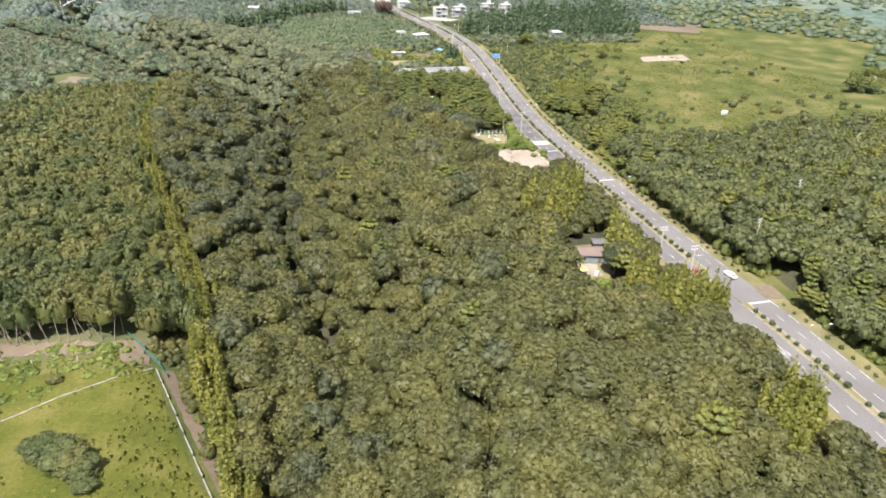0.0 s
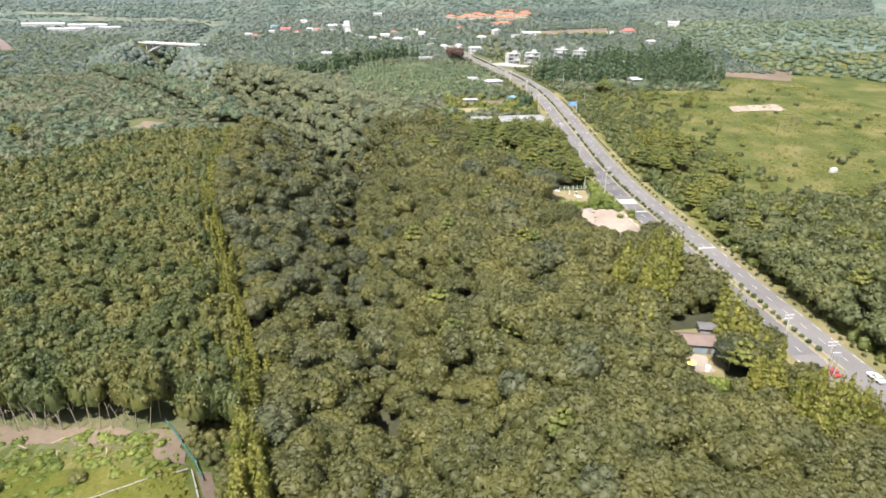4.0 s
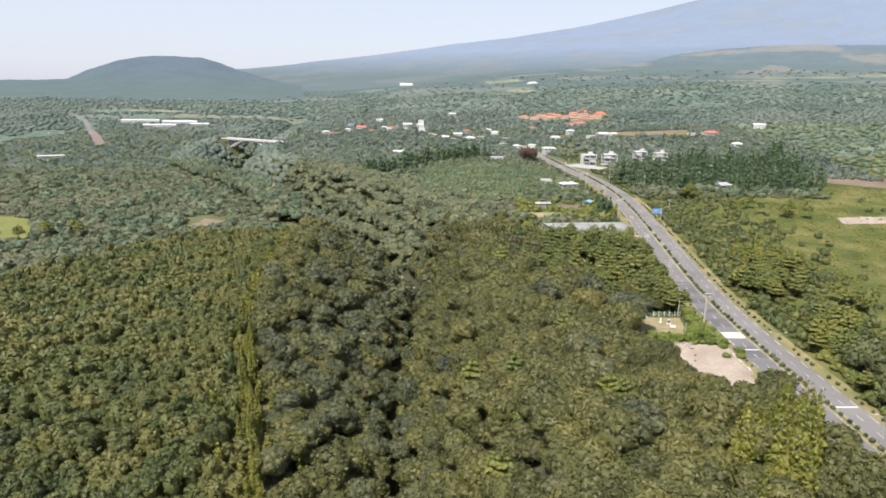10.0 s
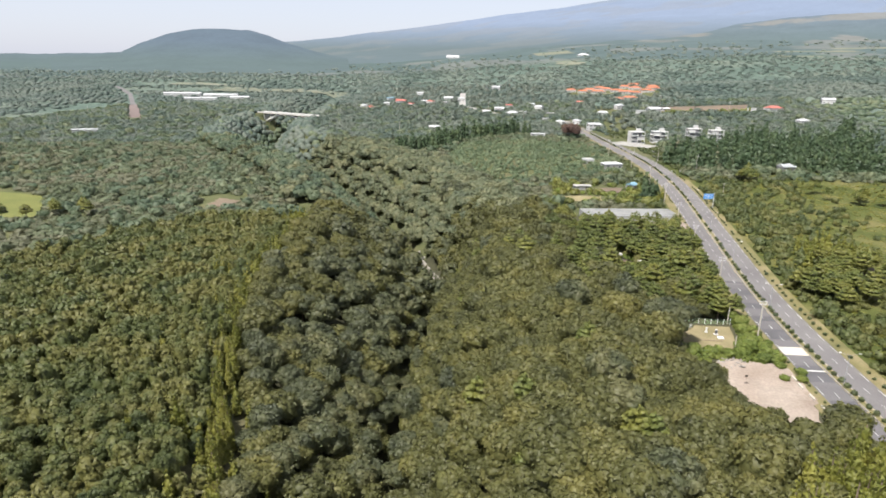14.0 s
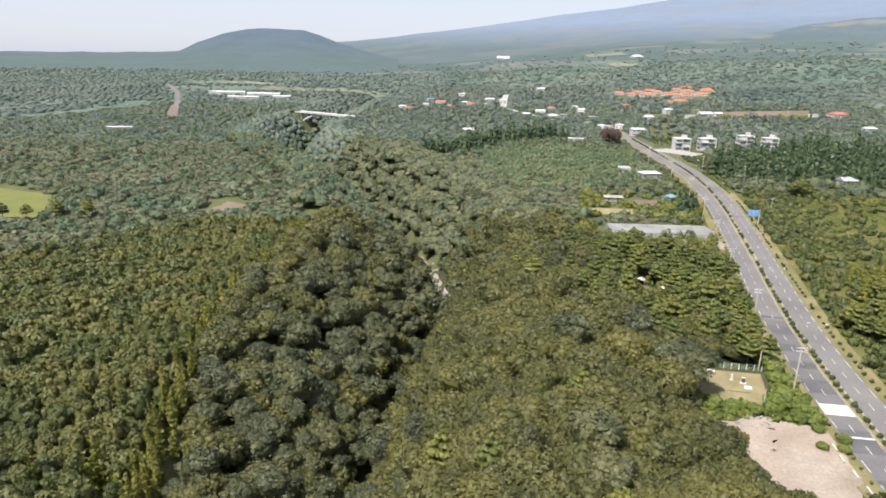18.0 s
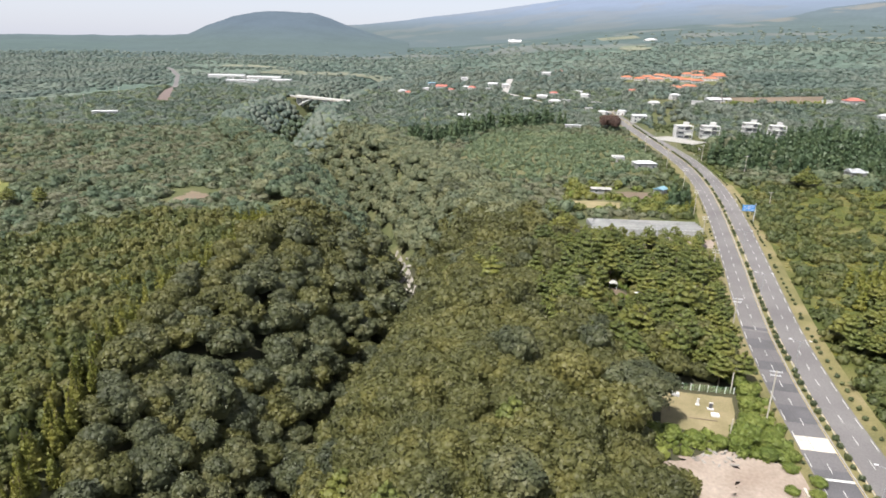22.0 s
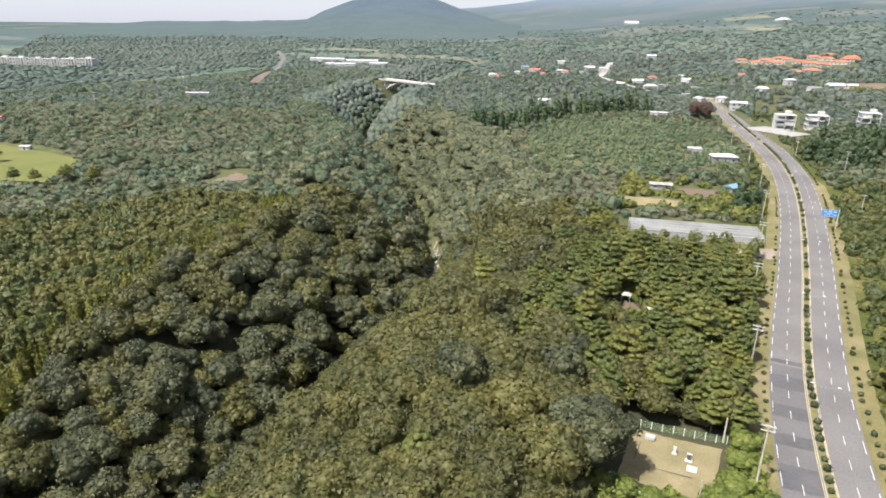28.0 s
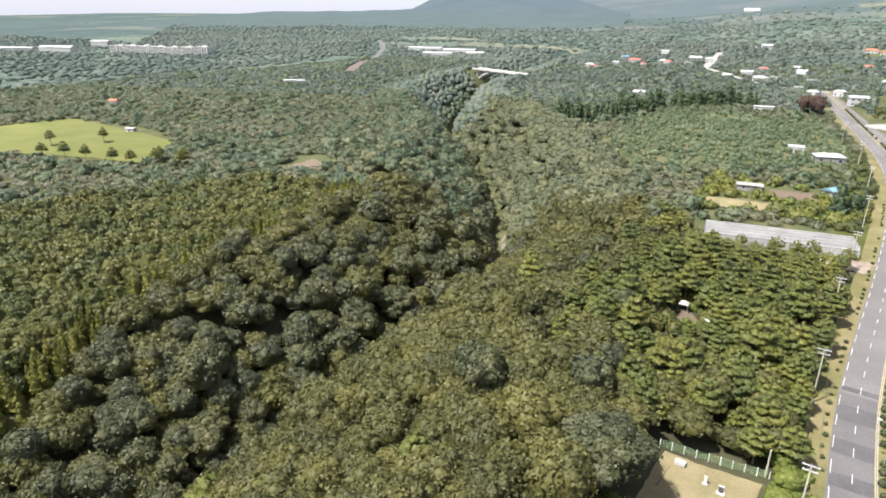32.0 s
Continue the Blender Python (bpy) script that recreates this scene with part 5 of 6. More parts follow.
part("arrow", box(2.4, 0.02, 0.2, -0.6, -0.115, 6.2), SIGN_WHITE, panel)


# ---- draped patches of ground ----
def patch(name, corners, material, label, category="field", lift=0.16, step=2.0, ragged=0.0, kind="structure"):
    """A four-cornered field laid over the ground."""
    (ax, ay), (bx, by), (cx_, cy_), (dx, dy) = corners
    n = max(3, int(math.hypot(bx - ax, by - ay) / step))
    m = max(3, int(math.hypot(dx - ax, dy - ay) / step))
    u, w = np.meshgrid(np.linspace(0, 1, n), np.linspace(0, 1, m))
    x = ax * (1 - u) * (1 - w) + bx * u * (1 - w) + cx_ * u * w + dx * (1 - u) * w
    y = ay * (1 - u) * (1 - w) + by * u * (1 - w) + cy_ * u * w + dy * (1 - u) * w
    edge = (u == 0) | (u == 1) | (w == 0) | (w == 1)
    r = np.random.default_rng(int(abs(ax * 7 + ay)))
    x = x + edge * r.normal(0, ragged, x.shape)
    y = y + edge * r.normal(0, ragged, x.shape)
    v = np.stack([x, y, ground_z(x, y) + lift], -1).reshape(-1, 3)
    i = (np.arange(m - 1)[:, None] * n + np.arange(n - 1)).ravel()
    f = np.concatenate([np.stack([i, i + 1, i + n + 1], 1), np.stack([i, i + n + 1, i + n], 1)])
    return tagged(part(name, tri_mesh(name, v, f, material, True)), label, category, kind=kind)


patch("earth_lot", ((70, 217), (84, 212), (89, 228), (74, 236)), EARTH, "bare sandy earth lot beside the road", "lot", 0.30, 1.5, 0.5)
patch("earth_lot", ((58, 236), (74, 235), (75, 246), (70, 245)), EARTH, "bare sandy earth lot strewn with rubble", "lot", 0.31, 1.5, 0.6)
patch("earth_lot", ((73, 233), (89, 227), (87, 244), (74, 246)), EARTH, "bare sandy earth lot beside the road", "lot", 0.29, 1.5, 0.4)
patch("earth_lot", ((59.5, 236.5), (70.5, 217.5), (75, 230), (73, 240)), EARTH, "bare sandy earth lot edged by trees", "lot", 0.315, 1.5, 0.5)
patch("grave_lawn", ((60, 250.5), (76.5, 251.5), (77.5, 268), (60.5, 266)), STRAW, "dry yellow lawn of a small grave plot", "lawn", 0.20, 1.2, 0.10)
patch("crop_field", ((-330, 303), (-236, 338), (-264, 378), (-420, 392)), RICE, "flat yellow-green crop field", "field", 0.4, 5, 0.6)
patch("crop_field", ((-436, 338), (-326, 303), (-412, 392), (-445, 372)), RICE, "flat yellow-green crop field", "field", 0.43, 5, 0.6)
patch("brown_field", ((266, 582), (326, 552), (356, 604), (290, 624)), SOIL, "bare brown ploughed field", "field", 0.35, 5, 0.6)
patch("earth_patch", ((140, 857), (245, 866), (262, 915), (155, 923)), SOIL, "bare earth yard among young trees", "yard", 0.5, 6, 0.6)
patch("earth_patch", ((50, 1060), (178, 1036), (190, 1165), (46, 1170)), SCRUB_FLOOR, "dry grassy ground round the orange-roofed houses", "yard", 0.5, 10, 0.8)
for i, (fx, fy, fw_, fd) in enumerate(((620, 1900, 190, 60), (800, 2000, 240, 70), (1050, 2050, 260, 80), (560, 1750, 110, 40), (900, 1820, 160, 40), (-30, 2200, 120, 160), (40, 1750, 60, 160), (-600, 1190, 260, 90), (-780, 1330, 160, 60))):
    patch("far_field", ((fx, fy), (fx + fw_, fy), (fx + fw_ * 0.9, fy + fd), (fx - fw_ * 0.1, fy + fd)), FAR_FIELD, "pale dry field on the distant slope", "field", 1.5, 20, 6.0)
patch("dry_clearing", ((-168, 378), (-153, 378), (-153, 392), (-166, 395)), SOIL, "bare clearing in the scrub", "clearing", 0.3, 2, 0.8)
patch("garden_bed", ((26, 430), (50, 432), (50, 444), (26, 442)), STRAW, "dry vegetable bed behind the greenhouse", "garden", 0.2, 2, 0.3)
patch("garden_bed", ((48, 452), (66, 456), (65, 468), (47, 464)), SOIL, "brown tilled bed beside the sheds", "garden", 0.2, 2, 0.3)
patch("forecourt", ((66, 640), (100, 618), (112, 632), (84, 652)), CONCRETE, "pale concrete forecourt of the new buildings", "yard", 0.35, 3, 0.2)
patch("grass_field", ((2, 17), (-42, 101), (-122, 106), (-140, 0)), LUSH, "lush yellow-green field of rough grass", "field", 0.08, 3.0, 0.3)
patch("track", ((-18.6, 62), (-15.8, 63.4), (-38, 103), (-40.6, 102.4)), SOIL, "earthen track beside the field wall", "track", 0.14, 1.5, 0.12)
patch("track", ((-49, 104), (-42, 103), (-48, 113), (-54, 113)), SOIL, "reddish bare earth at the field's corner", "track", 0.2, 1.5, 0.4)
patch("yard_grass", ((67.5, 121.5), (77, 122), (86, 154), (69, 150)), DRY_VERGE, "rough dry grass round the low house", "lawn", 0.12, 2.0, 0.4)
patch("yard", ((69, 131), (77, 131), (78, 139), (69, 139)), EARTH, "bare earth yard before the house", "yard", 0.2, 1.5, 0.3)
patch("clearing", ((158, 143), (168, 143), (170, 153), (160, 154)), SOIL, "bare brown clearing in the wood", "clearing", 0.2, 1.5, 0.4)
for (ax, ay), (ex, ey), w, m_, lb in (((-840, 1240), (-722, 1115), 8, ASPHALT, "straight grey country road on the far plain"), ((-722, 1115), (-610, 960), 7, ASPHALT, "grey country road on the far plain"), ((-610, 960), (-442, 720), 13, ROOF_BROWN, "reddish road surface on the far plain"), ((-124, 1130), (-100, 946), 9, CONCRETE, "village street of pale concrete"), ((-100, 946), (-10, 825), 7, CONCRETE, "village street of pale concrete"), ((-10, 825), (40, 790), 8, CONCRETE, "village street of pale concrete"), ((-900, 255), (-450, 346), 6, ASPHALT, "grey country road past the crop field"), ((-450, 346), (-432, 402), 6, ASPHALT, "grey country road past the crop field")):
    d_ = Vector((ex - ax, ey - ay)).normalized()
    nx_, ny_ = -d_.y * w / 2, d_.x * w / 2
    patch("country_road", ((ax + nx_, ay + ny_), (ax - nx_, ay - ny_), (ex - nx_, ey - ny_), (ex + nx_, ey + ny_)), m_, lb, "road", 0.7, 4, 0.0)

# boulders in the river bed
BOULDERS = []
for s in range(6):
    r = np.random.default_rng(700 + s)
    v, f = ICO2
    BOULDERS.append(tri_mesh("boulder", v * (1 + r.normal(0, 0.09, (len(v), 1))) * (1, r.uniform(0.7, 1), r.uniform(0.5, 0.7)), f, ROCK))
for i in range(170):
    yy = rng.uniform(359, 427)
    gx = float(np.interp(yy, GORGE_Y, GORGE_X))
    xx = gx + rng.normal(0, 2.2)
    s = rng.uniform(0.5, 1.9)
    ob = part("boulder", BOULDERS[i % 6], at=Matrix.Translation((xx, yy, gz(xx, yy) + 0.15 * s)) @ Matrix.Rotation(i * 1.3, 4, "Z") @ Matrix.Diagonal((s, s, s, 1)))
    tagged(ob, "pale grey boulder in the dry river bed", "boulder", "river boulders")
bed_y = np.arange(356, 430, 3.0)
v = np.concatenate([np.stack([np.interp(bed_y, GORGE_Y, GORGE_X) + o, bed_y, ground_z(np.interp(bed_y, GORGE_Y, GORGE_X) + o, bed_y) + 0.35], -1) for o in (-4.4, -2.0, 0, 2.0, 4.4)])
n_ = len(bed_y)
i = (np.arange(4)[:, None] * n_ + np.arange(n_ - 1)).ravel()
bed = part("riverbed", tri_mesh("riverbed", v, np.concatenate([np.stack([i, i + n_, i + n_ + 1], 1), np.stack([i, i + n_ + 1, i + 1], 1)]), ROCK))
tagged(bed, "stony dry river bed at the bottom of the gorge", "riverbed", kind="structure")


# ---- buildings ----
def house(name, x, y, w, d, h, turn, wall, roof, label, category="house", pitch=0.28, storeys=1, group="", hip=False, sink=0.3):
    """A house with walls, a pitched or flat roof, a door and windows on all sides."""
    top = thing(name, Matrix.Translation((x, y, gz(x, y) - sink)) @ Matrix.Rotation(radians(turn), 4, "Z"), label, category, group)
    part("wall", box(w, d, h + sink, bevel=0.03), wall, top)
    if pitch > 0:
        bm = bmesh.new()
        e, rise = 0.5, d / 2 * pitch * 2
        z0 = h + sink
        cut = w * 0.28 if hip else 0.0
        q = [bm.verts.new(p) for p in ((-w / 2 - e, -d / 2 - e, z0), (w / 2 + e, -d / 2 - e, z0), (w / 2 + e, d / 2 + e, z0), (-w / 2 - e, d / 2 + e, z0), (-w / 2 - e + cut, 0, z0 + rise), (w / 2 + e - cut, 0, z0 + rise))]
        for fs in ((0, 1, 5, 4), (2, 3, 4, 5), (1, 2, 5), (3, 0, 4), (3, 2, 1, 0)):
            bm.faces.new([q[k_] for k_ in fs])
        part("roof", bm, roof, top)
    else:
        bm = box(w + 0.5, d + 0.5, 0.3, 0, 0, h + sink)
        part("roof", bm, roof, top)
        for q in (-1, 1):
            part("parapet", box(w + 0.5, 0.2, 0.5, 0, q * (d / 2 + 0.15), h + sink + 0.3), wall, top)
    for s in range(storeys):
        z0 = sink + h / storeys * s + 0.9
        hh = min(1.3, h / storeys - 1.5) if h / storeys > 2.4 else 0.8
        n = max(1, int(w / 4))
        for i_ in range(n):
            q = -w / 2 + w * (i_ + 0.5) / n
            if s == 0 and i_ == n // 2:
                part("door", box(1.0, 0.1, 2.05, q, -d / 2 - 0.03, sink), ROOF_BROWN, top)
            else:
                fr = part("window", box(1.6, 0.08, hh + 0.12, q, -d / 2 - 0.02, z0 - 0.06), SIGN_WHITE, top)
                part("pane", box(1.44, 0.04, hh, q, -d / 2 - 0.055, z0), GLASS, fr)
        for q in (-1, 1):
            fr = part("window", box(0.08, 1.5, hh + 0.12, q * (w / 2 + 0.02), 0, z0 - 0.06), SIGN_WHITE, top)
            part("pane", box(0.04, 1.34, hh, q * (w / 2 + 0.055), 0, z0), GLASS, fr)
    return top


house("farmhouse", 77.2, 143.0, 9.5, 6.0, 2.6, -8, WALL_BLUE, ROOF_BROWN, "low house with a brown metal roof and bluish walls", pitch=0.22)
house("outbuilding", 84.5, 150.5, 7, 3.4, 2.2, -8, GREY_WALL, ASPHALT_MID, "grey-roofed outbuilding beside the house", "shed", pitch=0.12)
house("garden_shed", 39, 460.5, 10, 5.0, 2.4, 12, GREY_WALL, CONCRETE, "shed with a grey metal roof and dark walls", "shed", pitch=0.15)
house("garden_shed", 70, 468, 6, 5.0, 2.8, 60, GREY_WALL, ROOF_BLUE, "small shed with a pale blue roof", "shed", pitch=0.25)
house("white_cabin", 47, 538, 7.5, 5.0, 3.0, 10, WHITE_WALL, ROOF_WHITE, "small white cabin beside the orchard", pitch=0.0)
house("white_house", 63, 527, 13, 8, 3.4, 20, GREY_WALL, ROOF_WHITE, "low house with a white roof beside the road", pitch=0.16, hip=True)
house("long_shed", 8, 676, 13, 5, 3.5, 6, WHITE_WALL, ROOF_WHITE, "long white shed before the village", "shed", pitch=0.1)
house("corner_house", 63, 728, 12, 10, 6.0, 12, WHITE_WALL, ROOF_WHITE, "two-storey white house at the junction", pitch=0.12, storeys=2)
house("farm_hut", -430, 624, 22, 7, 4.0, 30, WHITE_WALL, ROOF_WHITE, "white farm building in the western scrub", pitch=0.1)
house("barn", 183, 537, 10, 7, 4.5, 20, GREY_WALL, ROOF_GREY, "grey barn at the foot of the dark conifers", "barn", pitch=0.3)
house("field_hut", -322, 382, 6, 4, 2.6, 20, WHITE_WALL, ROOF_WHITE, "small white hut at the edge of the crop field", "hut", pitch=0.1)
house("roadside_hut", -440, 436, 7, 5, 4.5, 20, WHITE_WALL, ROOF_ORANGE, "hut with an orange roof beside the country road", "hut", pitch=0.3)
ROOFS = {"r": (ROOF_RED, "red"), "w": (ROOF_WHITE, "white"), "g": (ROOF_GREY, "grey"), "o": (ROOF_ORANGE, "orange"), "b": (ROOF_BLUE, "blue")}
VILLAGE = (
    (-231, 949, 14, "r"), (-200, 1003, 18, "r"), (-150, 976, 13, "r"), (-135, 1046, 16, "w"), (-129, 973, 10, "g"), (-188, 1090, 12, "w"), (-27, 870, 16, "w"),
    (-46, 900, 14, "w"), (-14, 864, 10, "g"), (-100, 722, 13, "w"), (80, 837, 14, "w"), (-73, 1172, 16, "w"), (-96, 1209, 14, "g"), (142, 866, 18, "w"),
    (123, 835, 14, "g"), (157, 878, 12, "w"), (-245, 961, 12, "w"), (-223, 1029, 12, "b"), (-165, 1005, 11, "w"), (-175, 962, 10, "r"), (-215, 975, 11, "w"),
    (-60, 880, 12, "w"), (-35, 930, 12, "r"), (5, 905, 12, "w"), (20, 850, 11, "g"), (-5, 940, 10, "w"), (-112, 1020, 12, "w"), (-60, 1250, 14, "r"),
    (275, 863, 22, "r"), (361, 935, 18, "w"), (278, 780, 14, "w"), (250, 860, 12, "g"), (105, 900, 13, "w"), (60, 960, 12, "r"), (-300, 1000, 12, "w"), (-330, 930, 10, "g"),
    (115, 2080, 40, "w"), (-365, 2650, 60, "w"), (30, 760, 10, "w"), (15, 800, 9, "g"), (48, 775, 10, "w"),
)
for i, (hx, hy, w, c) in enumerate(VILLAGE):
    m_, colour = ROOFS[c]
    house("village_house", hx, hy, w * 0.82, w * 0.52, 3.0 + (i % 3) * 1.0, (i * 37) % 70 - 35, WHITE_WALL, m_, "white-walled village house with a %s roof" % colour, pitch=0.0 if c == "g" else 0.24, group="village houses", hip=i % 2 == 0)
for i, (hx, hy) in enumerate(((52, 1126), (82, 1142), (93, 1102), (109, 1142), (122, 1109), (133, 1084), (145, 1067), (153, 1139), (164, 1090), (112, 997), (130, 1012), (160, 1203), (70, 1110), (100, 1165), (178, 1120), (140, 1170), (182, 1150))):
    house("orange_roofed_house", hx, hy, 16 + i % 3 * 3, 9, 3.4, (i * 23) % 30 - 8, WHITE_WALL, ROOF_ORANGE, "low white house with a broad orange tiled roof", pitch=0.26, group="orange-roofed houses", hip=True)
for i, (hx, hy, w, d, h) in enumerate(((-603, 1088, 60, 14, 5), (-535, 1092, 55, 14, 5), (-543, 1040, 50, 12, 4.5), (-495, 1080, 30, 12, 4), (-1262, 778, 62, 24, 9), (-1329, 899, 36, 20, 10), (-1385, 750, 80, 16, 5))):
    house("white_hall", hx, hy, w, d, h, 8 - 0.02 * hx, WHITE_WALL, ROOF_WHITE, "long white farm hall on the far plain", "hall", pitch=0.12, group="white halls")


def shell_building(x, y, w, d, storeys, turn, label, filled=False):
    """A concrete building still in its frame: slabs, columns and a few walls."""
    top = thing("concrete_shell", Matrix.Translation((x, y, gz(x, y) - 0.3)) @ Matrix.Rotation(radians(turn), 4, "Z"), label, "building", "new concrete buildings")
    hh = 3.3
    for s in range(storeys + 1):
        part("slab", box(w, d, 0.35, 0, 0, s * hh, 0.02), WHITE_WALL, top)
    for s in range(storeys):
        for ax in (-0.47, 0.0, 0.47):
            for ay in (-0.46, 0.46):
                part("column", box(0.5, 0.5, hh - 0.35, ax * w, ay * d, s * hh + 0.35), WHITE_WALL, top)
        part("back_wall", box(w * 0.92, 0.25, hh - 0.35, 0, d * 0.3, s * hh + 0.35), WHITE_WALL, top)
        if filled or s % 2 == 0:
            part("side_wall", box(w * 0.44, 0.25, hh - 0.35, w * 0.22 * (1 if s % 2 else -1), -d * 0.44, s * hh + 0.35), WHITE_WALL, top)
        if filled:
            part("end_wall", box(0.25, d * 0.9, hh - 0.35, -w * 0.48, 0, s * hh + 0.35), WHITE_WALL, top)
            wd = part("window", box(w * 0.36, 0.1, 1.5, -w * 0.2, -d * 0.44 - 0.16, s * hh + 1.0), STEEL, top)
            part("pane", box(w * 0.34, 0.06, 1.35, -w * 0.2, -d * 0.44 - 0.2, s * hh + 1.07), GLASS, wd)
    part("roof_room", box(w * 0.3, d * 0.35, 2.4, w * 0.15, d * 0.1, storeys * hh + 0.35), WHITE_WALL, top)
    return top


shell_building(95, 650, 13, 10, 3, 8, "three-storey white concrete building with glazed front", True)
shell_building(115, 653, 13, 10, 3, 8, "unfinished white concrete frame of three storeys")
shell_building(147, 668, 12, 9, 3, 8, "unfinished white concrete frame half hidden by trees")
shell_building(163, 655, 11, 9, 3, 8, "unfinished white concrete frame half hidden by trees")
for i in range(7):
    q = i / 6
    block = shell_building(-1160 + 214 * q, 843 + 36 * q, 30, 14, 4, 17, "long white apartment block under construction on the plain")

    for k_ in range(6):
        part("pier", box(1.8, 13.4, 13.0, -13.5 + 5.4 * k_, -0.5, 0.3), WHITE_WALL, block)

# greenhouse: four arched bays of film on a steel frame
gx0, gy0 = 38.0, 386.5
gturn = math.atan2(10.5, 46.5)
glen, bay, eave = 47.5, 3.3, 3.2
gh_top = thing("greenhouse", Matrix.Translation((gx0, gy0, gz(60, 398) - 0.2)) @ Matrix.Rotation(gturn, 4, "Z"), "long multi-bay greenhouse covered in pale translucent film", "greenhouse")
for b_ in range(4):
    bm = bmesh.new()
    rows_ = []
    for i in range(9):
        q = i / 8
        yy, zz = b_ * bay + bay * q, eave + 1.1 * math.sin(math.pi * q)
        rows_.append((bm.verts.new((0, yy, zz)), bm.verts.new((glen, yy, zz))))
    for a_, c_ in zip(rows_, rows_[1:]):
        bm.faces.new((a_[0], a_[1], c_[1], c_[0]))
    bmesh.ops.solidify(bm, geom=bm.faces[:], thickness=0.04)
    part("roof_bay", bm, FILM, gh_top)
    for q in (0, glen):
        bm = bmesh.new()
        vs = [bm.verts.new((q, b_ * bay, 0)), bm.verts.new((q, b_ * bay + bay, 0))] + [bm.verts.new((q, b_ * bay + bay * (1 - i / 8), eave + 1.1 * math.sin(math.pi * i / 8))) for i in range(9)]
        bm.faces.new(vs)
        bmesh.ops.solidify(bm, geom=bm.faces[:], thickness=0.04)
        part("end_wall", bm, FILM, gh_top)
for yy in (0, 4 * bay):
    part("side_wall", box(glen, 0.05, eave, glen / 2, yy, 0), FILM, gh_top)
for b_ in range(5):
    part("gutter", box(glen, 0.28, 0.16, glen / 2, b_ * bay, eave - 0.08), STEEL, gh_top)
    for q in np.arange(0, glen + 0.1, glen / 12):
        part("post", box(0.09, 0.09, eave, float(q), b_ * bay, 0), STEEL, gh_top)
for q in np.arange(glen / 24, glen, glen / 24):
    part("hoop", box(0.06, 4 * bay, 0.06, float(q), 2 * bay, eave + 0.02), STEEL, gh_top)
patch("greenhouse_yard", ((70, 384), (88, 386), (89, 397), (70, 393)), EARTH, "bare earth with white sacks before the greenhouse", "yard", 0.2, 1.5, 0.5)
for i, (xx, yy) in enumerate(((76, 390), (79, 391.5), (74, 388.5), (80, 388))):
    ob = part("sack", box(1.5, 1.0, 0.7, bevel=0.2), CANVAS, None, at=Matrix.Translation((xx, yy, gz(xx, yy) + 0.1)) @ Matrix.Rotation(i * 0.8, 4, "Z"))
    tagged(ob, "white sack lying on bare earth by the greenhouse", "sack", "white sacks")

# ---- the bridge ----
ba, bb = Vector((-353, 857.5, 0)), Vector((-268, 820.5, 0))
span = (bb - ba).length
bridge = thing("bridge", Matrix.Translation(((ba + bb) / 2).to_3d() + Vector((0, 0, 9.8))) @ Matrix.Rotation(math.atan2(bb.y - ba.y, bb.x - ba.x), 4, "Z"), "white concrete arch bridge over the gorge", "bridge")
part("deck", box(span + 6, 11, 1.0, 0, 0, 0, 0.05), CONCRETE_PALE, bridge)
for q in (-1, 1):
    part("parapet", box(span + 6, 0.35, 1.2, 0, q * 5.4, 1.0), WHITE_WALL, bridge)
    bm = bmesh.new()
    for i in range(24):
        a0, a1 = i / 24, (i + 1) / 24
        z0, z1 = -16 * (2 * a0 - 1) ** 2 - 0.2, -16 * (2 * a1 - 1) ** 2 - 0.2
        p0, p1 = Vector(((a0 - 0.5) * span, q * 3.6, z0)), Vector(((a1 - 0.5) * span, q * 3.6, z1))
        m = Matrix.Translation((p0 + p1) / 2) @ (p1 - p0).to_track_quat("X", "Z").to_matrix().to_4x4() @ Matrix.Diagonal(((p1 - p0).length + 0.1, 1.1, 1.5, 1))
        bmesh.ops.create_cube(bm, size=1, matrix=m)
    part("arch_rib", bm, WHITE_WALL, bridge)
for q in (-0.42, -0.3, -0.18, 0.18, 0.3, 0.42):
    part("spandrel_column", box(0.9, 7.6, 16 * (2 * q) ** 2 + 0.4, q * span, 0, -16 * (2 * q) ** 2 - 0.3), WHITE_WALL, bridge)

# ---- the grave plot ----
GZ = gz(68, 259) + 0.2
for i, (xx, yy, w, d, h, m_, lb) in enumerate(((64, 264.3, 1.9, 1.1, 0.8, WHITE_WALL, "white stone table at the edge of the grave lawn"), (72.6, 259.0, 1.8, 1.5, 0.45, STONE_GREY, "pale stone slab in front of a dark tablet"))):
    ob = part("stone_table", box(w, d, h, bevel=0.06), m_, None, at=Matrix.Translation((xx, yy, gz(xx, yy) + 0.18)))
    tagged(ob, lb, "stone table")
for i, (xx, yy) in enumerate(((69, 262.2), (71.8, 261.4))):
    st = thing("gravestone", Matrix.Translation((xx, yy, gz(xx, yy) + 0.18)), "upright gravestone with a pale base on dry lawn", "gravestone", "gravestones")
    part("base", box(0.9 + 0.5 * i, 0.6 + 0.3 * i, 0.3, bevel=0.04), STONE_GREY, st)
    part("stele", box(0.45 + 0.3 * i, 0.22, 1.25, 0, 0, 0.3, 0.04), STONE_BLACK if i else STONE_GREY, st)
    part("capstone", box(0.62 + 0.35 * i, 0.4, 0.2, 0, 0, 1.55, 0.05), WHITE_WALL, st)
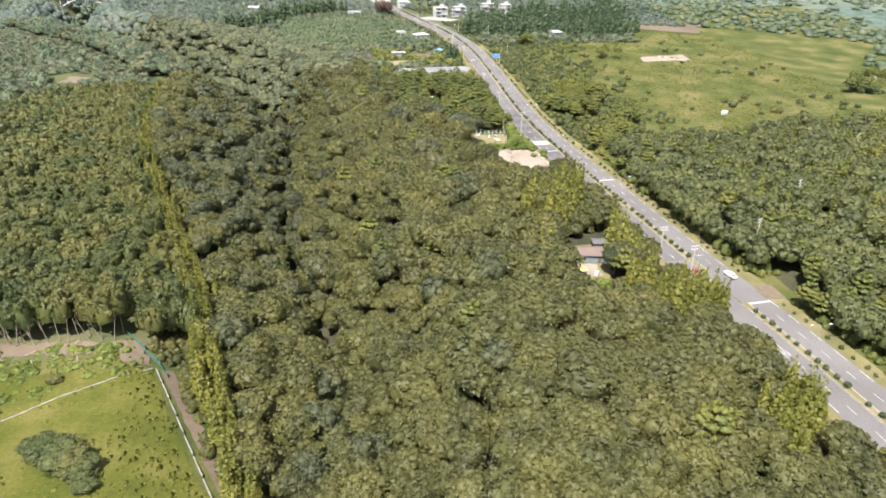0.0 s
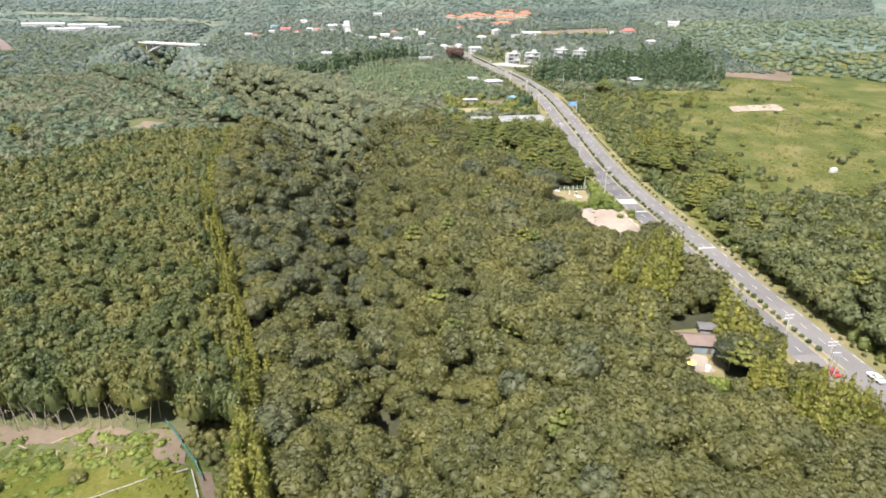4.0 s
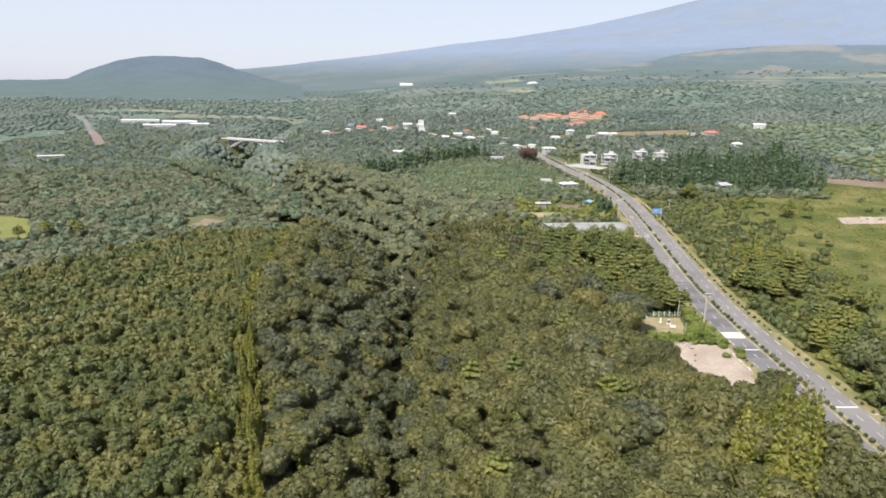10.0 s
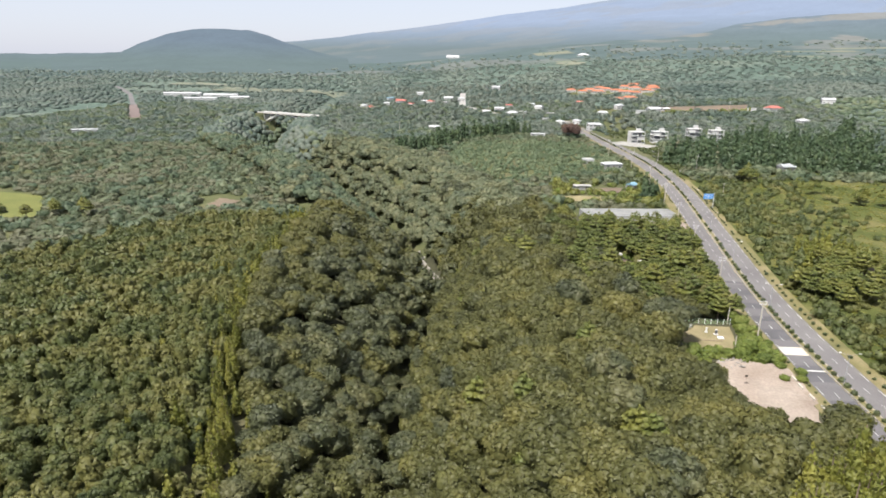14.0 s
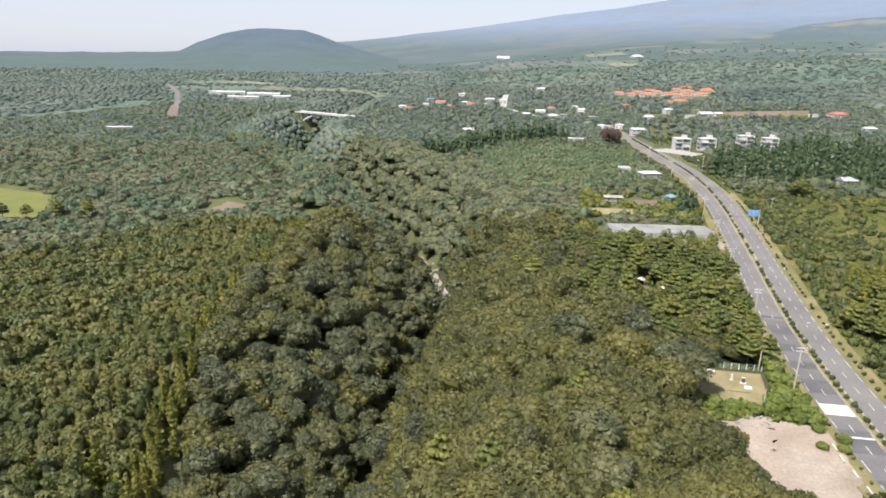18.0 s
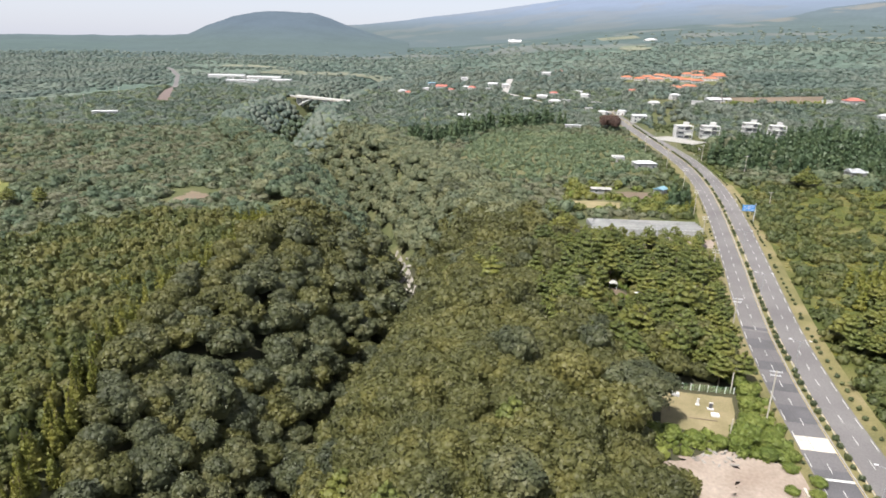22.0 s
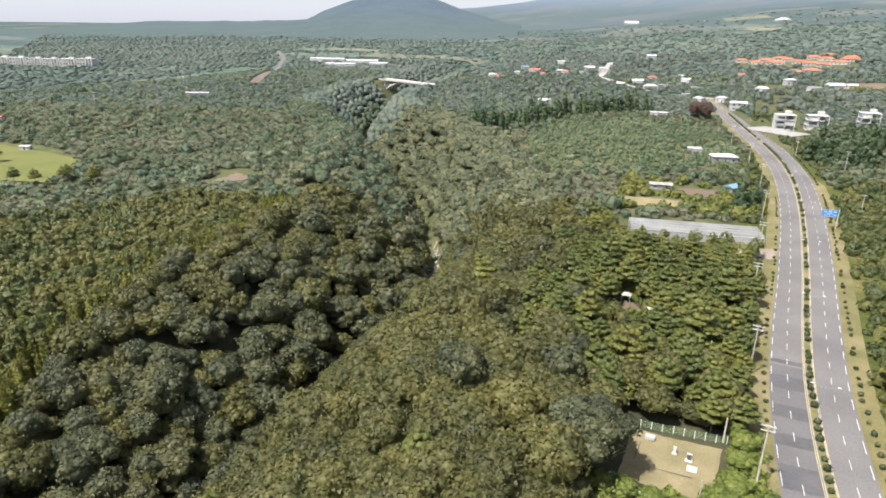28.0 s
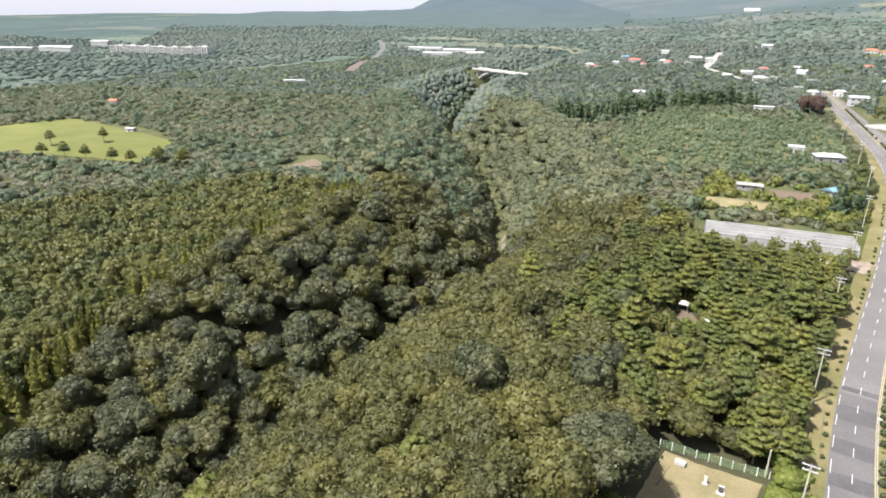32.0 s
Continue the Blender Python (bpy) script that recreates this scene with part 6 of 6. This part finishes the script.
for i, (xx, yy, L, turn_) in enumerate(((67.5, 256.3, 10.5, 0.06), (62.4, 260.5, 8.4, 1.52))):
    ob = part("lawn_edging", box(L, 0.22, 0.12, bevel=0.03), SOIL, None, at=Matrix.Translation((xx, yy, gz(xx, yy) + 0.18)) @ Matrix.Rotation(turn_, 4, "Z"))
    tagged(ob, "low brown edging round the grave lawn", "edging", "lawn edging")


def wire_fence(pts, gap, label, h=1.7, mesh=True):
    """Posts with rails along a line of points."""
    fence = thing("fence", Matrix.Identity(4), label, "fence")
    done = []
    for (ax, ay), (ex, ey) in zip(pts, pts[1:]):
        n = max(1, round(math.hypot(ex - ax, ey - ay) / gap))
        done += [(ax + (ex - ax) * i / n, ay + (ey - ay) * i / n) for i in range(n)]
    done.append(pts[-1])
    for xx, yy in done:
        part("post", box(0.13, 0.13, h + 0.2, xx, yy, gz(xx, yy)), SIGN_WHITE, fence)
    for (ax, ay), (ex, ey) in zip(done, done[1:]):
        for q in ((0.25, 0.6, 0.95, 1.3, h) if mesh else (h * 0.5, h)):
            part("rail", rod((ax, ay, gz(ax, ay) + q), (ex, ey, gz(ex, ey) + q), 0.025, 4), FENCE_GREEN, fence)
    return fence


wire_fence([(59.5, 266.5), (68, 268.6), (78.2, 270.2)], 2.2, "green wire fence on white posts behind the graves")
wire_fence([(59, 248.5), (66, 246.5)], 2.2, "green wire fence on white posts between grave plot and lot")
for i in range(26):
    xx, yy = rng.uniform(66, 76), rng.uniform(240, 246)
    s = rng.uniform(0.15, 0.5)
    ob = part("rubble", BOULDERS[i % 6], at=Matrix.Translation((xx, yy, gz(xx, yy) + 0.3)) @ Matrix.Rotation(i * 2.1, 4, "Z") @ Matrix.Diagonal((s * 1.6, s, s, 1)))
    tagged(ob, "piece of broken stone at the edge of the lot", "rubble", "rubble heap")
for i, (yy, o) in enumerate(((238, -12.2), (229, -12.0), (224, -11.6), (234, -12.4))):
    m = on_road(yy, o, 0.2)
    ob = part("kerb_block", box(0.5, 2.4, 0.5, bevel=0.05), CONCRETE_PALE, None, at=m)
    tagged(ob, "pale concrete kerb block between lot and road", "kerb block", "kerb blocks")

# ---- the left field ----
wall_pts = [(3, 18), (-9, 40), (-19.5, 60), (-31, 82), (-41.5, 102.5)]
fw = thing("field_wall", Matrix.Identity(4), "low pale concrete wall along the field's edge", "wall")
for (ax, ay), (ex, ey) in zip(wall_pts, wall_pts[1:]):
    L = math.hypot(ex - ax, ey - ay)
    n = max(1, round(L / 6))
    for i in range(n):
        q = (i + 0.5) / n
        xx, yy = ax + (ex - ax) * q, ay + (ey - ay) * q
        part("wall_section", box(L / n - 0.03, 0.25, 0.6, bevel=0.03), ROCK, fw, at=Matrix.Translation((xx, yy, gz(xx, yy) - 0.05)) @ Matrix.Rotation(math.atan2(ey - ay, ex - ax), 4, "Z"))
fw = thing("field_wall", Matrix.Identity(4), "low grey stone wall crossing the field", "wall")
for (ax, ay), (ex, ey) in (((-42, 102), (-59, 93)), ((-59, 93), (-72, 83)), ((-72, 83), (-100, 70))):
    L = math.hypot(ex - ax, ey - ay)
    n = max(1, round(L / 5))
    for i in range(n):
        q = (i + 0.5) / n
        xx, yy = ax + (ex - ax) * q, ay + (ey - ay) * q
        part("wall_section", box(L / n - 0.05, 0.3, 0.3, bevel=0.06), ROCK, fw, at=Matrix.Translation((xx, yy, gz(xx, yy) - 0.1)) @ Matrix.Rotation(math.atan2(ey - ay, ex - ax), 4, "Z"))
net = thing("net_fence", Matrix.Identity(4), "sagging green net fence beside the track", "fence")
for (ax, ay), (ex, ey) in (((-17.5, 66), (-20, 71)), ((-20, 71), (-23, 78)), ((-41, 104), (-46, 110)), ((-46, 110), (-52, 117)), ((-38.5, 100), (-41, 104))):
    L = math.hypot(ex - ax, ey - ay)
    part("net", box(L, 0.05, 1.4, bevel=0.01), NET_GREEN, net, at=Matrix.Translation(((ax + ex) / 2, (ay + ey) / 2, gz(ax, ay))) @ Matrix.Rotation(math.atan2(ey - ay, ex - ax), 4, "Z"))
    part("post", tube(0.04, 0.04, 1.7, ax, ay, gz(ax, ay), 6), STEEL, net)


def bush(x, y, s, label, k=0, flat=0.7):
    v, f = KINDS["broadleaf"]["near"][k % 6]
    me = tri_mesh("bush", (v - (0, 0, 2.2)) * (s / 3.3, s / 3.3, s / 3.3 * flat), f, LEAF_BRIGHT if flat > 0.6 else LEAF_YOUNG)
    tagged(part("bush", me, at=Matrix.Translation((x, y, gz(x, y) - 0.2))), label, "bush")


for i, (xx, yy, s) in enumerate(((-50, 73, 4.2), (-46, 70, 3.2), (-55, 76, 3.4), (-44, 66, 2.0), (-78, 96, 2.5), (-62, 99, 1.6), (-90, 90, 2.4))):
    bush(xx, yy, s, "wide dark green bush standing in the field", i, 0.55)
for i, (xx, yy, s) in enumerate(((80, 256, 2.6), (78, 251, 2.8), (82, 250, 2.4), (76, 248.5, 2.0), (81.5, 246, 1.8), (62, 247, 2.0), (67, 247.5, 1.8), (57.5, 246, 2.0), (72, 247.8, 1.7), (80.5, 264, 2.2), (81, 270, 2.4), (79, 275, 2.4), (84, 236, 1.2), (88.5, 236, 1.3), (89.5, 240, 1.4), (86, 247, 1.6), (83, 253, 1.9), (85, 243, 1.3))):
    bush(xx, yy, s, "bright green overgrown bush by the grave plot", i, 0.8)
top = thing("broadleaf_tree", Matrix.Translation((54.3, 249.5, gz(54.3, 249.5) - 0.3)) @ Matrix.Diagonal((1.9, 1.9, 1.65, 1)), "large dark round evergreen tree shading the grave plot", "tree")
part("trunk", KINDS["broadleaf"]["trunks"][0], parent=top)
v, f = blob_crown(broad_blobs(991), 2200, 0.17, 77, ICO1, blades=True)
part("crown", tri_mesh("crown", v, f, LEAF_BROAD), parent=top)


# ---- vehicles ----
def car(x, y, turn, paint, label):
    top = thing("car", Matrix.Translation((x, y, float(base_z(x, y)) + 0.2)) @ Matrix.Rotation(radians(turn), 4, "Z"), label, "car", "cars at the junction")
    part("body", box(1.78, 4.4, 0.62, 0, 0, 0.32, 0.12), paint, top)
    cabin = part("cabin", box(1.5, 2.3, 0.5, 0, -0.2, 0.92, 0.16), paint, top)
    part("windscreen", box(1.3, 0.06, 0.36, 0, 0.93, 0.97), GLASS, cabin)
    part("rear_window", box(1.3, 0.06, 0.36, 0, -1.33, 0.97), GLASS, cabin)
    for q in (-1, 1):
        part("side_window", box(0.05, 1.8, 0.3, q * 0.745, -0.2, 1.0), GLASS, cabin)
        part("headlight", box(0.36, 0.06, 0.16, q * 0.6, 2.19, 0.66), SIGN_WHITE, top)
        part("tail_light", box(0.3, 0.06, 0.18, q * 0.62, -2.19, 0.68), CAR_RED, top)
        for p_ in (-1.35, 1.35):
            part("wheel", tube(0.31, 0.31, 0.2, n=14, m=Matrix.Translation((q * 0.8 - 0.1, p_, 0.31)) @ Matrix.Rotation(radians(90), 4, "Y")), RUBBER, top)


car(106.5, 131.0, 12, CAR_RED, "dark red car standing at the junction")
car(116.0, 128.5, 8, CAR_WHITE, "white car parked at the roadside by the drive")
car(102.5, 600, 15, CAR_WHITE, "small white car parked by the new buildings")

# ---- small things in the woods ----
tent = thing("canopy_tent", Matrix.Translation((48, 323.5, gz(48, 323.5))), "white peaked canvas canopy among the pines", "canopy")
bm = bmesh.new()
c_ = [bm.verts.new(p) for p in ((-1.3, -1.3, 2.3), (1.3, -1.3, 2.3), (1.3, 1.3, 2.3), (-1.3, 1.3, 2.3), (0, 0, 3.2))]
for a_, b_ in ((0, 1), (1, 2), (2, 3), (3, 0)):
    bm.faces.new((c_[a_], c_[b_], c_[4]))
bmesh.ops.solidify(bm, geom=bm.faces[:], thickness=0.05)
part("canopy", bm, CANVAS, tent)
for ax in (-1.2, 1.2):
    for ay in (-1.2, 1.2):
        part("leg", tube(0.05, 0.05, 2.35, ax, ay, 0, 6), STEEL, tent)
patch("clearing", ((46, 319), (52, 316), (54, 320), (49, 325)), SOIL, "dry clearing round the white canopy", "clearing", 0.2, 1.5, 0.4)
patch("clearing", ((36, 313), (41, 312), (42, 317), (37, 318)), SOIL, "brown bare patch in the pine wood", "clearing", 0.25, 1.5, 0.3)
tarp = part("sheet_roof", box(6.5, 1.6, 0.12, bevel=0.04), CANVAS, None, at=Matrix.Translation((56, 318, gz(56, 318) + 2.2)) @ Matrix.Rotation(radians(-50), 4, "Z") @ Matrix.Rotation(0.2, 4, "X"))
tagged(tarp, "long white sheet roof leaning among the trees", "roof")
umb = thing("parasol", Matrix.Translation((71, 132.5, gz(71, 132.5))), "yellow garden parasol in the yard", "parasol")
part("pole", tube(0.04, 0.04, 2.2, n=6), STEEL, umb)
part("canopy", tube(1.5, 0.05, 0.7, 0, 0, 2.0, 10), ORANGE_CLOTH, umb)
for i, (xx, yy) in enumerate(((69, 129), (75.5, 132), (68.5, 136))):
    ob = part("storage_box", box(1.6, 1.1, 1.2, bevel=0.05), WHITE_WALL, None, at=Matrix.Translation((xx, yy, gz(xx, yy) + 0.2)) @ Matrix.Rotation(i, 4, "Z"))
    tagged(ob, "white storage box standing in the house yard", "box", "yard boxes")
wb = part("white_tank", box(3.6, 2.4, 2.4, bevel=0.3), WHITE_WALL, None, at=Matrix.Translation((211, 301, gz(211, 301))) @ Matrix.Rotation(0.4, 4, "Z"))
tagged(wb, "white tank lying in the rough meadow", "tank")
patch("bare_patch", ((140, 330), (158, 328), (160, 336), (142, 338)), SOIL, "bare brown patch in the meadow", "clearing", 0.15, 2, 0.6)
patch("bare_patch", ((222, 436), (262, 440), (262, 456), (226, 452)), EARTH, "pale bare patch in the meadow", "clearing", 0.15, 3, 0.8)
for i in range(5):
    xx, yy = 225 + i * 6 + rng.uniform(-2, 2), 392 + rng.uniform(-10, 10)
    dead = thing("dead_tree", Matrix.Translation((xx, yy, gz(xx, yy))), "bare grey dead tree in the meadow", "tree", "dead trees")
    part("trunk", KINDS["broadleaf"]["trunks"][i % 3], parent=dead)
for i, (mx, my) in enumerate(((38, 672), (42, 668), (36, 678), (43, 676), (39, 684), (34, 670), (44, 663), (33, 682))):
    top = thing("purple_tree", Matrix.Translation((mx, my, gz(mx, my))) @ Matrix.Diagonal((0.95, 0.95, 1.45, 1)), "dark purple-leaved tree before the village", "tree", "purple trees")
    part("trunk", KINDS["broadleaf"]["trunks"][i % 3], parent=top)
    part("crown", tri_mesh("crown", *KINDS["broadleaf"]["far"][i % 5], LEAF_RED), parent=top)

# pale leaning trunks where the plantation was cut back
for i in range(34):
    xx = rng.uniform(-104, -54)
    yy = 113.2 - 0.05 * (xx + 52) + rng.uniform(-1.2, 1.6)
    hh = rng.uniform(6.0, 8.5)
    bt = thing("bare_trunk", Matrix.Translation((xx, yy, gz(xx, yy) - 0.2)) @ Matrix.Rotation(rng.uniform(-0.28, 0.28), 4, "Y") @ Matrix.Rotation(rng.uniform(-0.05, 0.3), 4, "X"), "pale leaning bare trunk at the plantation's edge", "trunk", "bare trunks")
    part("stem", tube(0.11, 0.05, hh, n=6), PALE_BARK, bt)
    for k_ in range(2):
        z0, a0 = hh * rng.uniform(0.5, 0.85), rng.uniform(0, 6.28)
        part("limb", rod((0, 0, z0), (0.9 * math.cos(a0), 0.9 * math.sin(a0), z0 + 0.7), 0.03, 5), PALE_BARK, bt)
for i in range(16):
    xx, yy = rng.uniform(-96, -54), rng.uniform(107, 112)
    ob = part("cut_log", tube(0.12, 0.09, rng.uniform(2, 4), n=7, m=Matrix.Rotation(radians(90), 4, "X")), PALE_BARK, None, at=Matrix.Translation((xx, yy, gz(xx, yy) + 0.25)) @ Matrix.Rotation(rng.uniform(0, 3.1), 4, "Z"))
    tagged(ob, "felled pale log lying in brush", "log", "cut logs")

# single pines round the crop field
for i, (xx, yy) in enumerate(((-236, 332), (-246, 328), (-262, 322), (-226, 340), (-232, 346), (-300, 352), (-318, 330), (-276, 318), (-220, 352), (-288, 312), (-212, 345))):
    top = thing("pine_tree", Matrix.Translation((xx, yy, gz(xx, yy))) @ Matrix.Rotation(i * 1.1, 4, "Z") @ Matrix.Diagonal((1.0, 1.0, 1.0 + 0.05 * (i % 4), 1)), "lone dark pine at the crop field's edge", "tree", "field pines")
    part("trunk", KINDS["pine"]["trunks"][i % 3], parent=top)
    part("crown", KINDS["pine"]["crowns"][i % 6], parent=top)

patch("bare_strip", ((-118, 112), (-58, 108.5), (-57, 113.5), (-118, 117)), SOIL, "reddish bare soil at the plantation's foot", "clearing", 0.18, 1.5, 0.5)
for i, (xx, yy, s) in enumerate(((70, 122.5, 2.2), (73.5, 123.5, 2.4), (77, 124, 2.0), (68, 126, 1.8))):
    bush(xx, yy, s, "yellow-green bush before the house yard", i, 0.8)
top = thing("broadleaf_tree", Matrix.Translation((81, 132.5, gz(81, 132.5) - 0.3)) @ Matrix.Diagonal((1.05, 1.05, 1.1, 1)), "dark round evergreen tree beside the low house", "tree")
part("trunk", KINDS["broadleaf"]["trunks"][1], parent=top)
part("crown", KINDS["broadleaf"]["crowns"][2], parent=top)

# a row of young trees along the bare yard
row = np.linspace(0, 1, 34)
x = 150 + 100 * row + rng.uniform(-1.5, 1.5, 34)
y = 849 + 9 * row + rng.uniform(-1.5, 1.5, 34)
v, f = scattered(FAR_LUMP, x, y, ground_z(x, y) - 0.2, rng.uniform(0.5, 0.8, 34), rng.uniform(1.5, 2.2, 34), rng.uniform(0, 6.28, 34), rng)
tagged(part("young_trees", tri_mesh("young_trees", v, f, LEAF_PINE, True)), "row of young upright trees along the bare yard", "trees", kind="stuff")
# trees standing between the village houses
x, y = grid_points(-270, 210, 700, 1260, 11.0, rng)
ok = (rng.random(len(x)) < 0.42) & (np.abs(x - road_x(y)) > 12)
for hx, hy, w, c in VILLAGE:
    ok &= (x - hx) ** 2 + (y - hy) ** 2 > (w * 0.75) ** 2
wood("village_trees", LUMP, x[ok], y[ok], 1.3, 2.4, LEAF_MID, "trees between the village houses, leaves tinted with haze", 0.3)
